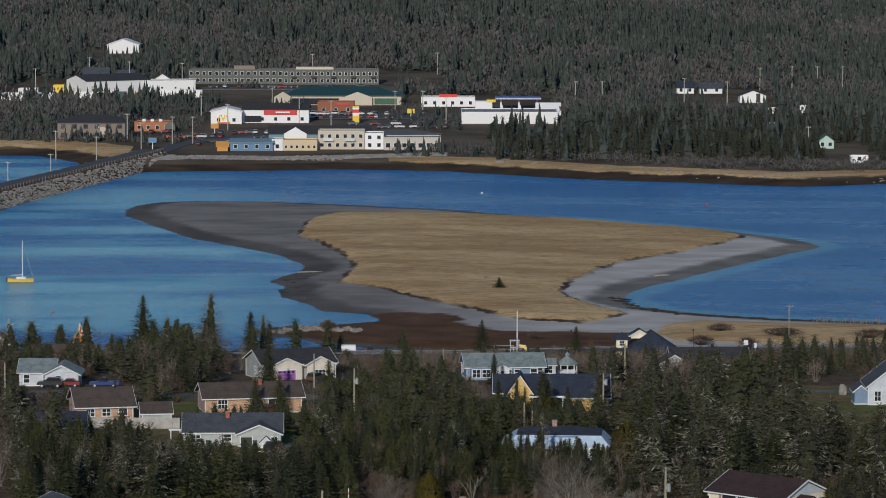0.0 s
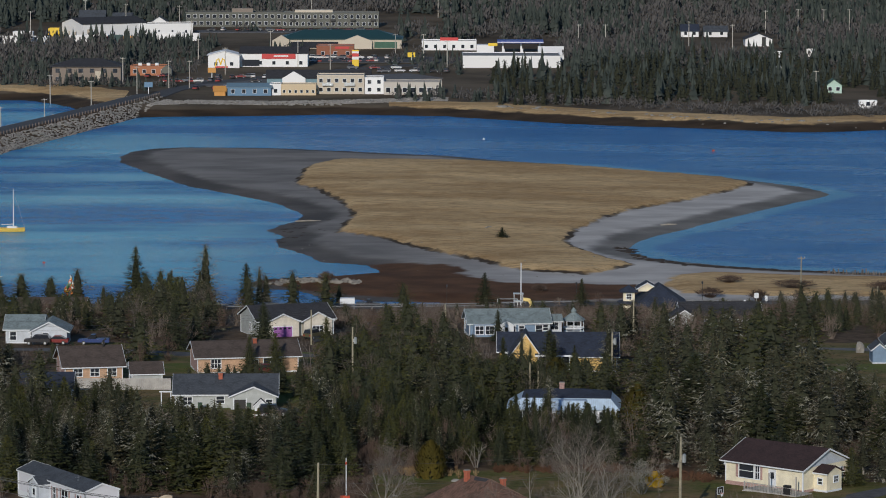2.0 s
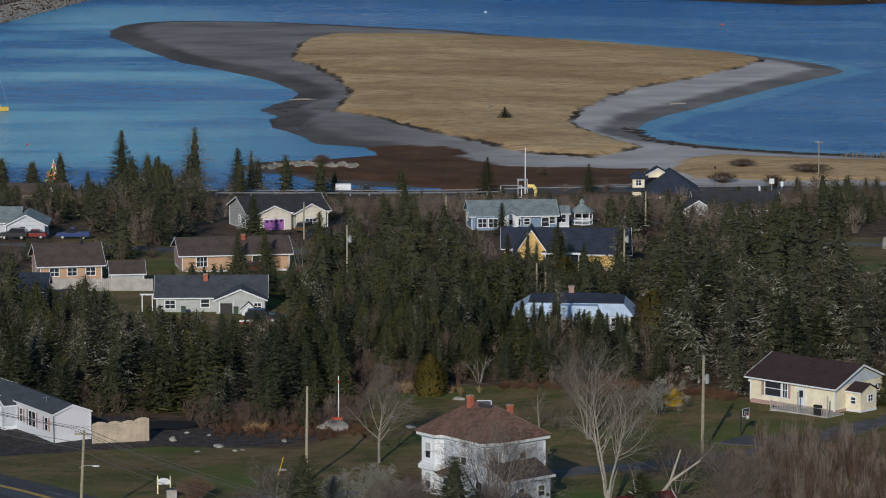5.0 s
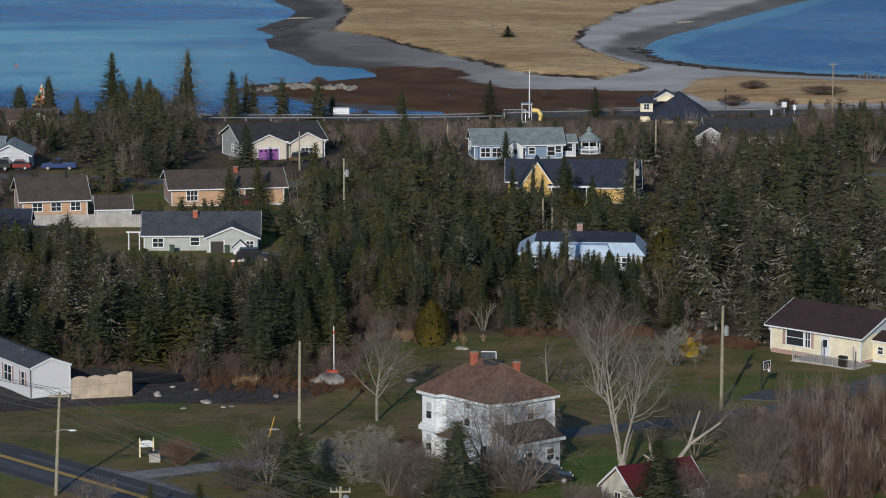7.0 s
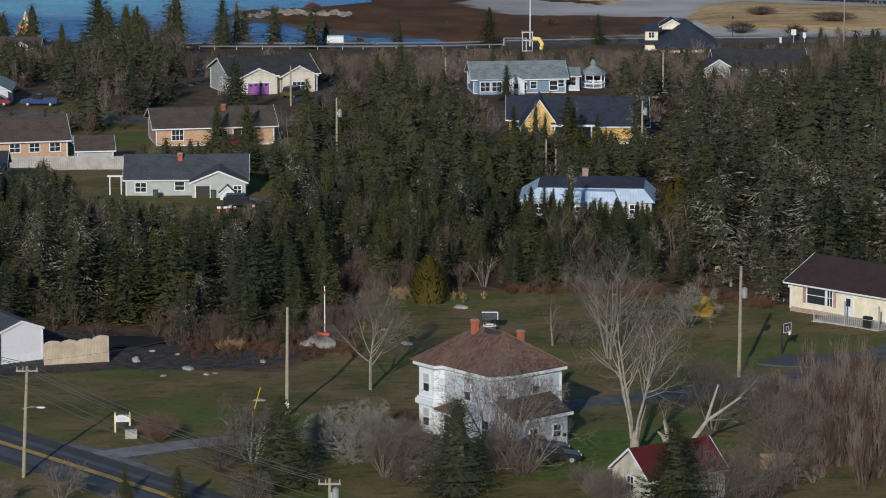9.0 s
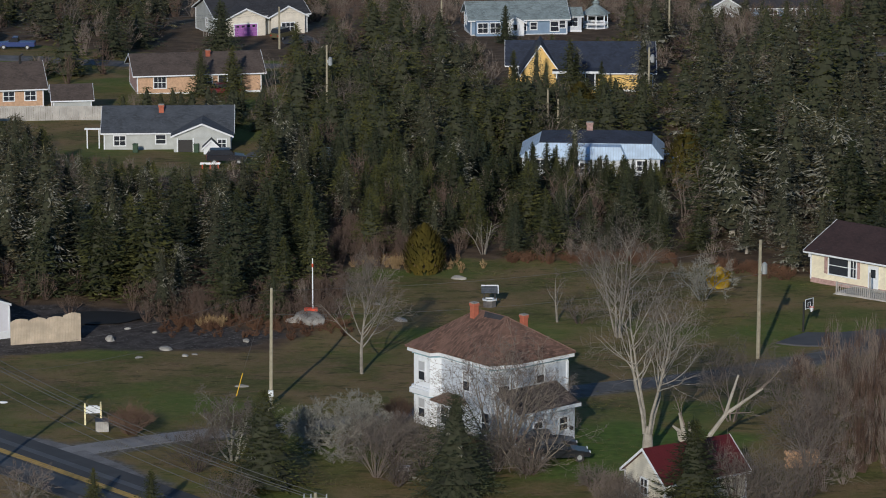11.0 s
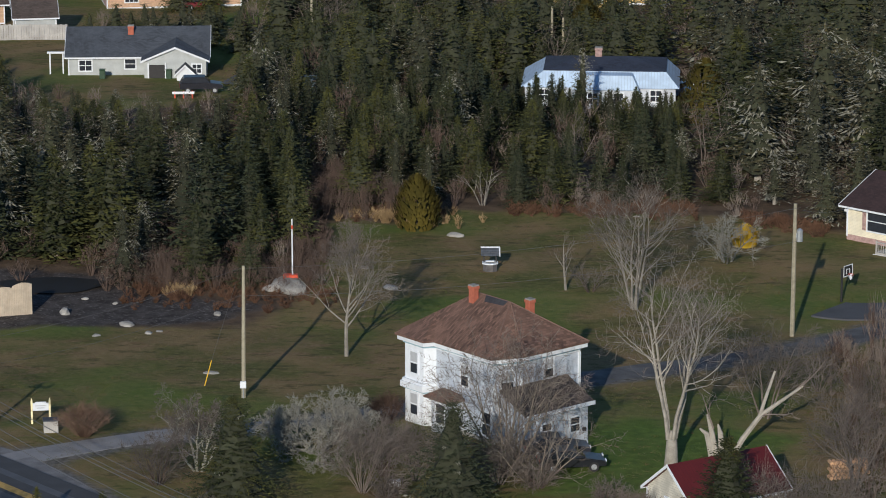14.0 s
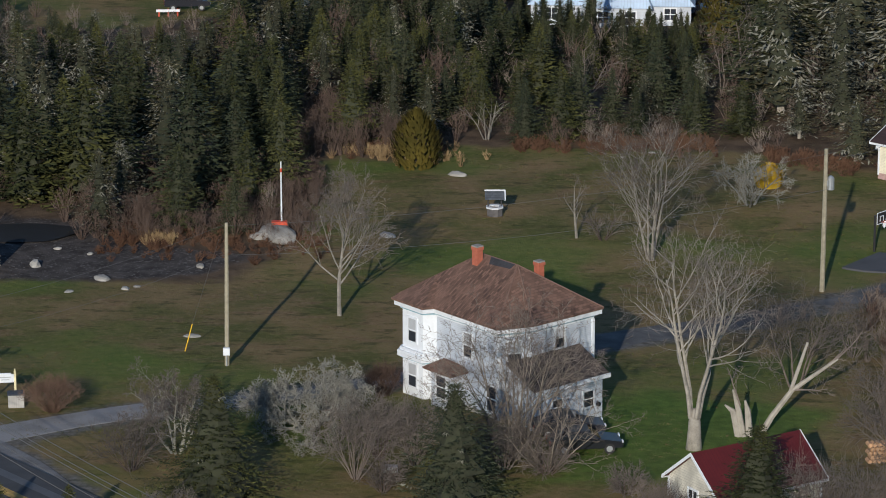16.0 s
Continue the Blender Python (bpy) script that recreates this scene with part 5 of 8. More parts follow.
# ---- vehicles ----
def car(x, y, rz, colour, label, kind="car", length=4.5, z=None):
    """Length along x. A shaped body, glazed cabin, four wheels and lamps."""
    ob = thing(kind if kind != "car" else "car", turned(x, y, (z_at(x, y) if z is None else z) + 0.1, rz), label, "vehicle", "parked vehicles")
    paint = plain("car_paint_" + label.split()[0], colour, 0.35, vary=0.08, bump=0)
    l, w = length / 2, 0.88
    if kind == "pickup_truck":
        prof, cab = [(-l, 0.4), (l, 0.4), (l, 0.85), (l * 0.45, 1.0), (l * 0.42, 1.02), (-0.35, 1.02), (-l, 1.05)], [(l * 0.40, 1.0), (l * 0.16, 1.68), (-l * 0.10, 1.70), (-l * 0.16, 1.0)]
    elif kind == "suv":
        prof, cab = [(-l, 0.45), (l, 0.45), (l, 0.9), (l * 0.5, 1.08), (-l, 1.1)], [(l * 0.45, 1.06), (l * 0.18, 1.66), (-l * 0.8, 1.68), (-l * 0.97, 1.08)]
    else:
        prof, cab = [(-l, 0.35), (l, 0.35), (l, 0.7), (l * 0.45, 0.92), (-l * 0.7, 0.95), (-l, 0.9)], [(l * 0.42, 0.9), (l * 0.1, 1.40), (-l * 0.45, 1.42), (-l * 0.85, 0.93)]
    bm = prism(bmesh.new(), prof, -w, w)
    bmesh.ops.bevel(bm, geom=bm.edges[:], offset=0.06, segments=2, affect="EDGES")
    part("body", bm, paint, ob, smooth=False)
    bm = prism(bmesh.new(), cab, -w * 0.86, w * 0.86)
    bmesh.ops.bevel(bm, geom=bm.edges[:], offset=0.05, segments=1, affect="EDGES")
    part("cabin_glass", bm, GLASS, ob)
    (ax, az), (bx, bz) = cab[1], cab[2]
    part("cabin_roof", boxes((bx - 0.02, ax + 0.02, -w * 0.8, w * 0.8, az - 0.02, az + 0.05), bevel=0.02), paint, ob)
    for sx in (-0.62, 0.62):
        for sy in (-1, 1):
            wl = part("wheel", tube([(sx * l, sy * w * 0.80, 0.32), (sx * l, sy * w * 1.01, 0.32)], [0.33, 0.33], 14), METAL_BLACK, ob)
            part("rim", tube([(sx * l, sy * w * 1.0, 0.32), (sx * l, sy * w * 1.03, 0.32)], [0.21, 0.18], 10), METAL_GREY, wl)
    for sy in (-0.62, 0.62):
        part("headlight", boxes((l - 0.05, l + 0.02, sy - 0.16, sy + 0.16, 0.62, 0.78), bevel=0.01), WHITE, ob)
        part("tail_light", boxes((-l - 0.02, -l + 0.05, sy - 0.14, sy + 0.14, 0.68, 0.86), bevel=0.01), plain("tail_lamp_red", (0.35, 0.02, 0.015), 0.3, bump=0) if sy < 0 and "tail_lamp_red" not in bpy.data.materials else bpy.data.materials["tail_lamp_red"], ob)
    return ob


car(8.9, 427.9, 8, (0.012, 0.014, 0.018), "black car parked on the grass beside the white house")
car(8.0, 431.2, 8, (0.02, 0.022, 0.03), "dark car parked behind another by the white house")
car(-24.4, 577.5, 5, (0.012, 0.014, 0.022), "dark suv parked in front of the grey bungalow", "suv")
car(-59.6, 683.5, 178, (0.015, 0.04, 0.16), "blue pickup truck parked on the lane", "pickup_truck", 5.4)
car(-66.2, 684.0, 178, (0.20, 0.02, 0.02), "red car parked by the white bungalow")
car(-69.2, 683.0, 178, (0.02, 0.02, 0.025), "dark suv parked by the white bungalow", "suv")
car(-22.5, 696.5, 60, (0.10, 0.09, 0.05), "olive suv parked in front of the garage house", "suv")
car(-27.6, 634.0, 10, (0.16, 0.02, 0.03), "maroon car parked beside the brick bungalow")
car(-16.0, 855.5, 0, (0.02, 0.02, 0.03), "dark pickup truck on the shore road", "pickup_truck", 5.2)
car(25.4, 575.5, 60, (0.10, 0.20, 0.36), "pale blue car parked by the mansard house")
tr = thing("trailer", turned(-20.5, 855.8, z_at(-20.5, 855.8) + 0.1), "small white box trailer on the shore road", "trailer", "parked vehicles")
part("box", boxes((-1.6, 1.6, -0.9, 0.9, 0.5, 2.2), bevel=0.05), WHITE, tr)
for s in (-1, 1):
    part("wheel", tube([(0, s * 0.75, 0.32), (0, s * 0.95, 0.32)], [0.33, 0.33], 12), METAL_BLACK, tr)

# guard rail
gl = thing("guard_rail", Matrix(), "long galvanised guard rail beside the shore road", "guard rail")
for line in (smooth_line([(-60, 853), (-26, 853.7), (-1, 855), (18, 862.5), (36, 867.5), (66, 871.5)], 4), smooth_line([(-46, 845.2), (-15, 845.4), (0, 847.5), (12, 851)], 4)):
  for k, p in enumerate(line):
    z = z_at(p.x, p.y)
    part("post", boxes((p.x - 0.08, p.x + 0.08, p.y - 0.08, p.y + 0.08, z - 0.3, z + 0.75)), WOOD_GREY, gl)
  for k in range(len(line) - 1):
    a, b = line[k], line[k + 1]
    part("rail", tube([(a.x, a.y - 0.12, z_at(a.x, a.y) + 0.6), (b.x, b.y - 0.12, z_at(b.x, b.y) + 0.6)], [0.15, 0.15], 4), plain("dull_rail", (0.20, 0.21, 0.22), 0.7) if "dull_rail" not in bpy.data.materials else bpy.data.materials["dull_rail"], gl)

# ---- things on the lawn ----
we = thing("wishing_well", turned(4.4, 488.2, z_at(4.4, 488.2)), "octagonal stone garden well with a dark slatted canopy and white trim", "well")
a8 = [math.pi * (k + 0.5) / 4 for k in range(8)]
part("wall", ([(r * math.cos(t), r * math.sin(t), z) for r, z in ((0.62, -0.2), (0.62, 0.62), (0.45, 0.62), (0.45, -0.2)) for t in a8],
              [(8 * q + k, 8 * q + (k + 1) % 8, 8 * q + 8 + (k + 1) % 8, 8 * q + 8 + k) for q in range(3) for k in range(8)]), plain("dark_stone", (0.09, 0.085, 0.085), 0.9, vary=0.4, fine=9), we)
part("rim", ([(r * math.cos(t), r * math.sin(t), z) for r, z in ((0.70, 0.62), (0.70, 0.72), (0.42, 0.72), (0.42, 0.62)) for t in a8],
             [(8 * q + k, 8 * q + (k + 1) % 8, 8 * ((q + 1) % 4) + (k + 1) % 8, 8 * ((q + 1) % 4) + k) for q in range(4) for k in range(8)]), WHITE, we)
for s in (-1, 1):
    part("post", boxes((s * 0.5 - 0.05, s * 0.5 + 0.05, -0.05, 0.05, 0.7, 1.55)), METAL_BLACK, we)
    part("canopy", ([(-0.75, 0, 1.95), (0.75, 0, 1.95), (0.75, s * 0.62, 1.42), (-0.75, s * 0.62, 1.42), (-0.75, 0, 1.91), (0.75, 0, 1.91), (0.75, s * 0.62, 1.38), (-0.75, s * 0.62, 1.38)],
                    [(0, 1, 2, 3), (7, 6, 5, 4), (0, 3, 7, 4), (1, 0, 4, 5), (2, 1, 5, 6), (3, 2, 6, 7)]), ROOF_SLATE, we)
    part("gable_trim", tube([(0.78, s * 0.66, 1.36), (0.78, 0, 1.97)], [0.06, 0.06], 4), WHITE, we)
    part("ridge_trim", tube([(-0.78, s * 0.04, 1.97), (0.78, s * 0.04, 1.97)], [0.05, 0.05], 4), WHITE, we)
part("flower_tray", boxes((-0.3, 0.35, -0.15, 0.1, 0.72, 0.84), bevel=0.03), WHITE, we)
fr = thing("flagpole", turned(-11.6, 482.6, z_at(-11.6, 482.6) + 0.68), "white pole on a red block, set on a boulder", "flagpole")
part("shaft", tube([(0, 0, 0), (0, 0, 5.0)], [0.07, 0.05], 8), WHITE, fr)
part("base_block", boxes((-0.75, 0.45, -0.3, 0.3, 0, 0.42), bevel=0.03), plain("red_paint", (0.55, 0.07, 0.03), 0.6), fr, "red painted block")
part("red_band", tube([(0, 0, 4.2), (0, 0, 4.5)], [0.09, 0.09], 8), bpy.data.materials["red_paint"], fr)
rk = random.Random(5)


def rock(x, y, rx, ry, rz, label="pale granite boulder lying in the grass", sink=0.35):
    ob = thing("boulder", turned(x, y, z_at(x, y) + rz * (0.5 - sink), rk.uniform(0, 180)), label, "rock", "boulders")
    part("stone", blob(rx, ry, rz, rk, 2, 0.14), ROCK, ob)


rock(-11.8, 481.9, 2.0, 1.35, 0.8, "broad grey boulder carrying a flagpole")
rock(-13.2, 481.8, 0.8, 0.6, 0.45)
rock(-29.2, 474.3, 0.55, 0.4, 0.4)
for x, y, s in ((-24.1, 470.7, 0.75), (-26.1, 467.0, 0.45), (-22.2, 468.0, 0.42), (-21.4, 468.6, 0.3), (-17.2, 474.1, 0.45), (-16.6, 454.4, 0.6), (-3.7, 482.3, 0.7), (1.7, 500.9, 0.8), (-5.9, 489.0, 0.45), (-25.5, 477.5, 0.3), (17.5, 508.5, 0.3), (15, 507, 0.25), (2, 491, 0.1), (-28, 479, 0.3)):
    rock(x, y, s, s * 0.7, s * 0.38)
rock(69.6, 668.4, 0.8, 0.5, 1.4, "tall golden standing stone on the lawn", 0.1)
sg = thing("garden_sign", turned(-28.3, 439.6, z_at(-28.3, 439.6), 8), "cream wooden garden sign with carved posts", "sign")
for s in (0, 1.25):
    part("post", boxes((s - 0.07, s + 0.07, -0.07, 0.07, -0.3, 1.7), (s - 0.04, s + 0.04, -0.04, 0.04, 1.7, 1.85), bevel=0.015), plain("cream_paint", (0.78, 0.70, 0.42), 0.6) if not s else bpy.data.materials["cream_paint"], sg)
part("board", boxes((0.07, 1.18, -0.04, 0.04, 0.95, 1.5), (0.25, 1.0, -0.04, 0.04, 1.5, 1.58), bevel=0.01), WHITE, sg, "pale sign board")
part("lettering", boxes((0.25, 0.98, -0.05, -0.041, 1.28, 1.34), (0.35, 0.88, -0.05, -0.041, 1.12, 1.18)), METAL_GREY, sg, "grey bars of small lettering")
bn = thing("wooden_bin", turned(-26.8, 437.6, z_at(-26.8, 437.6), 8), "grey slatted wooden bin with a sloping lid", "bin")
part("body", boxes((-0.5, 0.5, -0.4, 0.4, -0.1, 0.85)), WOOD_GREY, bn)
part("lid", boxes((-0.55, 0.55, -0.45, 0.45, 0.85, 0.93), bevel=0.01), ROOF_SLATE, bn)
bk = thing("basketball_hoop", turned(32.4, 478.2, z_at(32.4, 478.2), 48), "black basketball hoop with a white-edged backboard", "basketball hoop")
part("post", tube([(-0.35, 0, -0.2), (-0.35, 0, 2.7)], [0.09, 0.09], 8), METAL_BLACK, bk)
part("backboard", boxes((-0.55, 0.6, -0.32, -0.27, 2.1, 2.95), bevel=0.01), METAL_BLACK, bk)
part("backboard_edge", boxes((-0.58, 0.63, -0.34, -0.31, 2.92, 2.98), (-0.58, 0.63, -0.34, -0.31, 2.07, 2.13), (-0.58, -0.52, -0.34, -0.31, 2.13, 2.92), (0.57, 0.63, -0.34, -0.31, 2.13, 2.92),
                              (-0.2, 0.25, -0.34, -0.31, 2.62, 2.67), (-0.2, -0.15, -0.34, -0.31, 2.25, 2.62), (0.2, 0.25, -0.34, -0.31, 2.25, 2.62)), WHITE, bk, "white border and square")
part("rim", tube([(0.02 + 0.23 * math.cos(t), -0.6 + 0.23 * math.sin(t), 2.25) for t in np.linspace(0, 6.28, 13)], [0.02] * 13, 5), bpy.data.materials["red_paint"], bk)
part("net", ([(0.02 + r * math.cos(t), -0.6 + r * math.sin(t), z) for r, z in ((0.22, 2.24), (0.13, 1.85)) for t in np.linspace(0, 5.5, 8)], [(k, (k + 1) % 8, 8 + (k + 1) % 8, 8 + k) for k in range(0, 8, 2)]), WHITE, bk)
mb = thing("mailbox", turned(-2.9, 421.9, z_at(-2.9, 421.9)), "small white box on a post by the spruce", "mailbox")
part("box", boxes((-0.45, 0.45, -0.25, 0.25, 0.7, 1.1), bevel=0.03), WHITE, mb)
part("post", boxes((-0.06, 0.06, -0.06, 0.06, -0.2, 0.7)), WOOD_POLE, mb)
gw2 = thing("guy_wire_guard", turned(-16.9, 450.5, z_at(-16.9, 450.5)), "yellow guard on a pole's guy wire", "guy wire")
part("guard", tube([(0, 0, 0), (0.55, 0, 2.0)], [0.035, 0.035], 6), plain("guard_yellow", (0.7, 0.42, 0.02), 0.5), gw2)
part("wire", tube([(0.55, 0, 2.0), (2.6, -3.3, 8.8)], [0.012, 0.012], 4), WIRE, gw2)
# picket and board fences of the brick bungalows
f2 = thing("board_fence", turned(-56.6, 612.6, z_at(-50, 612.6), 0), "silvered board fence in front of the brick bungalow", "fence")
for k in range(52):
    part("board", boxes((k * 0.29, k * 0.29 + 0.27, 0, 0.05, -0.4, 1.75 + 0.05 * (k % 2))), WOOD_GREY, f2)
pg = thing("pergola", turned(-41.4, 590.5, z_at(-41.4, 590.5)), "small white garden pergola beside the grey bungalow", "pergola")
for dx in (0, 1.4):
    part("post", boxes((dx - 0.07, dx + 0.07, -0.07, 0.07, -0.3, 2.2)), WHITE, pg)
part("beam", boxes((-0.3, 1.7, -0.12, 0.12, 2.2, 2.4)), WHITE, pg)
br_ = thing("barrier", turned(-27.0, 574.0, z_at(-27, 574), 3), "low red and white barrier by the drive", "barrier")
for k in range(3):
    part("leg", boxes((k * 0.9, k * 0.9 + 0.14, 0, 0.12, -0.1, 0.75)), bpy.data.materials["red_paint"], br_)
part("board", boxes((-0.2, 2.1, -0.06, -0.005, 0.45, 0.7)), WHITE, br_)
for k, x in enumerate((-35.5, -28.4)):
    gb = thing("bin", turned(x, 587.0, z_at(x, 587)), "green wheeled bin beside the grey bungalow", "bin", "bins")
    part("body", boxes((-0.3, 0.3, -0.3, 0.3, 0, 0.95), bevel=0.04), plain("green_plastic", (0.02, 0.06, 0.03), 0.5) if not k else bpy.data.materials["green_plastic"], gb)
    part("lid", boxes((-0.33, 0.33, -0.34, 0.33, 0.95, 1.03), bevel=0.02), bpy.data.materials["green_plastic"], gb)
fl = thing("flag_banner", turned(-18.6, 585.0, z_at(-18.6, 585)), "small blue and white banner on a slanting stick", "flag")
part("stick", tube([(0, 0, -0.2), (0.2, 0, 2.6)], [0.03, 0.02], 5), WHITE, fl)
part("cloth", ([(-0.55, 0, 0.9), (-0.2, 0.05, 1.0), (0.18, 0, 2.4), (-0.1, -0.06, 2.3), (-0.55, 0.03, 0.9), (-0.2, 0.08, 1.0), (0.18, 0.03, 2.4), (-0.1, -0.03, 2.3)],
                [(0, 1, 2, 3), (7, 6, 5, 4), (0, 3, 7, 4), (1, 0, 4, 5), (2, 1, 5, 6), (3, 2, 6, 7)]), plain("banner_blue", (0.35, 0.45, 0.65), 0.8), fl)
tp = house("tarped_shed", -13.5, 572.0, 0, 6.0, 4.0, 1.6, 0.7, plain("grey_tarp", (0.20, 0.24, 0.25), 0.6), plain("blue_grey_tarp", (0.10, 0.14, 0.16), 0.6, vary=0.3), "low shed covered with a blue-grey tarpaulin", over=0.2, category="shed")
wp = thing("wood_pile", turned(26.0, 425.6, z_at(27, 425.6), 12), "stacked split firewood beside the thicket", "wood pile")
for r in range(5):
    for k in range(9):
        part("log", tube([(k * 0.3 + 0.15 * (r % 2), -0.3, 0.15 + r * 0.26), (k * 0.3 + 0.15 * (r % 2), 0.3, 0.15 + r * 0.26)], [0.14, 0.14], 6), plain("split_wood", (0.46, 0.28, 0.16), 0.9, vary=0.3) if "split_wood" not in bpy.data.materials else bpy.data.materials["split_wood"], wp)


# ---- trees ----
def spruce_crown(rnd, H, R, step=0.40, count=12, sprays=5, low=0.04, ragged=0.2, power=0.92, size=0.5, core=0.62, lichen=0.0, slim=0.17):
    """A cone of whorls of boughs, each feathered with short branchlets over a dense core. Returns vertices, faces and
    the
    material of each face: needles, shade-coloured core, lichen."""
    verts, faces, mats = [], [], []
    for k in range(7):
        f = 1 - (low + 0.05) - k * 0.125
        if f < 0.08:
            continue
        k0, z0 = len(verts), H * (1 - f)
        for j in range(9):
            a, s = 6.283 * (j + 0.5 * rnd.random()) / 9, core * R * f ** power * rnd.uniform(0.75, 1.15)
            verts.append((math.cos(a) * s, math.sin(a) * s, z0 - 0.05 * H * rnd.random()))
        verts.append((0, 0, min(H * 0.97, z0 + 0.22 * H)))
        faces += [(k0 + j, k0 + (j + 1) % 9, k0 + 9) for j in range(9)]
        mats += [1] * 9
    swell = rnd.random() * 6.283
    z = H * low
    while z < H * 0.985:
        f = 1 - z / H
        reach = R * f ** power * rnd.uniform(0.88, 1.1)
        n = max(4, int(count * (0.40 + 0.75 * f)))
        turn = rnd.random() * 6.283
        for k in range(n):
            a = turn + 6.283 * (k + rnd.uniform(-0.35, 0.35)) / n
            L = reach * (1 + 0.14 * math.sin(2 * a + swell + z)) * rnd.uniform(1 - 1.7 * ragged, 1 + ragged) + 0.10
            tilt = 0.62 - 0.70 * f + rnd.uniform(-0.16, 0.16)
            ca, sa = math.cos(a), math.sin(a)
            zz = z + rnd.uniform(-0.35, 0.35) * step
            pale = lichen and rnd.random() < lichen * max(0.0, 0.7 + 1.6 * math.sin(1.1 * z + 1.0 * a + swell))
            m = max(2, int(sprays * (0.45 + 0.75 * L / R) + 0.5))
            for j in range(m):
                s = 1.0 if j == 0 else 0.34 + 0.66 * (j - rnd.random()) / m
                x0, z0 = L * s, zz + tilt * L * s - 0.30 * f * L * s * s + 0.20 * L * s ** 3
                b = a + (0.0 if j == 0 else (1 if j % 2 else -1) * rnd.uniform(0.35, 1.15))
                l = size * rnd.uniform(0.6, 1.3) * (0.5 + 0.5 * f)
                w = l * slim * rnd.uniform(0.8, 1.25)
                cb, sb, rise = math.cos(b), math.sin(b), rnd.uniform(-1.3, 0.2) if pale else rnd.uniform(-0.55, 0.30)
                px, py = ca * (x0 - 0.45 * l), sa * (x0 - 0.45 * l)
                mx, my, mz = px + cb * 0.45 * l, py + sb * 0.45 * l, z0 + rise * 0.5 * l
                roll_, k0 = rnd.uniform(-1.0, 1.0), len(verts)
                cw, dw = w * math.cos(roll_), w * math.sin(roll_)
                verts += [(px, py, z0), (mx - sb * cw, my + cb * cw, mz - 0.25 * w - dw), (px + cb * l, py + sb * l, z0 + rise * l), (mx + sb * cw, my - cb * cw, mz - 0.25 * w + dw)]
                faces += [(k0, k0 + 3, k0 + 2), (k0, k0 + 2, k0 + 1)]
                mats += [2 if pale and rnd.random() < 0.75 else 0] * 2
        z += step * (0.45 + 0.75 * f) * rnd.uniform(0.85, 1.15)
    k0 = len(verts)
    verts += [(-0.07, 0, H * 0.92), (0.07, 0.03, H * 0.92), (0, -0.08, H * 0.92), (0, 0, H * 1.04)]
    faces += [(k0, k0 + 1, k0 + 3), (k0 + 1, k0 + 2, k0 + 3), (k0 + 2, k0, k0 + 3)]
    mats += [0] * 3
    return verts, faces, mats


def spruce_kind(seed, H, R, mat, bark=BARK_DARK, **more):
    verts, faces, mats = spruce_crown(random.Random(seed), H, R, **more)
    crown = mesh_of("crown", verts, faces, mat)
    crown.materials.append(CROWN_SHADE), crown.materials.append(LICHEN)
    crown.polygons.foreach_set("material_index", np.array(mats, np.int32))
    trunk = mesh_of("trunk", *tube([(0, 0, -0.5), (0.03, 0, H * 0.4), (0, 0.02, H * 0.93)], [0.022 * H, 0.014 * H, 0.02], 6), bark)
    return crown, trunk


def plant_tree(kind, x, y, scale, turn, label, group="spruces of the wood", name="spruce_tree", z=None, wide=1.0):
    ob = thing(name, Matrix.Translation((x, y, z_at(x, y) if z is None else z)) @ pose(0, 0, 0, 0, 0, turn) @ Matrix.Diagonal((scale * wide, scale * wide, scale, 1)), label, "tree", group)
    for me in kind:
        o = new(me.name.split(".")[0], me)
        o.parent = ob
    return ob


def branch(rnd, out, p, d, length, r, level, kids, sides, lift, twist=0.5, fork=0.62):
    segs = 6 if level > 2 else (4 if level == 2 else (2 if level == 1 else 1))
    pts, radii, dirs = [p], [r], [d]
    for k in range(segs):
        d = (d + Vector((rnd.uniform(-1, 1), rnd.uniform(-1, 1), rnd.uniform(-1, 1))) * 0.22 * twist + Vector((0, 0, lift))).normalized()
        p = p + d * length / segs
        pts.append(p), dirs.append(d)
        radii.append(r * (1 - 0.75 * (k + 1) / segs) if level else r * (1 - 0.6 * (k + 1) / segs))
    out.append((level, tube(pts, radii, sides if level > 2 else (4 if level == 2 else 3))))
    if level == 0:
        return
    n = kids[-level] if isinstance(kids, (list, tuple)) else kids
    for k in range(n):
        s = 0.28 + 0.72 * (k + rnd.random()) / n
        q = min(segs - 1, int(s * segs))
        u = s * segs - q
        base = pts[q].lerp(pts[q + 1], min(1, u))
        side = dirs[q].cross(Vector((rnd.uniform(-1, 1), rnd.uniform(-1, 1), rnd.uniform(-1, 1)))).normalized()
        nd = (dirs[q] * rnd.uniform(0.5, 0.9) + side * rnd.uniform(0.6, 1.1) + Vector((0, 0, 0.10))).normalized()
        branch(rnd, out, base, nd, length * fork * rnd.uniform(0.7, 1.1) * (1.15 - 0.5 * s), max(0.012, r * (0.5 if level > 3 else 0.42) * (1 - 0.55 * s)), level - 1, kids, sides, lift, twist)


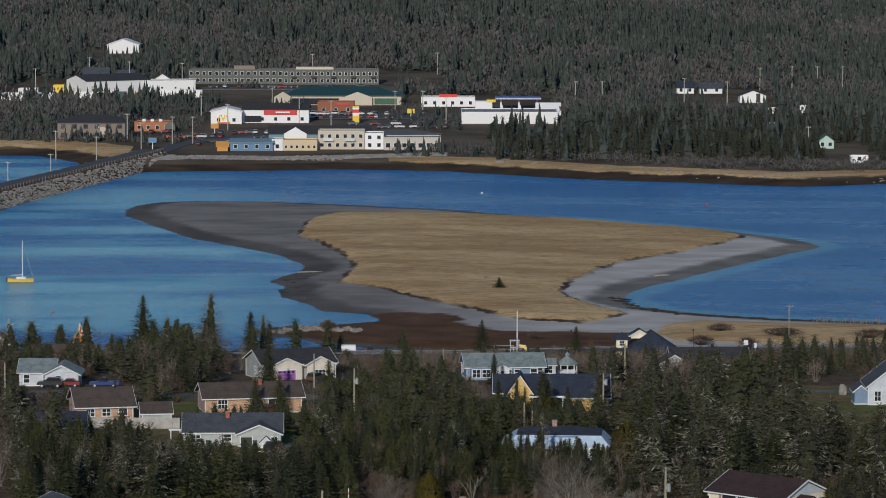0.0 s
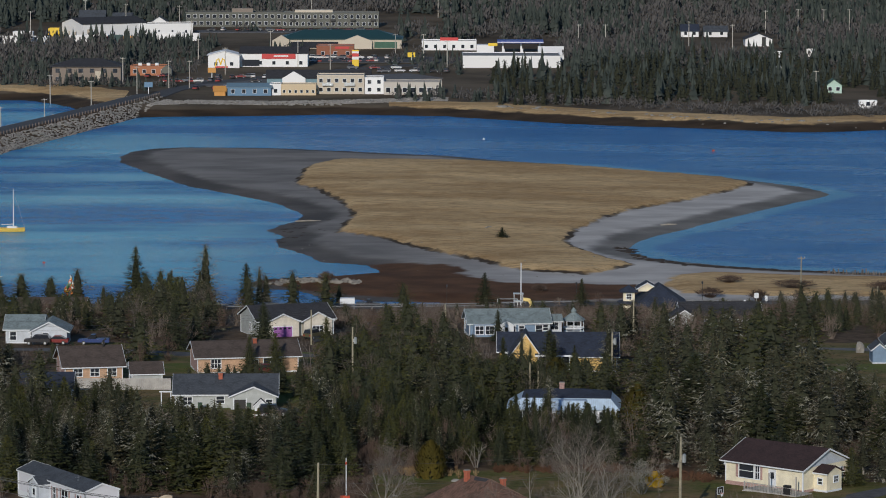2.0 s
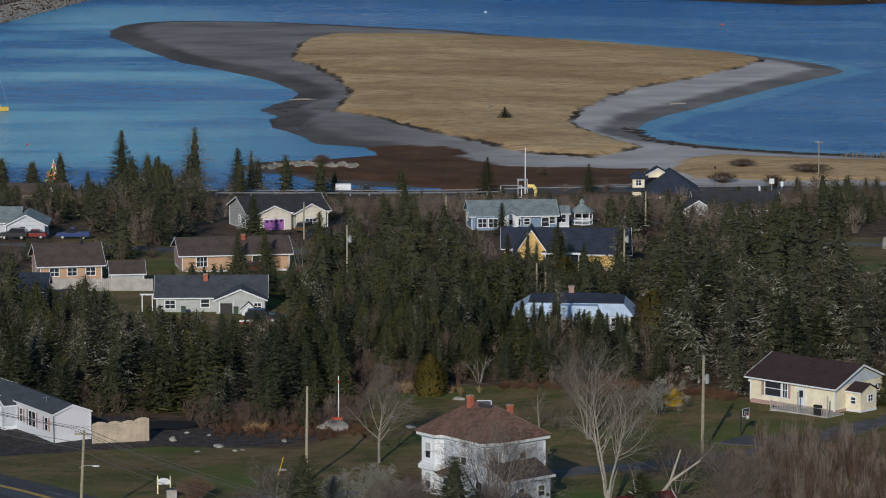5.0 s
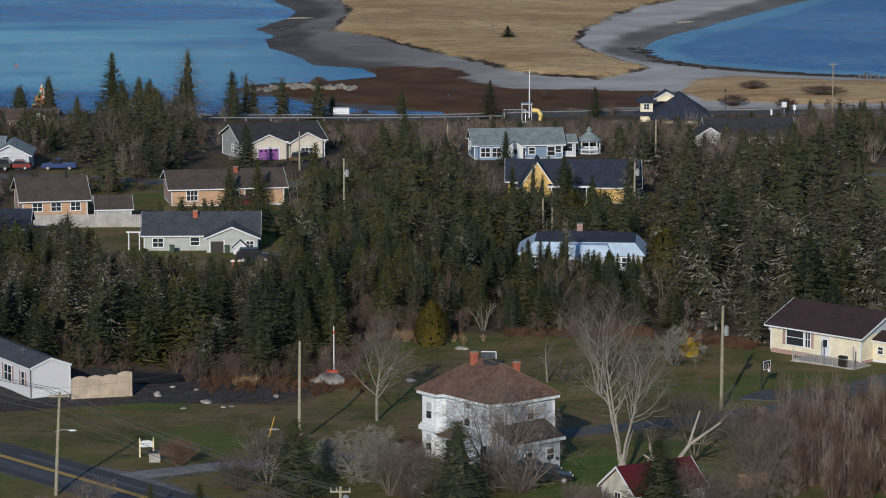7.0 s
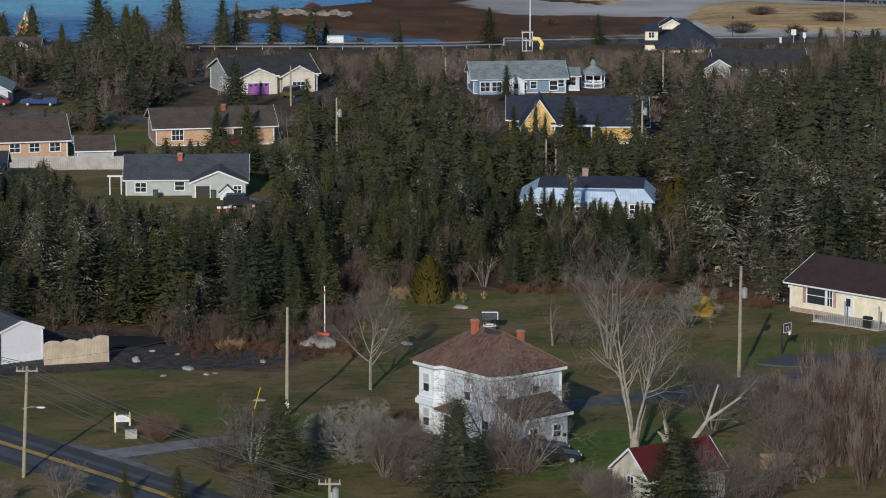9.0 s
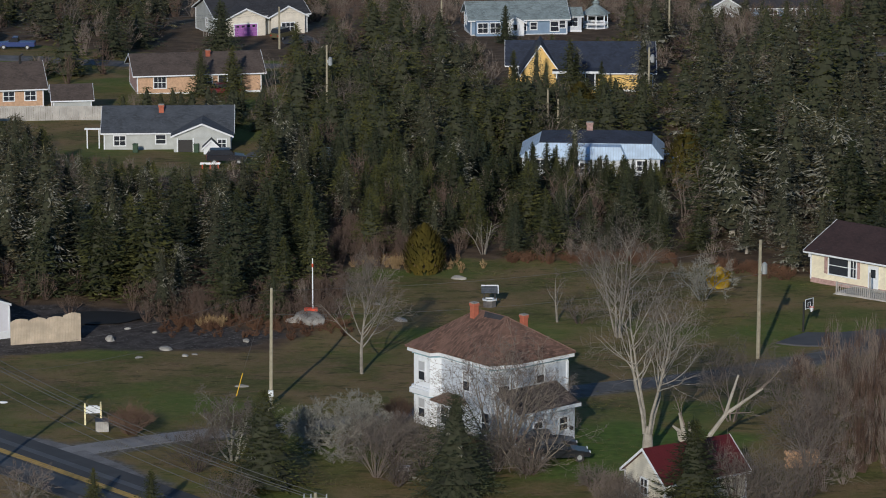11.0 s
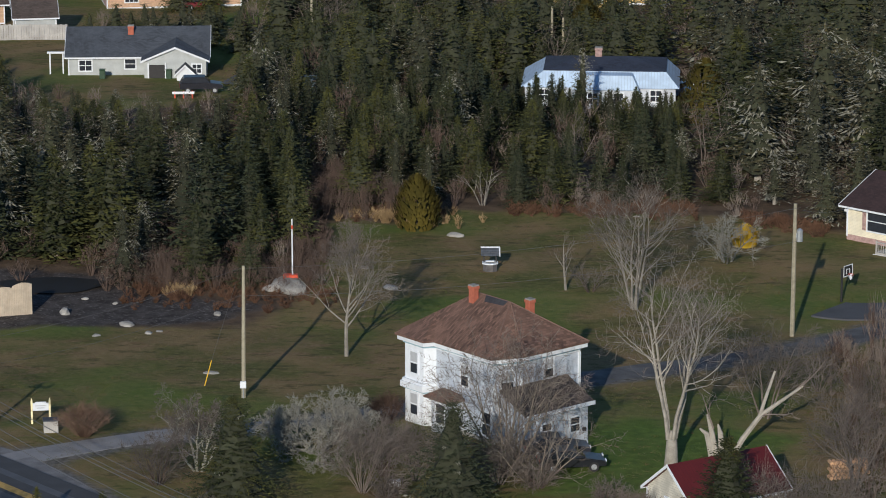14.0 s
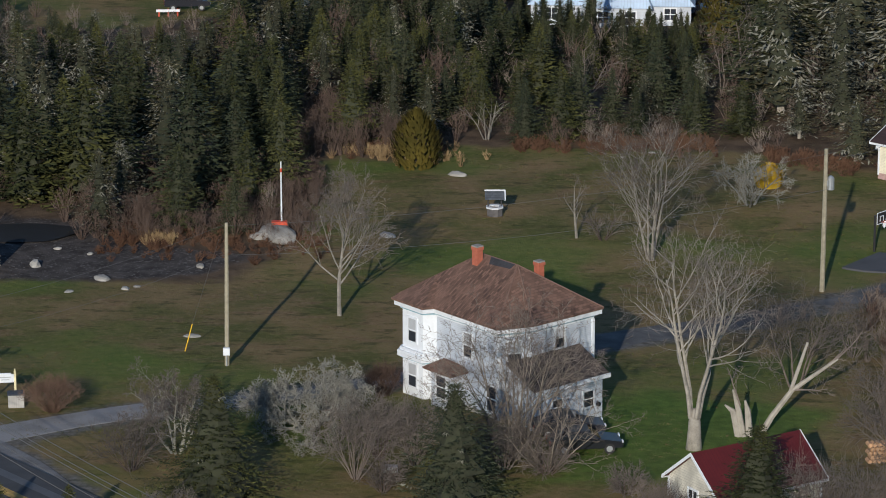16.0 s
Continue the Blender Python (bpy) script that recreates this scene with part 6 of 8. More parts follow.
def bare_tree_shape(seed, H, r, stems=1, level=3, kids=(7, 6, 5), lean=0.1, lift=0.05, spread=0.5, sides=6, twist=0.6, foot=-0.3):
    rnd = random.Random(seed)
    out = []
    for k in range(stems):
        a = 2 * math.pi * (k + rnd.random() * 0.5) / stems
        tilt = lean if stems == 1 else spread * rnd.uniform(0.4, 1.0)
        d = Vector((math.cos(a) * tilt, math.sin(a) * tilt, 1)).normalized()
        b = Vector((math.cos(a), math.sin(a), 0)) * (r * 1.2 if stems > 1 else 0)
        branch(rnd, out, b + Vector((0, 0, foot)), d, H * rnd.uniform(0.8, 1.0) * (0.8 if level > 2 else 0.75), r * (1 if stems == 1 else 0.7), level, kids, sides, lift, twist)
    return join(*[t for q, t in out if q > 1 or level < 2]), (join(*[t for q, t in out if q < 2]) if level > 1 else None)


def bare_tree(x, y, seed, H, r, mat, label, name="bare_tree", group="", turn=0.0, twig=None, stems=1, level=3, **more):
    ob = thing(name, turned(x, y, z_at(x, y), turn), label, "tree", group)
    wood, fine = bare_tree_shape(seed, H, r, stems=stems, level=level, **more)
    if stems > 6 and level < 3:
        tagged(part("brushwood", wood, mat, ob), kind="stuff")
    else:
        part("trunk", wood, mat, ob)
    if fine:
        part("crown", fine, twig or BARK_TWIG, ob, "haze of fine bare twigs")
    return ob


def bush_shape(rnd, R, H, stems, splits=3, thick=0.012, flat=False):
    """Thin forking stems that fan out from one foot."""
    verts, faces = [], []
    for k in range(stems):
        a, t = rnd.uniform(0, 2 * math.pi), rnd.random() ** 0.7
        tip = Vector((math.cos(a) * R * t, math.sin(a) * R * t, H * (1 - 0.45 * t * t) * rnd.uniform(0.65, 1.05)))
        foot = Vector((math.cos(a) * R * 0.12 * t, math.sin(a) * R * 0.12 * t, -0.1))
        mid = foot.lerp(tip, 0.55) + Vector((rnd.uniform(-0.1, 0.1) * R, rnd.uniform(-0.1, 0.1) * R, 0.08 * H))
        ends = [(foot, mid, thick), (mid, tip, thick * 0.7)]
        for j in range(splits):
            s = mid.lerp(tip, rnd.random() * 0.8)
            ends.append((s, s + Vector((rnd.uniform(-0.3, 0.3) * R, rnd.uniform(-0.3, 0.3) * R, rnd.uniform(0.08, 0.32) * H)), thick * 0.5))
        for p, q, w in ends:
            side = (q - p).cross(Vector((rnd.uniform(-1, 1), rnd.uniform(-1, 1), 0.2))).normalized() * w
            k0 = len(verts)
            verts += [tuple(p - side), tuple(p + side), tuple(q)]
            faces.append((k0, k0 + 1, k0 + 2))
            up = (q - p).cross(side).normalized() * w
            k0 = len(verts)
            verts += [tuple(p - up), tuple(p + up), tuple(q)]
            faces.append((k0, k0 + 1, k0 + 2))
    return verts, faces


def strewn(name, kinds, spots, mat, label, category, turn=True, dz=0.0):
    """Joins many placed copies of a few shapes into one mesh. spots: x, y, scale across, scale up."""
    rnd = random.Random(len(spots))
    arrays = [(np.array(q[0], float), [tuple(f) for f in q[1]], q[2] if len(q) > 2 else [0] * len(q[1])) for q in kinds]
    verts, faces, slots, k = [], [], [], 0
    xy = np.array(spots, float)
    zs = heights(xy[:, 0], xy[:, 1]) + dz
    for (x, y, sa, su), z in zip(spots, zs):
        v, fs, ms = arrays[rnd.randrange(len(arrays))]
        slots += ms
        a = rnd.uniform(0, 6.283) if turn else 0.0
        c, s = math.cos(a) * sa, math.sin(a) * sa
        verts.append(np.stack([v[:, 0] * c - v[:, 1] * s + x, v[:, 0] * s + v[:, 1] * c + y, v[:, 2] * su + z], 1))
        faces += [tuple(j + k for j in f) for f in fs]
        k += len(v)
    me = bpy.data.meshes.new(name)
    me.from_pydata(np.concatenate(verts).tolist(), [], faces)
    for m in mat if isinstance(mat, tuple) else (mat,):
        me.materials.append(m)
    me.polygons.foreach_set("material_index", np.array(slots, np.int32))
    return tagged(new(name, me), label, category, kind="stuff")


GARDEN = [spruce_kind(s, 8.0, r, SPRUCE, step=0.30, count=24, sprays=18, ragged=0.24, power=pw, size=0.29, core=0.62, lichen=li) for s, r, pw, li in ((17, 3.3, 0.72, 0.03), (18, 3.6, 0.85, 0.01), (19, 2.6, 0.95, 0.0))]
TALL = [spruce_kind(s, 8.0, r, SPRUCE, step=0.42, count=18, sprays=8, ragged=rg, power=pw, size=0.48, core=0.42, slim=0.2) for s, r, rg, pw in ((1, 2.5, 0.16, 1.05), (2, 2.1, 0.2, 0.95), (3, 2.9, 0.18, 1.15), (4, 2.3, 0.24, 0.9), (5, 2.7, 0.15, 1.2), (6, 2.3, 0.2, 1.0))]
FINE = [spruce_kind(s, 8.0, r, SPRUCE, step=0.38, count=17, sprays=12, ragged=rg, power=pw, size=0.40, core=0.46) for s, r, rg, pw in ((7, 2.6, 0.16, 1.1), (8, 2.2, 0.2, 1.0), (9, 2.9, 0.18, 1.15), (10, 2.4, 0.24, 0.95))]
FINE_HOARY = [spruce_kind(s, 8.2, r, SPRUCE_HOARY, BARK_PALE, step=0.42, count=14, sprays=9, low=lw, ragged=0.26, power=0.95, size=0.40, core=0.42, lichen=li) for s, r, lw, li in ((14, 2.7, 0.12, 0.15), (15, 2.4, 0.14, 0.50), (16, 2.6, 0.18, 0.08))]
HOARY = [spruce_kind(s, 8.5, r, SPRUCE_HOARY, BARK_PALE, step=0.44, count=15, sprays=8, low=lw, ragged=0.32, power=0.72, size=0.42, core=0.40, lichen=li) for s, r, lw, li in ((11, 2.6, 0.14, 0.22), (12, 2.5, 0.10, 0.60), (13, 2.8, 0.06, 0.08))]

# open ground that the wood leaves free: house plots, yards, lanes
PLOTS = [(-46, -20, 578, 602), (7, 27, 562, 582), (-66, -40, 590, 640), (-42, -20, 622, 652), (-40, -16, 676, 722), (1, 28, 688, 716), (7, 31, 626, 652), (36, 56, 838, 862), (39, 66, 730, 756),
         (-80, -60, 672, 700), (66, 84, 640, 664), (-90, -66, 824, 845), (58, 78, 640, 695), (-64, -44, 676, 690), (-21, -15, 576, 596), (-26, -14, 684, 700), (-70, -20, 655, 672), (62, 100, 560, 690)]


def free(x, y, margin=0.0):
    return not any(a - margin < x < b + margin and c - margin < y < d + margin for a, b, c, d in PLOTS)


# fronts kept in the camera's view: x from, x to, y, lowest visible height
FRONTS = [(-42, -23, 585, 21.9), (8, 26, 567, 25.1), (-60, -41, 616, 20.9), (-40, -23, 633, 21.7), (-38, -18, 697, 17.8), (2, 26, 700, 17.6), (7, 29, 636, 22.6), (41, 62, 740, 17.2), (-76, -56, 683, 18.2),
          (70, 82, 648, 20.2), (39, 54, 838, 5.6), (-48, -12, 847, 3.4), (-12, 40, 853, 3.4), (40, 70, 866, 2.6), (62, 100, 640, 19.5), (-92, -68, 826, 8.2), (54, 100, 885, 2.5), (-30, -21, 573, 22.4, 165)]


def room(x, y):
    """How high a tree may grow here without hiding a front from the camera."""
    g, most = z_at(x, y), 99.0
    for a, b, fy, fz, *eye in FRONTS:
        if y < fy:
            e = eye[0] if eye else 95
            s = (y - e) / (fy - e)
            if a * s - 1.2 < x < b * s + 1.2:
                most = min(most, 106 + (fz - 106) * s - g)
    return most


rnd = random.Random(7)
spots = []
# the belt of young spruces behind the clearing
tries = 0
while len(spots) < 430 and tries < 30000:
    tries += 1
    y = rnd.uniform(481, 640)
    x = rnd.uniform(-0.125 * y + 8, 0.125 * y - 4)
    edge = 481 if x < -12 else (486 + 22 * (x + 12) / 3 if x < -9 else (511 if x < 24 else 508 - 0.5 * (x - 24)))
    if y < edge + 1.5 or not free(x, y, 1.5) or (x < -26 and y < 492):
        continue
    if -12 < x < -7 and 498 < y < 532 and rnd.random() < 0.85:
        continue
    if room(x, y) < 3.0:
        continue
    if any((x - a) ** 2 + ((y - b) * 0.75) ** 2 < (34 if x > 23 and y > 528 else (20 if x > 23 else (12 if x < -16 else 6.6))) for a, b in spots):
        continue
    spots.append((x, y))
spots.sort(key=lambda p: p[1])
behind, thin = [], []
for x, y in spots:
    hoary = rnd.random() < (0.55 if x > 26 + 0.02 * (y - 500) else (0.38 if x < -20 else 0.10))
    near = y < 488 or (x > -10 and y < 517)
    kind = rnd.choice((FINE_HOARY if near else HOARY) if hoary else (FINE if near else TALL))
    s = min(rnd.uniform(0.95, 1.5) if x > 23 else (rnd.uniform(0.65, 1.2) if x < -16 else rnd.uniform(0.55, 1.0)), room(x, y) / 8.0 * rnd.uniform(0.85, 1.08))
    if near:
        s = min(s, rnd.uniform(0.5, 0.9))
    if y > 566:
        (thin if hoary else behind).append((x, y, s * rnd.uniform(1.3, 1.8), s))
        continue
    plant_tree(kind, x, y, s, rnd.uniform(0, 360), "grey-green spruce hung with pale lichen" if hoary else "dark green spruce with dense drooping boughs", wide=rnd.uniform(1.45, 1.85) if x > 23 else (rnd.uniform(1.25, 1.65) if x < -16 else rnd.uniform(1.1, 1.4)))
# trees farther down the slope, to the shore road
LIGHT = [spruce_crown(random.Random(s), 8.0, r, step=0.52, count=13, sprays=6, ragged=0.3, power=pw, size=0.54, core=0.5, slim=0.24) for s, r, pw in ((31, 2.7, 0.62), (32, 2.9, 0.8), (33, 2.4, 0.55), (34, 2.7, 0.7))]
LOOSE = [spruce_crown(random.Random(s), 8.0, r, step=0.56, count=12, sprays=6, low=0.12, ragged=0.36, power=0.6, size=0.52, core=0.44, lichen=li, slim=0.24) for s, r, li in ((41, 2.8, 0.10), (42, 2.4, 0.03), (43, 2.5, 0.22))]
deep, pale = behind, thin
tries = 0
while len(deep) + len(pale) < 430 and tries < 16000:
    tries += 1
    y = rnd.uniform(600, 862)
    x = rnd.uniform(-0.125 * y, 0.125 * y)
    if y < 640 and not (x < -66 or x > 36):
        continue
    if not free(x, y, 1.5) or (y > 700 and -20 < x < 40 and rnd.random() < 0.75) or (y > 725 and x > 40 and rnd.random() < 0.6):
        continue
    if x > 62 and 640 < y < 695:
        continue
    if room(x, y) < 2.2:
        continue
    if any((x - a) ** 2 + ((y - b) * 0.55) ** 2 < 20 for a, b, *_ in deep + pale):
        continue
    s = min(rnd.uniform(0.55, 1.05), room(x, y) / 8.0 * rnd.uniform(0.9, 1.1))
    (pale if rnd.random() < (0.4 if x > 24 else 0.25) else deep).append((x, y, s * rnd.uniform(1.3, 1.8), s * rnd.uniform(0.9, 1.15)))
strewn("spruce_woods", LIGHT, deep, (SPRUCE, CROWN_SHADE, LICHEN), "dark spruces between the houses", "woodland")
strewn("lichened_woods", LOOSE, pale, (SPRUCE_HOARY, CROWN_SHADE, LICHEN), "thin lichened spruces between the houses", "woodland")
# bare hardwoods among the spruces
def hardwood(seed):
    r = random.Random(seed)
    out = []
    for k in range(3):
        a = 2.1 * k + r.random()
        branch(r, out, Vector((0, 0, -0.3)), Vector((math.cos(a) * 0.25, math.sin(a) * 0.25, 1)).normalized(), 5.4, 0.09, 3, (5, 4, 2), 4, 0.08, 0.8)
    return join(*[t for q, t in out])


grove = []
tries = 0
while len(grove) < 130 and tries < 4000:
    tries += 1
    y = rnd.uniform(520, 850)
    x = rnd.uniform(-0.12 * y, 0.12 * y)
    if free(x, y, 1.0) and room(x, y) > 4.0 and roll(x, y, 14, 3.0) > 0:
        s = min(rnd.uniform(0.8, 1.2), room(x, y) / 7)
        grove.append((x, y, s, s))
strewn("bare_hardwoods", [hardwood(s) for s in (1, 2, 3)], grove, BARK_TWIG, "leafless grey-brown hardwoods among the spruces", "woodland")
# tall landmark spruces by the shore and in the yards
for x, y, h, k in ((-66.5, 862, 12.5, 0), (-51.5, 864, 12.5, 5), (-42.5, 862, 9.5, 3), (-58, 850, 8, 2), (9, 852, 7.6, 2), (-39.5, 858, 8, 6), (-30, 668, 8.5, 2), (-18.8, 646, 8.0, 1), (-30.5, 632.5, 6.0, 4), (-26.5, 633, 6.5, 0), (30, 858, 6, 1),
                   (-45, 672, 8.5, 0), (16.5, 626, 8, 3), (26, 630, 8.5, 6), (9.5, 692, 5.5, 1), (-30.5, 686, 6.5, 2)):
    kind = (TALL[:5] + HOARY)[k]
    plant_tree(kind, x, y, h / 8.0, k * 71, "tall dark spruce standing clear of the others", group="landmark spruces", wide=1.25)
# young spruces close before the mansard house and the yellow house
for k in range(17):
    x, y = 8.0 + k * 1.08 + rnd.uniform(-0.5, 0.5), 553 + rnd.uniform(-5, 6)
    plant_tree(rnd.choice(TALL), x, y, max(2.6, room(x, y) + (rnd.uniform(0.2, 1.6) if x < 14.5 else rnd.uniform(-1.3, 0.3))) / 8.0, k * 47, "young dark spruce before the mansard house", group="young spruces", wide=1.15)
for x, y, h, k in ((8.2, 557, 6.4, 1), (10.0, 556, 5.4, 3), (12.6, 556.5, 5.0, 0), (14.6, 556.5, 7.4, 7)):
    plant_tree((TALL + HOARY)[k], x, y, h / 8.0, k * 53, "spruce growing close before the mansard house", group="young spruces", wide=0.9)
for x, y, h, k in ((9.4, 629, 6.4, 1), (12.3, 628.5, 6.6, 6), (17.4, 628, 6.6, 7), (20.6, 629, 5.0, 5)):
    plant_tree((TALL + HOARY)[k], x, y, h / 8.0, k * 71, "spruce growing close before the yellow house", group="young spruces")
# lone spruces round the white house
plant_tree(GARDEN[0], 0.9, 416.5, 0.98, 40, "broad spruce with lichen beside the white house", group="garden spruces", wide=1.15)
plant_tree(GARDEN[1], -13.2, 419.5, 0.93, 10, "broad green spruce by the roadside", group="garden spruces", wide=1.25)
plant_tree(GARDEN[2], 17.8, 408.3, 1.0, 80, "young spruce in front of the red-roofed shed", group="garden spruces", wide=1.55)

# bare trees of the clearing
bare_tree(-6.8, 460.3, 51, 11.0, 0.17, BARK_PALE, "slender bare maple with a pale trunk on the lawn", level=4, kids=(18, 7, 5, 4), lift=0.10, group="bare trees")
bare_tree(15.6, 475.5, 52, 11.0, 0.15, BARK_PALE, "bare many-stemmed maple with pale limbs", stems=5, level=4, kids=(8, 5, 4, 3), spread=0.35, lift=0.10, group="bare trees")
old = bare_tree(15.6, 428.4, 57, 12.8, 0.21, BARK_PALE, "tall old bare maple with silver limbs", stems=4, level=4, kids=(9, 6, 4, 3), spread=0.24, lift=0.06, twist=0.75, foot=2.0, group="bare trees")
part("bole", tube([(0, 0, -0.4), (0.02, 0, 0.7), (0.03, 0, 1.8), (0.06, 0.05, 2.6)], [0.56, 0.45, 0.38, 0.14], 12), BARK_PALE, old, "fluted pale bole", smooth=True)
bare_tree(10.4, 481.5, 54, 6.0, 0.13, BARK_PALE, "thin young bare tree on the lawn", kids=(7, 5, 3), lift=0.1, group="bare trees")
bare_tree(4.5, 426.4, 55, 10.6, 0.12, BARK_STEM, "wide bare tree screening the white house", stems=12, level=4, kids=(6, 4, 4, 3), spread=0.66, lift=0.05, twist=0.35, twig=BARK_GREY, group="bare trees")
bare_tree(6.6, 424.4, 65, 6.4, 0.08, BARK_STEM, "low sprawling bare tree over the parked cars", stems=8, level=4, kids=(5, 4, 3, 3), spread=1.5, lift=0.02, twist=0.5, twig=BARK_GREY, group="bare trees")
bare_tree(-8.2, 432.5, 56, 5.4, 0.22, BARK_LICHEN, "old apple tree crusted with white lichen", name="apple_tree", stems=8, level=4, twig=BARK_LICHEN, kids=(9, 8, 6, 5), spread=1.5, lift=0.0, twist=1.9, group="bare trees")
bare_tree(-16.0, 428.0, 57, 6.0, 0.14, BARK_LICHEN, "bare lichened tree at the drive", stems=6, level=4, kids=(7, 6, 5, 5), spread=0.7, lift=0.04, twist=1.1, group="bare trees")
bare_tree(24.0, 491.0, 58, 5.0, 0.14, BARK_LICHEN, "low lichened apple tree on the lawn", name="apple_tree", stems=4, twig=BARK_LICHEN, kids=(8, 8, 7), spread=0.9, lift=0.02, twist=1.2, group="bare trees")
bare_tree(23.0, 441.0, 59, 7.0, 0.12, BARK_GREY, "bare grey tree beside the lane", stems=4, kids=(8, 8, 7), spread=0.6, lift=0.06, group="bare trees")
bare_tree(27.5, 424.0, 60, 8.0, 0.12, BARK_GREY, "bare grey tree behind the shed", stems=5, kids=(8, 8, 6), spread=0.5, lift=0.08, group="bare trees")
bare_tree(4.2, 513.6, 61, 5.0, 0.12, BARK_PALE, "bleached dead tree with broken limbs", name="dead_tree", stems=5, level=1, kids=(4,), spread=0.45, lift=0.05, twist=1.2)
bare_tree(-3.6, 426.5, 62, 5.0, 0.05, BARK_RUST, "tall brown thicket beside the spruce", name="thicket", stems=22, level=2, kids=(8, 8), spread=0.6, lift=0.05)
bare_tree(12.3, 481.0, 63, 3.6, 0.06, BARK_PLUM, "low round plum-brown bush on the lawn", name="bush", stems=7, level=2, kids=(7, 6), spread=0.9, lift=0.04)
for k, (x, y, h, st, sp) in enumerate(((-18.5, 424.5, 4.6, 14, 0.9), (-5.0, 422.8, 6.2, 18, 0.7), (20.8, 409.0, 7.0, 12, 0.32), (23.0, 408.5, 6.8, 12, 0.35), (25.0, 410.5, 6.2, 10, 0.45), (13.2, 409.0, 3.6, 16, 0.6), (27.0, 417.0, 6.5, 8, 0.5), (-15.5, 412.5, 4.0, 12, 0.9), (11.0, 419.5, 2.6, 14, 0.9), (4.0, 424.6, 4.4, 22, 0.75), (6.4, 423.6, 3.0, 18, 1.0), (-1.5, 425.5, 5.0, 18, 0.7), (-3.3, 420.4, 2.8, 16, 0.8), (30.0, 440.0, 5.5, 9, 0.6), (33.5, 447.0, 6.0, 9, 0.6), (27.5, 449.0, 4.5, 9, 0.8))):
    bare_tree(x, y, 200 + k, h, 0.055, BARK_GREY if k % 2 else BARK_PLUM, "leafless brushwood with grey-brown stems", name="brush", group="brushwood", stems=st, level=2, kids=(8, 7), spread=sp, lift=0.05)
for k, (x, y, h, st) in enumerate(((-34.8, 413.0, 2.4, 9), (-30.4, 413.2, 4.2, 8), (-26.0, 408.6, 2.4, 8))):
    bare_tree(x, y, 300 + k, h, 0.06, BARK_LICHEN, "leafless lichened shrub at the roadside", name="shrub", group="roadside shrubs", twig=BARK_GREY, stems=5, level=3, kids=(8, 6, 5), spread=0.6, lift=0.06, twist=1.2)
plant_tree(TALL[1], -25.5, 415.0, 0.34, 15, "small spruce at the road's edge", group="garden spruces", wide=1.3)
plant_tree(TALL[3], -21.0, 411.0, 0.45, 75, "small spruce at the road's edge", group="garden spruces", wide=1.3)
# broken leaning tree
bt = thing("broken_tree", turned(19.4, 431.0, z_at(19.4, 431)), "storm-broken pale tree with a leaning limb and splintered stumps", "tree")
rb = random.Random(64)
lean = tube([(0.3, 0, -0.3), (1.2, 0, 1.3), (2.4, 0.2, 2.9), (3.9, 0.2, 4.0), (5.2, 0.3, 4.9)], [0.22, 0.19, 0.16, 0.12, 0.07], 7)
fork = tube([(2.3, 0.2, 2.8), (2.8, 0.2, 4.4), (3.3, 0.2, 6.0)], [0.13, 0.12, 0.08], 7)
stub = [tube([(dx, 0, -0.3), (dx * 1.4 - 0.1, 0.1, 1.6), (dx * 1.9 - 0.2, 0.1, h)], [0.26, 0.20, 0.06], 7) for dx, h in ((-0.55, 3.0), (-0.15, 2.3), (-0.8, 2.0))]
limbs = []
for p, d in ((Vector((3.9, 0.2, 4.0)), Vector((0.7, 0.1, 0.5))), (Vector((5.0, 0.3, 4.8)), Vector((0.6, 0, 0.6))), (Vector((2.4, 0.2, 2.9)), Vector((0.6, -0.4, 0.1))), (Vector((-0.8, 0, 2.0)), Vector((-0.3, 0, 0.9)))):
    branch(rb, limbs, p, d.normalized(), 2.6, 0.07, 2, (5, 4), 5, 0.05)
part("trunk", join(lean, fork, *stub), BARK_PALE, bt)
part("crown", join(*[t for q, t in limbs]), BARK_GREY, bt)

# golden cedars


def round_cedar(seed, H, R):
    """A dense egg of upright sprays."""
    r = random.Random(seed)
    verts, faces = [], []
    for k in range(1500):
        t, a = r.random(), r.uniform(0, 6.283)
        rad = R * (1 - abs(2 * t - 0.75) ** 2.4 * (0.42 if t < 0.375 else 0.56)) * r.uniform(0.72, 1.04)
        p = Vector((math.cos(a) * rad, math.sin(a) * rad, H * t))
        out = Vector((math.cos(a), math.sin(a), 0.9)).normalized()
        side = out.cross(Vector((0, 0, 1))).normalized()
        s = r.uniform(0.16, 0.32)
        k0 = len(verts)
        verts += [tuple(p - side * s * 0.5), tuple(p + side * s * 0.5), tuple(p + out * s + Vector((0, 0, s * 0.6))), tuple(p - out * 0.3 * s - Vector((0, 0, s * 0.5)))]
        faces += [(k0, k0 + 1, k0 + 2), (k0, k0 + 3, k0 + 1)]
    return verts, faces


for x, y, h, rr in ((-1.6, 504.0, 4.6, 2.0), (26.9, 558.0, 6.4, 2.5), (17.0, 606.0, 5.6, 2.2)):
    ob = thing("golden_cedar", turned(x, y, z_at(x, y)), "rounded golden-green cedar at the edge of the wood", "tree", "golden cedars")
    part("crown", round_cedar(int(h * 10), h, rr), GOLDEN, ob)
    part("trunk", tube([(0, 0, -0.3), (0, 0, h * 0.5)], [0.14, 0.08], 6), BARK_DARK, ob)
ob = thing("yellow_bush", turned(26.0, 497.0, z_at(26, 497)), "bright yellow bush at the edge of the lawn", "bush")
part("leaves", round_cedar(5, 1.6, 1.1), leafy("yellow_leaves", (0.40, 0.26, 0.02), (0.62, 0.42, 0.04)), ob)

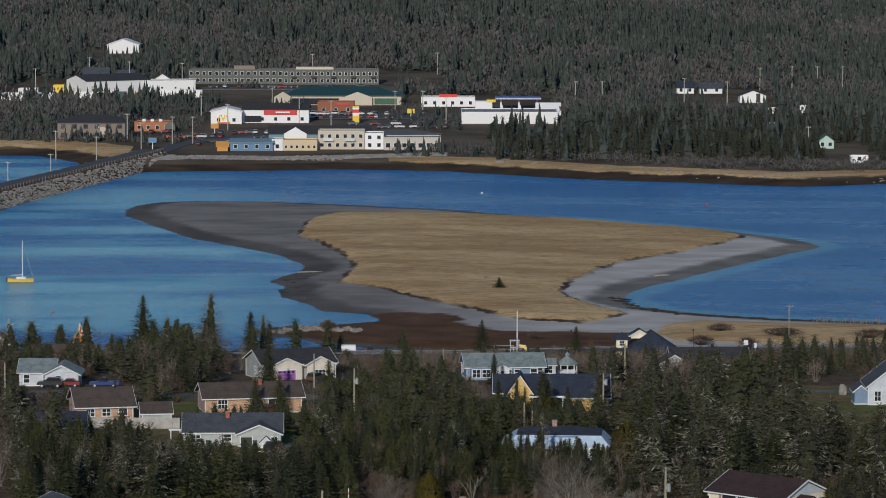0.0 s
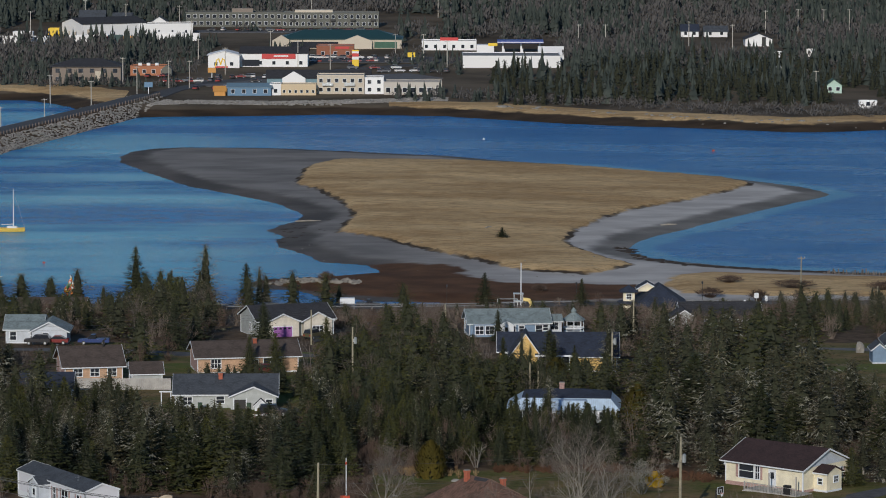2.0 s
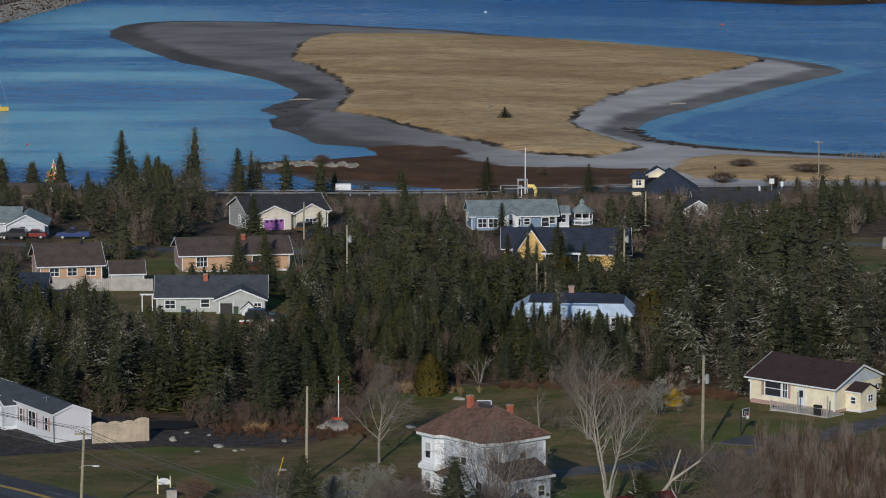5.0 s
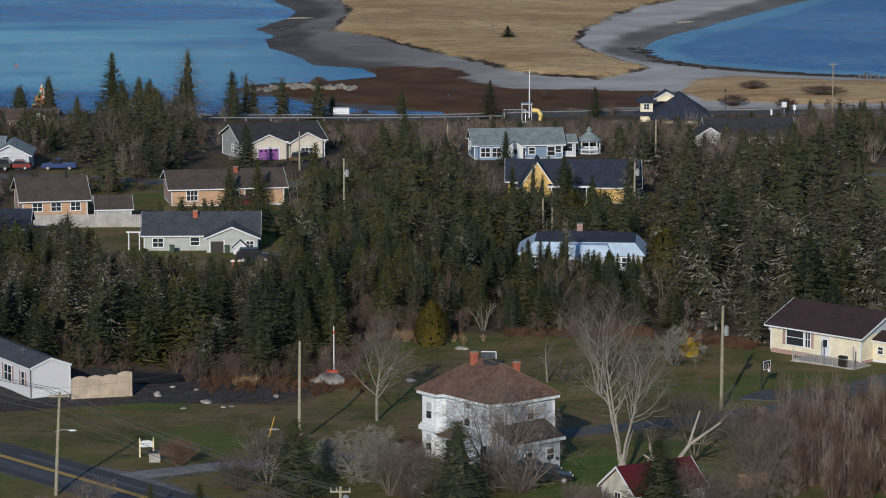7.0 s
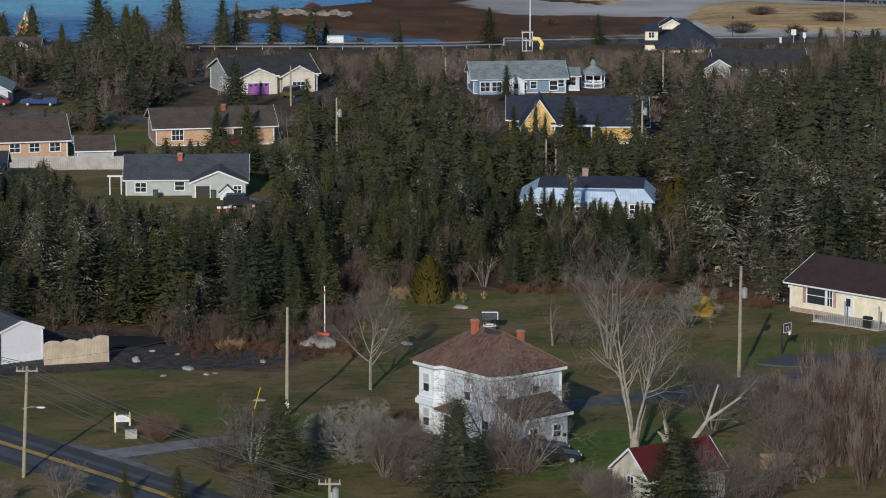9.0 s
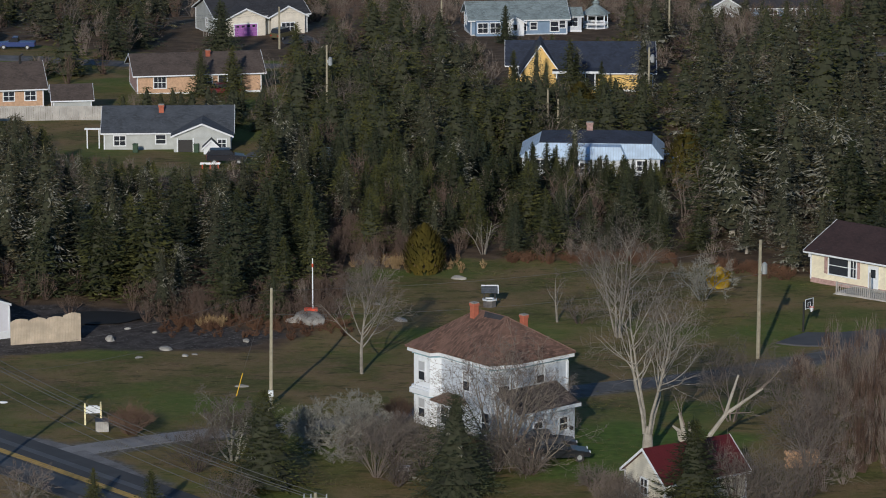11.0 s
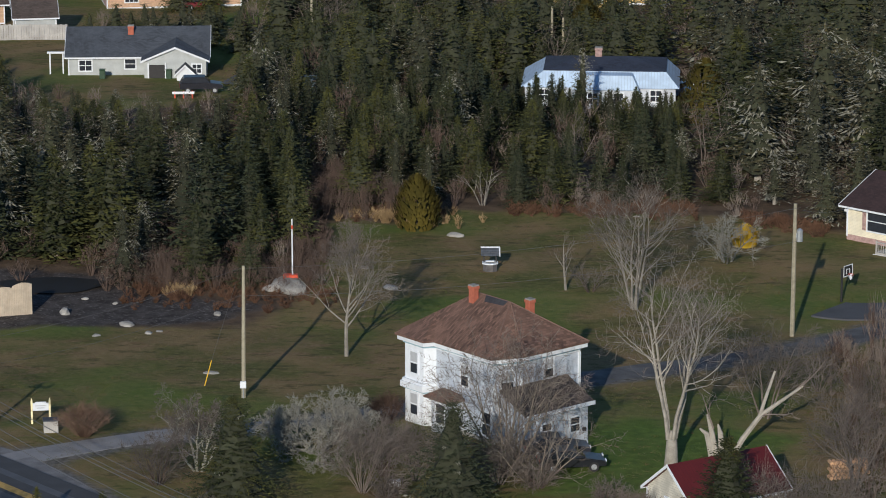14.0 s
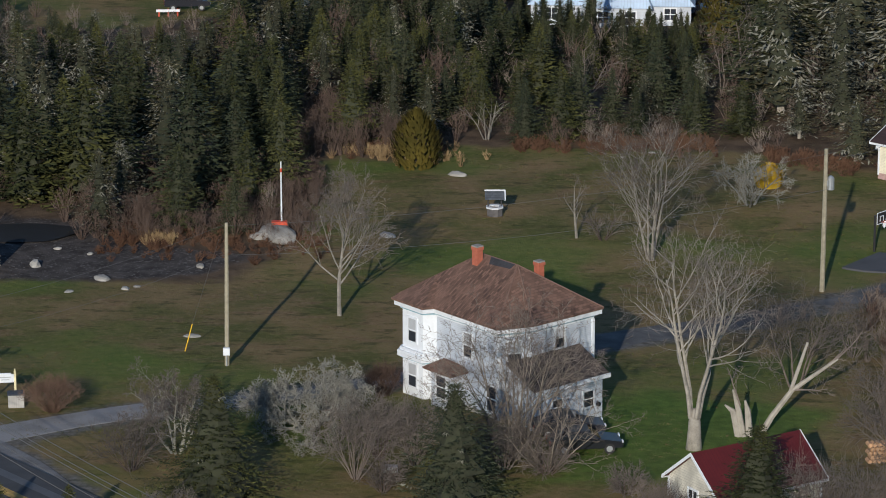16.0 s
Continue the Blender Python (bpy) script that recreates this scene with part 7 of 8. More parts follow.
# undergrowth at the wood's foot
BUSHES = [bush_shape(random.Random(s), 1.1, 1.9, 28, 3, 0.024) for s in (81, 82, 83)]
rnd = random.Random(9)
plum, rust, grey = [], [], []
for k in range(420):
    y = rnd.uniform(482, 640)
    x = rnd.uniform(-0.125 * y + 6, 0.125 * y - 4)
    if not free(x, y) or y < (482 if x < -12 else 508):
        continue
    (plum if rnd.random() < 0.65 else grey).append((x, y, rnd.uniform(0.8, 1.6), rnd.uniform(0.8, 1.7)))
for k in range(190):
    x, y = rnd.uniform(-27, -9), rnd.uniform(481, 500)
    plum.append((x, y, rnd.uniform(0.7, 1.4), rnd.uniform(0.6, 1.3)))
for k in range(90):
    x, y = rnd.uniform(-11, -3), rnd.uniform(507, 540)
    plum.append((x, y, rnd.uniform(0.8, 1.5), rnd.uniform(0.9, 1.8)))
for k in range(260):
    y, x = rnd.uniform(718, 846), rnd.uniform(-22, 78)
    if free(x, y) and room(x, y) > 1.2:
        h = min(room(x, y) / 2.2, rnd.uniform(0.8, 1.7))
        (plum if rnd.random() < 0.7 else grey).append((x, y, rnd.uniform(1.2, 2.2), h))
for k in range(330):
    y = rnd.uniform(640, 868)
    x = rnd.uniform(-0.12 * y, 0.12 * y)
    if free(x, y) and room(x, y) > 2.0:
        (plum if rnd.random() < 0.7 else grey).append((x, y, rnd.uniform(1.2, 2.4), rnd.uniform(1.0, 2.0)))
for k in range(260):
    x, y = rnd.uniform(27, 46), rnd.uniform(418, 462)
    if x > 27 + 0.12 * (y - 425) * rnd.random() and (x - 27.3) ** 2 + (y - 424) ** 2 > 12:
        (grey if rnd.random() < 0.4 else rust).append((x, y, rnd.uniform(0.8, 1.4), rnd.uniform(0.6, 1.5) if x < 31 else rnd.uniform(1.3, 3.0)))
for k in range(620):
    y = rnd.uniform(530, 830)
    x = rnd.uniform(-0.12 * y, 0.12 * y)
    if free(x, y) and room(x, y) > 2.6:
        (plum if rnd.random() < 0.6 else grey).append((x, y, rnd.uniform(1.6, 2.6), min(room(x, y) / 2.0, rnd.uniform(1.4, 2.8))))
strewn("plum_undergrowth", BUSHES, plum, BARK_PLUM, "leafless plum-brown undergrowth along the wood", "undergrowth")
strewn("grey_undergrowth", BUSHES, grey, BARK_GREY, "leafless grey undergrowth", "undergrowth")
strewn("rusty_thicket", BUSHES, rust, BARK_RUST, "leafless rusty thicket beside the lane", "undergrowth")
TUFTS = [bush_shape(random.Random(s), 0.5, 0.7, 26, 0, 0.03) for s in (91, 92)]
weeds, straw = [], []
for k in range(620):
    t = rnd.random()
    x = -10 + 46 * t
    if roll(x, 0, 2.2, 3.0) < -0.25:
        continue
    y = (511 if x < 24 else 508 - 0.5 * (x - 24)) + rnd.gauss(0, 1.6)
    weeds.append((x, y, rnd.uniform(0.8, 1.6), rnd.uniform(0.6, 1.5)))
for k in range(230):
    x = rnd.uniform(-25, -8)
    weeds.append((x, 480.5 + rnd.gauss(0, 2.6), rnd.uniform(0.7, 1.3), rnd.uniform(0.5, 1.2)))
for cx, cy, r, n in ((-20.5, 480.6, 0.6, 22), (-3.5, 508, 2.2, 60), (-1, 506, 1.5, 30)):
    for k in range(n):
        straw.append((cx + rnd.gauss(0, r), cy + rnd.gauss(0, r * 0.7), rnd.uniform(0.8, 1.3), rnd.uniform(0.9, 1.7)))
BLADES = [bush_shape(random.Random(s), 0.34, 0.17, 7, 0, 0.016) for s in (94, 95, 96)]
sward = {0: [], 1: []}
for k in range(10000):
    y = 405 + 104 * rnd.random()
    x = rnd.uniform(-0.085 * y, 0.085 * y)
    if inside(LAWNS[0], np.array([x]), np.array([y]))[0] < 0.5 or roll(x, y, 2.7, 4.4) + 0.5 * roll(x, y, 8.5, 1.4) < -0.15:
        continue
    sward[int(roll(x, y, 6.0, 2.5) + 0.5 * rnd.uniform(-1, 1) > 0.1)].append((x, y, rnd.uniform(0.7, 1.4), rnd.uniform(0.5, 1.3)))
strewn("green_grass", BLADES, sward[0], leafy("green_grass", (0.075, 0.088, 0.022), (0.14, 0.14, 0.045)), "short green grass of the lawn", "grass", dz=-0.02)
strewn("brown_grass", BLADES, sward[1], leafy("brown_grass", (0.12, 0.095, 0.045), (0.20, 0.16, 0.085)), "dry brown grass of the lawn", "grass", dz=-0.02)
strewn("rusty_weeds", TUFTS, weeds, RUSTY, "rust-brown dead weeds along the lawn's edge", "weeds")
strewn("straw_tufts", TUFTS, straw, STRAW, "pale tufts of dry reed grass", "grass")
for x, y, r, h, mt, lb in ((-24.4, 436.5, 2.4, 2.5, plain("tan_twigs", (0.155, 0.098, 0.070), 0.95, vary=0.3), "round tan-brown bush by the sign"), (-3.5, 439.5, 1.7, 2.4, BARK_RUST, "dark red-brown bush against the white house"), (12.5, 412.0, 2.4, 3.4, BARK_GREY, "grey leafless bush by the shed")):
    ob = thing("bush", turned(x, y, z_at(x, y)), lb, "bush")
    part("brush", bush_shape(random.Random(int(x * 7)), r, h, 220, 6, 0.018), mt, ob)

# far woods: spruces and bare hardwoods up to the skyline
def far_spruce(seed):
    r = random.Random(seed)
    verts, faces = [], []
    for k in range(5):
        z0, rad, top = 0.8 + k * 1.7, 2.3 * (1 - k * 0.18), 3.6 + k * 1.75
        n, k0 = 7, len(verts)
        for j in range(n):
            a = 6.283 * (j + r.random() * 0.6) / n
            s = rad * r.uniform(0.45, 1.25)
            verts.append((math.cos(a) * s, math.sin(a) * s, z0 - r.uniform(-0.3, 0.9)))
        verts.append((r.uniform(-0.2, 0.2), r.uniform(-0.2, 0.2), top))
        faces += [(k0 + j, k0 + (j + 1) % n, k0 + n) for j in range(n)]
    return verts, faces


def far_bare(seed):
    """A leafless crown: upright slivers of twigs that fan out."""
    r = random.Random(seed)
    verts, faces = [], []
    for k in range(17):
        a, b, t = r.uniform(0, 6.283), r.uniform(0.2, 1.0), r.random()
        p = Vector((math.cos(a) * 2.0 * b, math.sin(a) * 2.0 * b, 1.0 + 5.0 * t * (1 - 0.3 * b)))
        q = p + Vector((math.cos(a) * r.uniform(0, 1.2), math.sin(a) * r.uniform(0, 1.2), r.uniform(1.0, 2.4)))
        c, w = r.uniform(0, 6.283), r.uniform(0.22, 0.5)
        k0 = len(verts)
        verts += [tuple(p), tuple(p.lerp(q, 0.6) + Vector((math.cos(c) * w, math.sin(c) * w, 0))), tuple(q), tuple(p.lerp(q, 0.6) - Vector((math.cos(c) * w, math.sin(c) * w, 0)))]
        faces += [(k0, k0 + 1, k0 + 2), (k0, k0 + 2, k0 + 3)]
    return verts, faces


FAR_OPEN = [(-200, -115, 1520, 1640), (-205, -100, 1755, 1900), (-125, -20, 1440, 1900), (-25, 52, 1600, 1780), (-35, 20, 1440, 1640), (104, 150, 1690, 1830), (-194, -156, 1975, 2110), (145, 165, 1425, 1530), (-40, 0, 1830, 1960)]
green, brown, stand = [], [], []
rnd = random.Random(17)
for k in range(26000):
    y = 1450 + 1700 * rnd.random() ** 0.85
    x = rnd.uniform(-0.14 * y, 0.14 * y)
    f = 99 if y > 1570 else inside(FAR_SHORE, np.array([x]), np.array([y]))[0]
    if f < 26 or any(a < x < b and c < y < d for a, b, c, d in FAR_OPEN):
        continue
    clump = roll(x, y * 0.5, 46, 7.0) + 0.7 * roll(x, y * 0.5, 15, 8.0)
    dense = 1.0 if (x > 5 and y < 1640) else (0.45 if y < 1900 else 0.42) + 0.75 * clump
    s = rnd.uniform(0.65, 1.25) * (1.15 if y > 1900 else 1.0)
    if y < 1640 and x > 5 and rnd.random() < 0.15:
        continue
    if dense == 1.0 and rnd.random() < 0.8:
        stand.append((x, y, s * rnd.uniform(0.7, 1.1), s * rnd.uniform(0.55, 1.1)))
        continue
    (green if rnd.random() < dense else brown).append((x, y, s, s * rnd.uniform(0.85, 1.2)))
for k in range(420):
    x = rnd.uniform(5, 165)
    y = np.interp(x, [0, 25, 71, 104, 157, 400], [1461, 1438, 1406, 1380, 1373, 1360]) + rnd.uniform(26, 60)
    brown.append((x, y, rnd.uniform(0.35, 0.8), rnd.uniform(0.2, 0.6)))
for k in range(500):
    x, y = rnd.uniform(-190, -115), rnd.uniform(1640, 1755)
    (green if rnd.random() < 0.2 else brown).append((x, y, rnd.uniform(0.4, 0.8), rnd.uniform(0.25, 0.55)))
for x0, x1, y0, y1, n in ((-160, -118, 1535, 1552, 60), (-118, -100, 1600, 1660, 60), (-20, 30, 1470, 1500, 60), (-10, 8, 1600, 1640, 40), (-75, -60, 1705, 1735, 14), (-22, -8, 1650, 1720, 24), (50, 104, 1640, 1760, 330), (104, 200, 1560, 1660, 330), (150, 220, 1660, 1800, 200), (-100, -84, 1836, 1850, 10), (-125, -100, 1690, 1760, 160), (-142, -112, 1700, 1770, 200), (-185, -150, 1640, 1745, 140), (-215, -156, 1545, 1640, 260), (-156, -128, 1580, 1640, 120), (-20, 12, 1640, 1690, 40), (-118, -104, 1520, 1545, 20)):
    for k in range(n):
        (green if rnd.random() < 0.5 else brown).append((rnd.uniform(x0, x1), rnd.uniform(y0, y1), rnd.uniform(0.4, 0.8), rnd.uniform(0.3, 0.75)))
strewn("shore_spruces", [spruce_crown(random.Random(s), 9.0, r, step=1.2, count=6, sprays=1, low=0.05, ragged=0.3, power=0.8, size=1.3, core=0.7, slim=0.3) for s, r in ((51, 2.4), (52, 2.9), (53, 2.1))], stand, (SPRUCE_FAR_HAZED, CROWN_SHADE), "spruce stand above the far shore", "forest", dz=-0.5)
strewn("far_spruce_forest", [far_spruce(s) for s in range(5)], green, SPRUCE_FAR_HAZED, "distant dark spruce forest up to the skyline", "forest", dz=-0.5)
strewn("far_bare_woods", [far_bare(s) for s in range(5)], brown, WOODS_BARE_HAZED, "distant grey-brown leafless woods on the hills", "forest", dz=-0.5)


# ---- the shore, the bay and its things ----
bo = thing("sailboat", turned(-112.8, 1037.4, 0), "yellow sailboat with a bare white mast, moored", "boat")
hull = bmesh.new()
rings = []
for x, half, keel in ((-3.4, 0.85, -0.1), (-1.8, 1.15, -0.25), (0.4, 1.2, -0.3), (2.2, 0.8, -0.25), (3.5, 0.08, 0.2)):
    rings.append([hull.verts.new(p) for p in ((x, -half, 0.95 + 0.05 * abs(x)), (x, -half * 0.72, 0.1), (x, 0, keel), (x, half * 0.72, 0.1), (x, half, 0.95 + 0.05 * abs(x)))])
for a, b in zip(rings, rings[1:]):
    for k in range(4):
        hull.faces.new([a[k], a[k + 1], b[k + 1], b[k]])
hull.faces.new(rings[0][::-1])
for a, b in zip(rings, rings[1:]):
    hull.faces.new([a[0], b[0], b[4], a[4]])
bmesh.ops.recalc_face_normals(hull, faces=hull.faces[:])
part("hull", hull, plain("boat_yellow", (0.75, 0.50, 0.10), 0.4), bo)
part("cabin", boxes((-1.2, 1.5, -0.6, 0.6, 0.9, 1.5), bevel=0.12), WHITE, bo)
part("mast", tube([(0.5, 0, 0.8), (0.55, 0, 11.3)], [0.13, 0.10], 6), WHITE, bo)
part("boom", tube([(0.5, 0, 2.0), (-2.6, 0, 1.9)], [0.1, 0.08], 6), WHITE, bo)
part("forestay", tube([(3.4, 0, 1.1), (0.55, 0, 10.9)], [0.02, 0.02], 4), METAL_GREY, bo)
part("outboard_motor", boxes((-3.9, -3.5, -0.2, 0.2, 0.2, 1.5), bevel=0.05), METAL_BLACK, bo)
for x, y, r, mt, lb in ((88.3, 1288.6, 0.55, bpy.data.materials["red_paint"], "red mooring buoy on the water"), (14, 1335, 0.5, WHITE, "white mooring buoy on the water"), (-112, 945, 0.4, WHITE, "white float on the water"), (-97, 965, 0.35, bpy.data.materials["red_paint"], "small red float on the water")):
    ob = thing("buoy", turned(x, y, 0), lb, "buoy", "buoys")
    part("float", blob(r, r, r, random.Random(2), 2, 0.02), mt, ob, smooth=True)
    part("ring_bolt", tube([(0, 0, r * 0.9), (0, 0, r * 1.3)], [0.05, 0.05], 5), METAL_GREY, ob)
# pyramid of painted floats
py_ = thing("float_pyramid", turned(-80.6, 862.0, z_at(-80.6, 862) - 0.3), "tall cone of stacked red, yellow and white fishing floats", "float stack")
rp = random.Random(12)
cols = [plain(n, c, 0.5, bump=0) for n, c in (("float_red", (0.6, 0.05, 0.03)), ("float_yellow", (0.75, 0.5, 0.05)), ("float_white", (0.8, 0.8, 0.78)), ("float_green", (0.08, 0.3, 0.12)), ("float_orange", (0.7, 0.2, 0.03)))]
fm = [mesh_of("float", *blob(0.24, 0.24, 0.42, rp, 1, 0.05), c) for c in cols]
for k in range(150):
    t = (k + rp.random()) / 150
    a, r = rp.uniform(0, 6.283), 3.0 * (1 - t) * rp.uniform(0.9, 1.05)
    o = new("float", rp.choice(fm))
    o.parent = py_
    o.matrix_local = pose(r * math.cos(a), r * math.sin(a), 0.3 + 5.6 * t, rp.uniform(-40, 40), rp.uniform(-40, 40), 0)
part("core", ([(2.3 * math.cos(t), 2.3 * math.sin(t), 0) for t in a8] + [(0, 0, 6.0)], [(k, (k + 1) % 8, 8) for k in range(8)]), METAL_BLACK, py_)
part("topper", tube([(0, 0, 5.8), (0, 0, 6.8)], [0.2, 0.05], 6), WHITE, py_)
# pavilion by the shore
pv = thing("pavilion", turned(-97.5, 812, z_at(-97.5, 812)), "open shore pavilion with a green hipped roof", "pavilion")
for k in range(8):
    t = math.pi * (k + 0.5) / 4
    part("post", boxes((3 * math.cos(t) - 0.12, 3 * math.cos(t) + 0.12, 3 * math.sin(t) - 0.12, 3 * math.sin(t) + 0.12, -0.5, 2.7)), WHITE, pv)
part("roof", ([(4.0 * math.cos(t), 4.0 * math.sin(t), 2.7) for t in a8] + [(0.9 * math.cos(t), 0.9 * math.sin(t), 4.6) for t in a8], [(k, (k + 1) % 8, 8 + (k + 1) % 8, 8 + k) for k in range(8)] + [tuple(range(8))[::-1], tuple(range(8, 16))]), ROOF_GREEN, pv)
part("cupola", ([(0.8 * math.cos(t), 0.8 * math.sin(t), 4.6) for t in a8] + [(1.1 * math.cos(t), 1.1 * math.sin(t), 5.3) for t in a8] + [(0, 0, 6.1)], [(k, (k + 1) % 8, 8 + (k + 1) % 8, 8 + k) for k in range(8)] + [(8 + k, 8 + (k + 1) % 8, 16) for k in range(8)]), ROOF_GREEN, pv)
# slide and playground by the mast
pl = thing("playground_slide", turned(17.0, 841, z_at(17.0, 841)), "yellow spiral slide with a grey platform", "slide")
part("chute", tube([(0, 0, 2.4), (1.2, 0, 2.3), (1.8, 0, 1.4), (1.6, 0.2, 0.4)], [0.42, 0.42, 0.4, 0.36], 10), plain("pale_yellow_plastic", (0.78, 0.60, 0.22), 0.45, bump=0), pl)
part("platform", boxes((-2.0, 0, -0.8, 0.8, -0.2, 0.1), (-2.0, 0, -0.8, 0.8, 2.0, 2.2), (-2.0, -1.85, -0.8, -0.65, 0, 3.6), (-0.15, 0, -0.8, -0.65, 0, 3.6), (-2.1, 0.1, -0.9, 0.9, 3.6, 3.75)), METAL_GREY, pl)
sw = thing("swing_frame", turned(11.6, 841, z_at(11.6, 841)), "grey metal swing frame", "swing")
part("beam", tube([(0, 0, 2.5), (4.2, 0, 2.5)], [0.09, 0.09], 6), METAL_GREY, sw)
for dx in (0, 4.2):
    for dy in (-0.9, 0.9):
        part("leg", tube([(dx, dy, -0.3), (dx, 0, 2.5)], [0.06, 0.06], 5), METAL_GREY, sw)
for x, y, w_, h_ in ((68.2, 864, 1.0, 2.6), (70.5, 866, 0.6, 1.9), (65.5, 862, 0.4, 1.2)):
    ob = thing("shore_sign", turned(x, y, z_at(x, y)), "grey information board by the shore road", "sign", "shore signs")
    part("board", boxes((-w_ / 2, w_ / 2, -0.04, 0.04, h_ - 1.1, h_), bevel=0.02), WHITE, ob)
    part("post", boxes((-0.05, 0.05, -0.03, 0.03, -0.3, h_ - 1.1)), METAL_GREY, ob)
# island spruce and driftwood
plant_tree(TALL[2], 15.1, 1007, 0.33, 20, "lone stunted spruce on the grassy island", group="landmark spruces", wide=2.5)
for x, y, l_, a_ in ((-36, 1062, 7, 10), (12, 1032, 3, 60), (60, 1052, 5, 30)):
    ob = thing("driftwood", turned(x, y, z_at(x, y) + 0.1, a_), "bleached driftwood log on the beach", "driftwood", "driftwood")
    part("log", tube([(-l_ / 2, 0, 0), (0, 0.2, 0.1), (l_ / 2, 0, 0)], [0.2, 0.25, 0.12], 6), BARK_PALE, ob)
STONES = [blob(0.8, 0.6, 0.5, random.Random(s), 1, 0.25) for s in range(4)]
rnd = random.Random(23)
spit, wall_, beach = [], [], []
for k in range(105):
    t = rnd.random()
    spit.append((-40 + 20 * t + rnd.gauss(0, 0.8), 923 - 6 * abs(t - 0.4) + rnd.gauss(0, 1.6), rnd.uniform(0.5, 1.5), rnd.uniform(0.6, 1.7)))
strewn("spit_boulders", STONES, spit, plain("dun_stone", (0.27, 0.25, 0.22), 0.95, vary=0.4, scale=0.6), "heap of pale boulders on the marsh spit", "rocks")
for k in range(2200):
    x = rnd.uniform(-108, 2)
    y = np.interp(x, [-109, -95, -63, -38, 0, 25], [1437, 1445, 1440, 1446, 1461, 1438]) + rnd.uniform(12, 30)
    wall_.append((x, y, rnd.uniform(0.45, 1.1), rnd.uniform(0.4, 0.9)))
for k in range(4200):
    t = rnd.random()
    c = Vector((-190, 1080, 0)).lerp(Vector((-165, 1190, 0)), t * 2) if t < 0.3 else Vector((-165, 1190, 0)).lerp(Vector((-151, 1289, 0)), (t - 0.3) / 0.25) if t < 0.55 else Vector((-151, 1289, 0)).lerp(Vector((-131, 1383, 0)), (t - 0.55) / 0.25) if t < 0.8 else Vector((-131, 1383, 0)).lerp(Vector((-111, 1480, 0)), (t - 0.8) / 0.2)
    o = rnd.uniform(5.6, 10.8)
    wall_.append((c.x + o * 0.98, c.y - o * 0.2, rnd.uniform(0.35, 0.95), rnd.uniform(0.3, 0.7)))
    if k % 3 == 0:
        wall_.append((c.x - o * 0.98, c.y + o * 0.2, rnd.uniform(0.6, 1.3), rnd.uniform(0.5, 1.0)))
strewn("riprap", STONES, wall_, plain("riprap_stone", (0.33, 0.315, 0.29), 0.95, vary=0.4, scale=0.5, fine=6), "grey quarry-stone riprap along the far shore and causeway", "rocks")
for k in range(80):
    x = rnd.uniform(20, 170)
    y = np.interp(x, [0, 25, 71, 104, 157, 400], [1461, 1438, 1406, 1380, 1373, 1360]) + rnd.gauss(6, 3)
    s = rnd.uniform(0.5, 1.2) if rnd.random() < 0.9 else rnd.uniform(1.5, 3.2)
    beach.append((x, y, s, s * 0.7))
for k in range(30):
    beach.append((rnd.uniform(-45, 40), rnd.uniform(930, 1010), rnd.uniform(0.15, 0.5), rnd.uniform(0.1, 0.35)))
strewn("beach_boulders", STONES, beach, ROCK, "scattered pale boulders along the shores", "rocks")
weed = [(rnd.gauss(-45, 7), rnd.gauss(1036, 14), rnd.uniform(0.5, 2), 0.15) for k in range(60)] + [(rnd.uniform(-46, -30), rnd.gauss(934, 3), rnd.uniform(0.6, 1.6), 0.35) for k in range(50)]
for (ax, ay), (bx, by), n in (((47, 1001), (50, 977), 30), ((50, 977), (59, 961), 40), ((59, 961), (72, 955), 50), ((72, 955), (91, 946), 80), ((91, 946), (140, 933), 120)):
    for k in range(n):
        t = rnd.random()
        weed.append((ax + (bx - ax) * t + rnd.gauss(-1, 1.2), ay + (by - ay) * t + rnd.gauss(-1.5, 1.3), rnd.uniform(0.7, 2.2), rnd.uniform(0.25, 0.6)))
strewn("seaweed_mats", STONES, weed, plain("seaweed", (0.05, 0.032, 0.018), 0.9, vary=0.4), "dark seaweed mats in the shallows", "seaweed")
jt = thing("old_jetty", turned(90, 939, 0.2), "row of rotten jetty piles beside the bay", "jetty")
for k in range(60):
    part("post", tube([(k * 0.55 + rnd.uniform(-0.3, 0.3), rnd.gauss(-0.06 * k, 1.2), -1.0), (k * 0.55 + rnd.uniform(-0.4, 0.4), rnd.gauss(-0.06 * k, 1.2), rnd.uniform(0.6, 1.9))], [0.2, 0.15], 5), BARK_DARK, jt)
for x, y, r, h_ in ((-27, 921, 2.2, 2.6), (22, 903, 2, 1.6), (44, 885, 3, 2.2), (60, 890, 4, 2.4), (66, 915, 4, 1.8), (80, 905, 6, 2.0), (100, 900, 5, 2.2), (70, 880, 3, 2.6)):
    ob = thing("bush", turned(x, y, z_at(x, y)), "dark leafless bush on the shore", "bush", "shore bushes")
    part("brush", bush_shape(random.Random(int(x)), r, h_, 170, 5, 0.04), BARK_PLUM, ob)

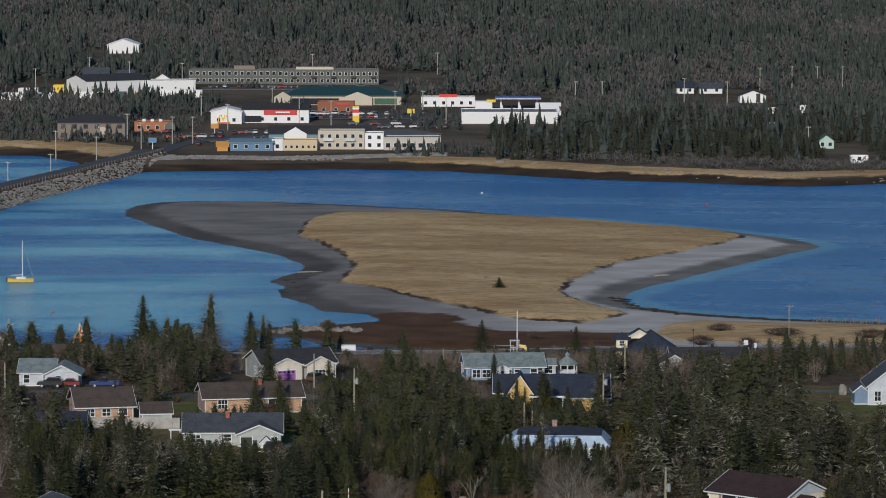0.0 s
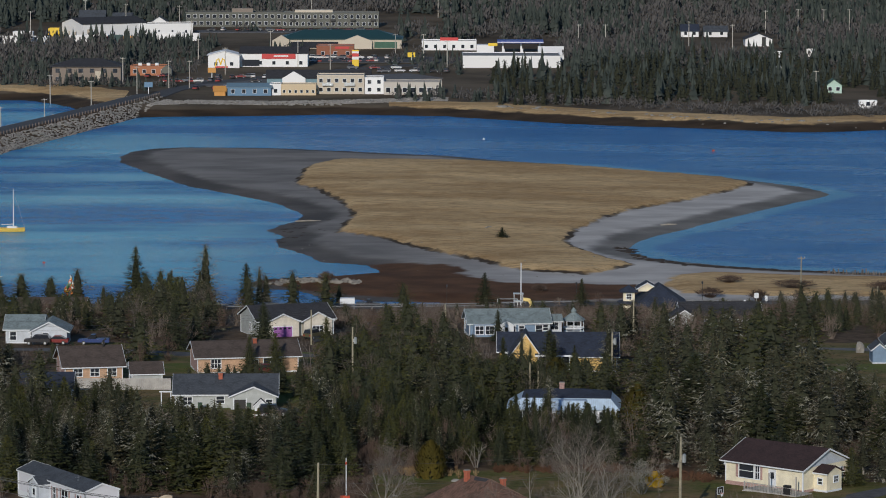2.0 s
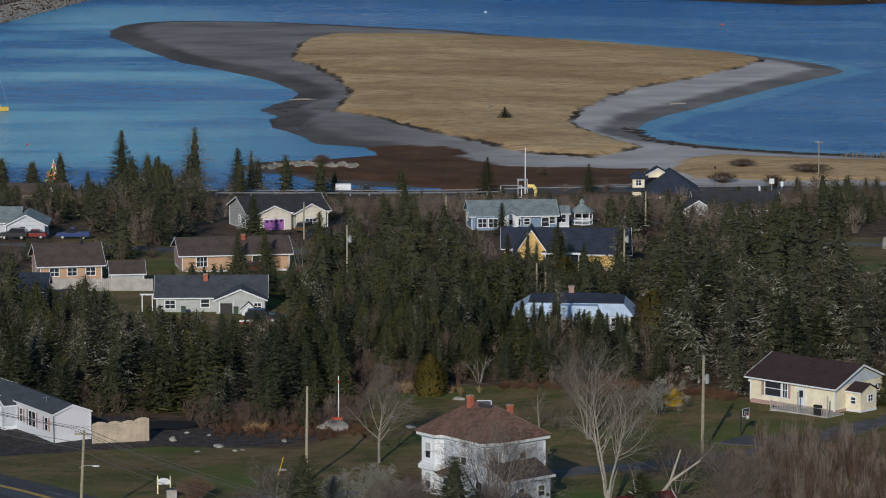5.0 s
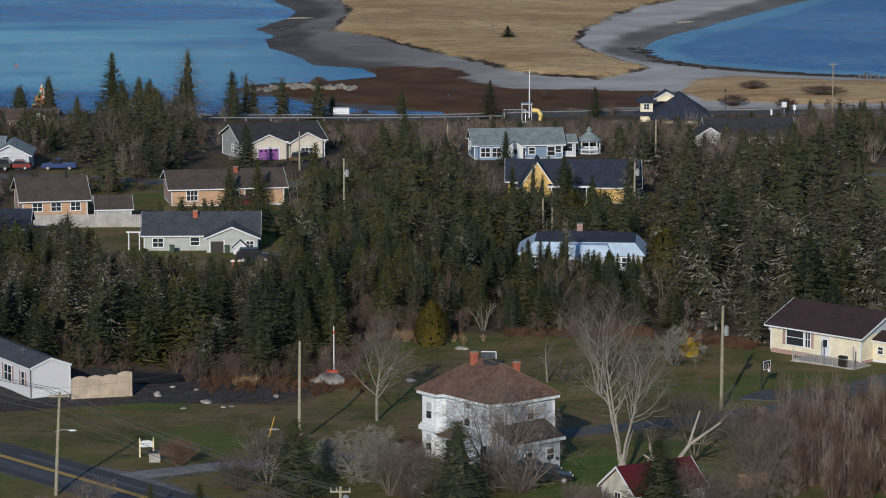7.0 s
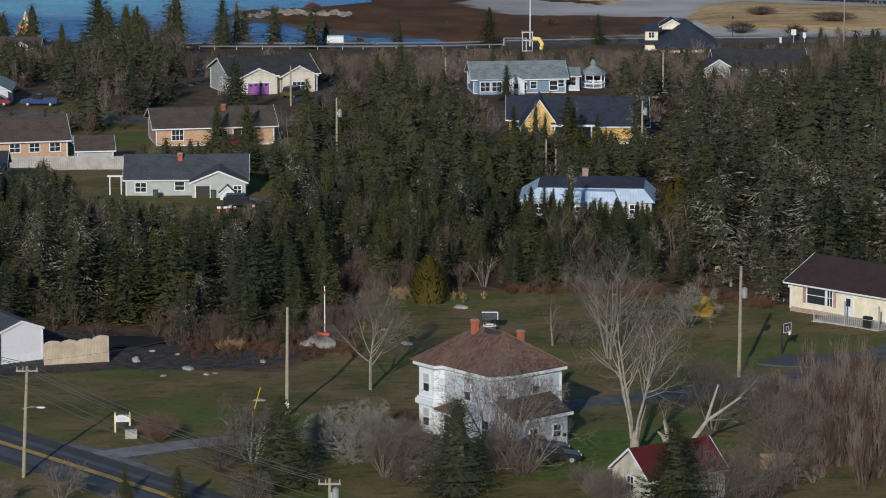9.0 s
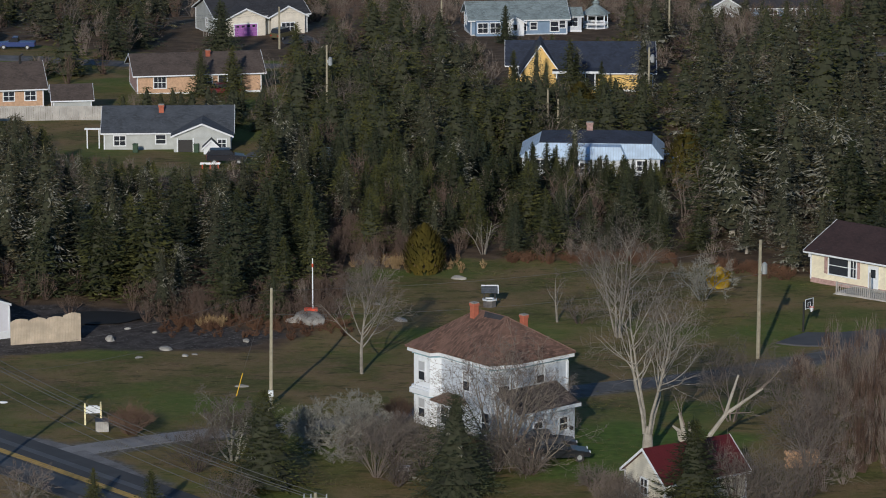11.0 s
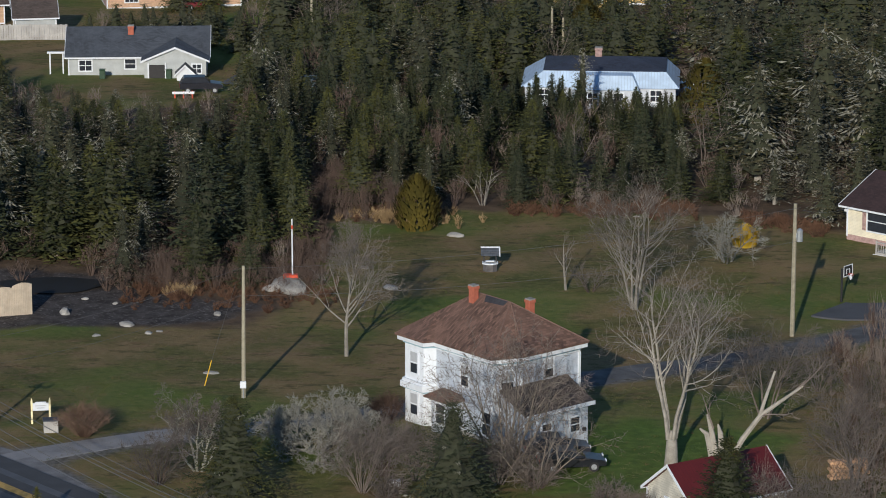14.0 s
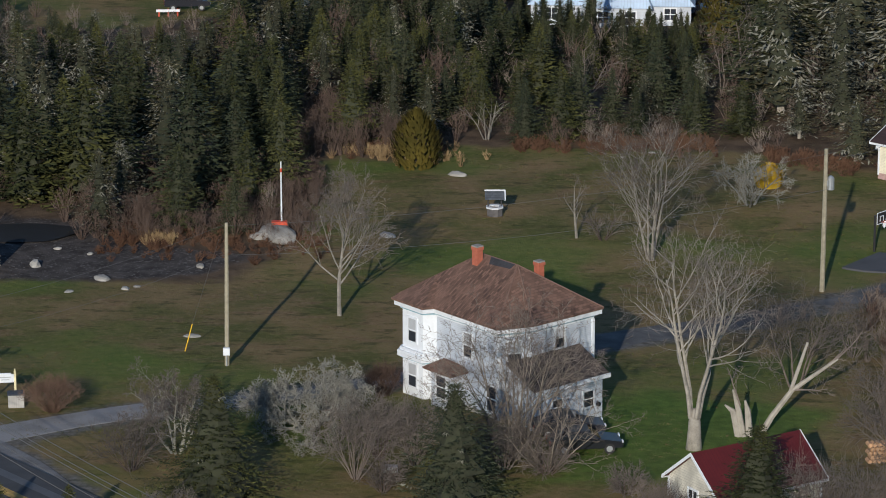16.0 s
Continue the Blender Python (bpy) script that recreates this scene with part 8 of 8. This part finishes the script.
# ---- the far town ----
strip("causeway_road", [(-230, 900), (-165, 1190), (-151, 1289), (-131, 1383), (-111, 1480), (-98, 1540), (-60, 1600), (0, 1660), (90, 1720)], 8.0, ASPHALT, "asphalt road over the causeway into the town", "road", lift=0.25)
strip("parking_lot", [(-100, 1560), (-60, 1575), (-10, 1600)], 46, ASPHALT_WORN, "asphalt parking lot of the town", "parking lot", lift=0.1, deep=0.3)
strip("parking_lot", [(-60, 1690), (-10, 1690), (45, 1690)], 60, ASPHALT, "asphalt parking lot before the shops", "parking lot", lift=0.1, deep=0.3)
strip("parking_lot", [(-115, 1845), (-30, 1845)], 26, ASPHALT_WORN, "grey parking lot before the apartments", "parking lot", lift=0.1, deep=0.3)
cr = thing("causeway_rail", Matrix(), "wooden post rail along the causeway", "guard rail")
line = smooth_line([(-186, 1060), (-160, 1190), (-146, 1289), (-126, 1383), (-106, 1480)], 3.4)
for k, p in enumerate(line):
    z = z_at(p.x, p.y)
    part("post", boxes((p.x - 0.15, p.x + 0.15, p.y - 0.15, p.y + 0.15, z - 0.4, z + 1.0)), BARK_DARK, cr)


def block(x, y, w, d, h, walls, label, roof=ROOF_DARK, windows=0, floors=1, parapet=None, name="shop", rz=0.0, ww=1.3, wh_=1.4, gable=None, hip=None, frame=WHITE):
    """A plain far building: body, roof or parapet, and windows told apart one by one."""
    z = min(z_at(x, y), z_at(x + w, y))
    ob = thing(name, turned(x, y, z, rz), label, "building")
    if gable is None:
        part("wall", boxes((0, w, 0, d, -1.2, h)), walls, ob)
    else:
        part("foundation", boxes((0.05, w - 0.05, 0.05, d - 0.05, -1.4, 0.02)), ROCK, ob)
    if gable is not None:
        part("roof", gable_roof(w, d, h, gable, "x" if w > d else "y", 0.5, 0.25), roof, ob)
        part("wall", gable_wall(w, d, h, gable - 0.05, "x" if w > d else "y"), walls, ob)
    elif hip is not None:
        part("roof", hip_roof(0, w, 0, d, h, hip, over=0.7, t=0.3), roof, ob)
    else:
        part("roof", boxes((0.2, w - 0.2, 0.2, d - 0.2, h, h + 0.12)), roof, ob)
        part("parapet", ring(0.25, w - 0.25, 0.25, d - 0.25, h - 0.1, h + 0.45, 0.3), parapet or walls, ob)
    for f in range(floors):
        for k in range(windows):
            u = w * (k + 0.5) / windows
            pw = part("window", boxes((u - ww / 2 - 0.12, u + ww / 2 + 0.12, -0.1, -0.01, 1.0 + f * h / floors - 0.1, 1.0 + f * h / floors + wh_ + 0.1)), frame, ob)
            part("pane", boxes((u - ww / 2, u + ww / 2, -0.14, -0.09, 1.0 + f * h / floors, 1.0 + f * h / floors + wh_)), GLASS, pw)
    return ob


FAR_WHITE = plain("white_metal_wall", (0.78, 0.79, 0.80), 0.6, vary=0.06)
FAR_BEIGE = plain("beige_stucco", (0.55, 0.49, 0.40), 0.8, vary=0.1)
FAR_CREAM = plain("cream_stucco", (0.62, 0.50, 0.34), 0.8, vary=0.1)
FAR_GREY = plain("drab_green_siding", (0.125, 0.13, 0.115), 0.8, vary=0.12)
FAR_TAUPE = plain("taupe_siding", (0.24, 0.20, 0.17), 0.8, vary=0.12)
FAR_BLUE = plain("blue_siding", (0.12, 0.22, 0.34), 0.7, vary=0.1)
FAR_TEAL = plain("teal_metal_roof", (0.018, 0.060, 0.062), 0.5, vary=0.15)
FAR_ORANGE = plain("orange_siding", (0.60, 0.30, 0.08), 0.7, vary=0.1)
FAR_RED = plain("red_sign", (0.55, 0.04, 0.04), 0.5, vary=0.1)
FAR_YELLOW = plain("yellow_sign", (0.80, 0.55, 0.03), 0.5, vary=0.1)
FAR_CANOPY = plain("blue_canopy", (0.05, 0.08, 0.30), 0.5, vary=0.1)
FLAT_GREY = plain("gravel_roof", (0.22, 0.23, 0.24), 0.9, vary=0.15)
block(-86.5, 1497, 4.2, 4, 2.0, FAR_ORANGE, "small orange hut with a gabled roof", FAR_ORANGE, gable=1.4, name="hut")
block(-81.5, 1498, 16.5, 10, 3.2, FAR_BLUE, "long blue shop on the far shore", plain("pale_blue_roof", (0.16, 0.26, 0.34), 0.6), windows=4, gable=1.1)
block(-65.5, 1500, 4.2, 9, 4.0, FAR_WHITE, "narrow white shopfront on the shore", windows=1)
block(-61.2, 1500, 13.2, 9, 3.8, FAR_CREAM, "low cream shop with a row of windows", FLAT_GREY, windows=6, ww=0.9, wh_=1.0)
b_ = block(-68, 1530, 40, 12, 4.2, plain("teal_siding", (0.18, 0.30, 0.36), 0.7), "long teal shop with a dark roof and white gable", ROOF_DARK, windows=6, gable=2.6)
part("front_gable", gable_wall(9, 1.0, 4.2, 2.6, "y"), FAR_WHITE, b_, "white gable over the entrance").matrix_local = pose(6, -1.2, 0)
b_ = block(-47.8, 1506, 18.0, 11, 6.9, FAR_BEIGE, "beige two-storey shop with balconies", FLAT_GREY, windows=6, floors=2)
for k in (0, 2):
    part("balcony", boxes((2.0 + k * 4.2, 6.0 + k * 4.2, -1.5, -0.05, 3.3, 3.5)), METAL_GREY, b_)
    part("balcony_rail", boxes((2.0 + k * 4.2, 6.0 + k * 4.2, -1.5, -1.42, 3.5, 4.4)), METAL_GREY, b_)
block(-29.6, 1506, 7.2, 10, 6.0, FAR_WHITE, "white two-storey shopfront on the shore", FLAT_GREY, windows=2, floors=2)
block(-22.2, 1503, 22.0, 12, 4.6, plain("greige_stucco", (0.50, 0.47, 0.43), 0.8, vary=0.08), "long grey-beige single-storey shop", FLAT_GREY, windows=7, ww=1.6, wh_=1.7)
b_ = block(-153.5, 1553, 27.0, 16, 6.6, FAR_TAUPE, "taupe two-storey lodge with a dark hipped roof", ROOF_DARK, windows=6, floors=2, hip=2.6, name="lodge", ww=1.8, wh_=1.7, frame=FAR_TAUPE)
part("stair_tower", boxes((17, 19.5, -0.8, 0, -0.5, 5.0)), FAR_BEIGE, b_)
b_ = block(-126, 1594, 15, 10, 3.6, plain("salmon_brick", (0.42, 0.18, 0.10), 0.9, vary=0.15), "salmon brick office with a dark flat roof", ROOF_DARK, windows=4, name="office")
part("porch_gable", gable_wall(4, 5, 3.0, 1.6, "y"), FAR_GREY, b_).matrix_local = pose(13.0, -5, 0)
for k in range(3):
    part("roof_unit", boxes((3 + k * 3.4, 4.4 + k * 3.4, 3, 4.5, 3.7, 4.9), bevel=0.05), FAR_WHITE, b_)
b_ = block(-164.5, 1802, 33, 20, 6.2, FAR_WHITE, "large white metal warehouse with a dark roof", ROOF_DARK, windows=5, gable=2.4, name="warehouse", ww=0.8, rz=33)
part("loading_door", boxes((2.5, 5.5, -0.12, -0.01, 0.2, 3.8)), FAR_BEIGE, b_)
for k in range(2):
    part("side_door", boxes((-0.12, -0.01, 6 + k * 6, 7.2 + k * 6, 0.2, 2.6)), FAR_BEIGE, b_)
block(-140, 1818, 25, 14, 5.0, FAR_WHITE, "white warehouse wing with a dark roof", ROOF_DARK, windows=4, name="warehouse", ww=0.8, rz=8)
block(-179 + 6, 1880, 12, 9, 4, FAR_WHITE, "white farmhouse behind the warehouse", ROOF_SLATE, gable=3, name="farmhouse", windows=2)
block(-157, 1880, 9, 8, 3.4, FAR_WHITE, "small white house behind the warehouse", ROOF_SLATE, gable=2.4, name="farmhouse", windows=1)
block(-137, 1860, 7, 7, 3.4, FAR_WHITE, "small white shed behind the warehouse", ROOF_SLATE, gable=2.2, name="farmhouse", windows=1)
block(-179.5, 2088, 17, 18, 4.6, FAR_WHITE, "white barn high on the wooded hill", FAR_WHITE, gable=3.0, name="barn")
for x, y, w, h, c, n in ((-200, 1765, 12, 3.0, FAR_WHITE, "white storage trailer"), (-186, 1762, 10, 3.2, FAR_WHITE, "white storage shed"), (-196, 1800, 9, 2.6, FAR_WHITE, "white box trailer"), (-170, 1776, 9, 2.6, FAR_WHITE, "white box trailer"), (-160, 1768, 10, 3.4, FAR_WHITE, "white storage shed"),
                         (-150, 1772, 6, 3.0, FAR_TEAL, "teal shipping container"), (-143, 1768, 4, 2.8, FAR_ORANGE, "orange machine cab"), (-181, 1812, 5, 3.2, FAR_YELLOW, "yellow digger body"), (-132, 1792, 14, 2.8, FAR_WHITE, "long white shed"), (-118, 1786, 8, 2.8, FAR_WHITE, "white shed"), (-128, 1800, 8, 2.2, FAR_CANOPY, "blue tarpaulin heap"),
                         (-154, 1765, 4, 3, FAR_RED, "red shipping container")):
    block(x, y, w, 6, h, c, n + " in the works yard", FLAT_GREY if c is FAR_WHITE else c, name="storage_unit")
b_ = block(-122, 1872, 46, 14, 6.6, FAR_GREY, "long drab two-storey apartment block", ROOF_DARK, windows=15, floors=2, name="apartment_block", ww=1.5, wh_=1.6)
part("stair_head", boxes((22, 32, 4, 9, 6.6, 8.6)), FAR_TAUPE, b_)
b_ = block(-76, 1868, 46, 14, 6.8, FAR_GREY, "long drab two-storey apartment block", FLAT_GREY, windows=16, floors=2, name="apartment_block", ww=1.3, wh_=1.6)
part("roof_house", boxes((6, 24, 4, 10, 6.8, 8.2)), FAR_BEIGE, b_)
for k in range(5):
    part("balcony", boxes((4 + k * 9.5, 6.4 + k * 9.5, -1.3, -0.05, 3.1, 4.0)), METAL_BLACK, b_)
b_ = block(-72, 1742, 54, 22, 4.0, FAR_BEIGE, "long low mall with a teal hipped roof", FAR_TEAL, windows=0, hip=3.6, name="mall")
part("entrance_gable", gable_wall(13, 3, 3.6, 2.4, "y"), FAR_BEIGE, b_, "beige entrance gable").matrix_local = pose(28, -3, 0)
part("entrance_gable", gable_wall(8, 3, 3.6, 2.4, "y"), FAR_BEIGE, b_, "beige entrance gable").matrix_local = pose(-3, -2, 0)
part("shopfront", boxes((4, 26, -0.2, -0.02, 0.3, 3.0)), GLASS, b_)
part("shopfront", boxes((42, 52, -0.2, -0.02, 0.3, 3.0)), plain("green_siding", (0.05, 0.13, 0.09), 0.7), b_)
b_ = block(-97, 1634, 13, 14, 5.2, FAR_WHITE, "white restaurant with a low gable", FAR_WHITE, windows=2, gable=1.6, name="restaurant")
part("sign_shape", join(tube([(3.0, -0.2, 0.6), (3.6, -0.2, 3.4), (4.4, -0.2, 3.9), (5.2, -0.2, 1.4)], [0.25] * 4, 5), tube([(5.2, -0.2, 1.4), (6.0, -0.2, 3.9), (6.8, -0.2, 3.4), (7.4, -0.2, 0.6)], [0.25] * 4, 5)), FAR_YELLOW, b_, "yellow curved sign shape")
part("sign_bar", boxes((2.8, 8.2, -0.25, -0.02, 0.1, 0.7)), FAR_RED, b_)
b_ = block(-84, 1640, 28, 16, 5.6, FAR_WHITE, "white shop with a red fascia and dark roof", ROOF_DARK, windows=5, gable=2.2)
part("fascia_sign", boxes((9, 23, -0.4, -0.02, 3.4, 5.6)), FAR_RED, b_, "red fascia with a pale bar")
part("fascia_bar", boxes((14, 20, -0.45, -0.41, 4.3, 4.8)), FAR_WHITE, b_)
part("shopfront", boxes((1, 8, -0.3, -0.02, 0.4, 3.0)), GLASS, b_)
b_ = block(-54, 1694, 16, 12, 4.6, plain("rust_brick", (0.32, 0.13, 0.08), 0.9, vary=0.2), "rust-red brick shop with a sign", FLAT_GREY, windows=3)
part("sign", boxes((8, 14, -0.3, -0.02, 3.6, 4.6)), FAR_RED, b_)
b_ = block(-9, 1733, 24, 12, 3.8, FAR_WHITE, "white diner with a red stepped roof", FLAT_GREY, windows=6)
part("roof_sign", boxes((8, 16, 0.5, 1.0, 3.9, 5.6)), FAR_RED, b_)
block(8.5, 1636, 40.5, 26, 4.6, FAR_WHITE, "long windowless white supermarket wall", FLAT_GREY, name="supermarket")
ca = thing("fuel_canopy", turned(24, 1716, z_at(24, 1716)), "blue and white petrol station canopy", "petrol station")
part("canopy", boxes((0, 20, 0, 10, 4.4, 5.6), bevel=0.05), FAR_CANOPY, ca)
part("canopy_stripe", boxes((-0.05, 20.05, -0.05, 10.05, 4.7, 5.0)), FAR_WHITE, ca)
for k in range(3):
    part("column", boxes((2 + k * 8, 2.8 + k * 8, 4, 4.8, 0, 4.4)), FAR_WHITE, ca)
    part("fuel_pump", boxes((2 + k * 8, 3.2 + k * 8, 1.6, 2.6, 0, 1.9)), FAR_WHITE, ca)
part("kiosk", boxes((-9, -1.5, 2, 9, 0, 3.6)), FAR_WHITE, ca)
part("kiosk_sign", boxes((-4, 0, 1.8, 2.0, 3.2, 4.4)), FAR_YELLOW, ca)
b_ = block(41, 1668, 10, 9, 1.6, FAR_WHITE, "white A-shaped entrance hall", FAR_WHITE, gable=4.6, name="entrance_hall")
part("glazing", ([(3, -0.05, 0.2), (7, -0.05, 0.2), (5, -0.05, 4.2)], [(0, 1, 2)]), GLASS, b_)
ts = thing("sign_tower", turned(-36, 1636, z_at(-36, 1636)), "tall roadside sign with red and yellow panels", "sign")
for k, (c, z0, z1) in enumerate(((FAR_YELLOW, 0.6, 3.4), (FAR_WHITE, 3.4, 4.6), (FAR_RED, 4.6, 6.0), (FAR_WHITE, 6.0, 6.8), (FAR_YELLOW, 6.8, 7.4))):
    part("panel", boxes((-1.4, 1.4, -0.3, 0.3, z0, z1), bevel=0.04), c, ts)
part("post", boxes((-0.3, 0.3, -0.2, 0.2, -0.4, 0.6)), METAL_GREY, ts)
for x, y, c in ((-13, 1660, FAR_YELLOW), (-66, 1748, FAR_CANOPY), (-92, 1576, FAR_ORANGE), (-112, 1505, FAR_BLUE)):
    ob = thing("road_sign", turned(x, y, z_at(x, y)), "roadside shop sign on a post", "sign", "shop signs")
    part("panel", boxes((-1.6, 1.6, -0.15, 0.15, 2.6, 4.6), bevel=0.05), c, ob)
    part("post", boxes((-0.15, 0.15, -0.1, 0.1, -0.4, 2.6)), METAL_GREY, ob)
block(109.8, 1812, 8, 7, 2.9, FAR_WHITE, "white cottage on the far hillside", ROOF_NAVY, gable=2.6, windows=2, name="cottage")
block(120.5, 1812, 10.5, 8, 2.6, FAR_WHITE, "white cottage on the far hillside", ROOF_SLATE, gable=2.2, windows=2, name="cottage")
b_ = block(135, 1757, 12, 12, 3.2, FAR_WHITE, "white garage with an open front on the far hillside", ROOF_DARK, name="cottage", gable=2.4)
# Black panel on the closed wall stands in for the dark garage interior.
part("open_door", boxes((7.4, 9.2, -0.1, -0.01, 0.2, 4.2)), METAL_BLACK, b_)
block(147, 1512, 6, 7, 3.0, plain("mint_siding", (0.40, 0.55, 0.48), 0.7), "mint green cottage among the trees", plain("green_roof", (0.05, 0.10, 0.08), 0.8), gable=2.2, windows=2, name="cottage")
block(152, 1440, 6.5, 4, 2.4, FAR_WHITE, "white camper trailer by the shore", FAR_WHITE, name="camper", windows=1)
block(133, 1585, 5, 6, 3.0, FAR_WHITE, "white shed among bare trees", FAR_WHITE, gable=1.6, name="cottage")
block(142, 1690, 4, 5, 2.4, FAR_WHITE, "small white shed among the trees", FAR_WHITE, name="cottage")
block(157, 1700, 4, 5, 2.8, FAR_WHITE, "small white tank shed among the trees", FAR_WHITE, name="cottage")

# parked cars of the town, each built from one pattern
far_cars = [car(-400 - 8 * k, 1700, 0, c, lb, kd, z=6) for k, (c, lb, kd) in enumerate((((0.02, 0.02, 0.025), "ink-black car in the town parking lot", "car"), ((0.6, 0.6, 0.6), "snow-white car in the town parking lot", "suv"), ((0.25, 0.03, 0.03), "crimson car in the town parking lot", "car"), ((0.10, 0.11, 0.13), "gunmetal suv in the town parking lot", "suv")))]
rnd = random.Random(31)
for x0, x1, y, n in ((-62, -22, 1684, 11), (-58, -20, 1665, 9), (-110, -60, 1845, 9), (-58, -32, 1845, 7), (-112, -88, 1560, 8), (-90, -70, 1580, 6), (-30, 5, 1610, 7), (-75, -45, 1560, 5), (-120, -108, 1585, 3), (8, 40, 1700, 4), (-98, -80, 1525, 3)):
    for k in range(n):
        x = x0 + (x1 - x0) * (k + rnd.uniform(0.1, 0.9)) / n
        o = copy_thing(rnd.choice(far_cars), turned(x, y + rnd.uniform(-2, 2), z_at(x, y) + 0.15, rnd.choice((0, 180, 90, 80))))
for o in far_cars:
    x = -10 - 9 * far_cars.index(o)
    o.matrix_basis = turned(x, 1628, z_at(x, 1628) + 0.15, 0)
# town poles
pk = [pole(-149, 1500, 11, "pale utility pole of the far town", arm=1.0, r=0.2, mat=plain("bleached_pole", (0.46, 0.44, 0.40), 0.9), group="town poles")]
for x, y, h in ((-158, 1330, 11), (-141, 1400, 11), (-128, 1440, 11), (-116, 1500, 12), (-106, 1530, 12), (-125, 1545, 12), (-98, 1530, 11), (-102, 1650, 14), (-88, 1600, 11), (-74, 1700, 13), (-46, 1620, 12), (-20, 1680, 16), (-8, 1680, 16), (2, 1640, 14), (-60, 1640, 11), (-124, 1860, 16), (-112, 1760, 12), (-64, 1930, 18), (-2, 1940, 20),
                (60, 1740, 13), (72, 1740, 12), (110, 1760, 12), (128, 1740, 12), (150, 1830, 15), (166, 1840, 15), (178, 1840, 15), (190, 1840, 15), (-150, 1870, 15), (-172, 1900, 16), (-190, 1820, 12), (140, 1480, 10), (-152, 1360, 8)):
    copy_thing(pk[0], turned(x, y, z_at(x, y)))
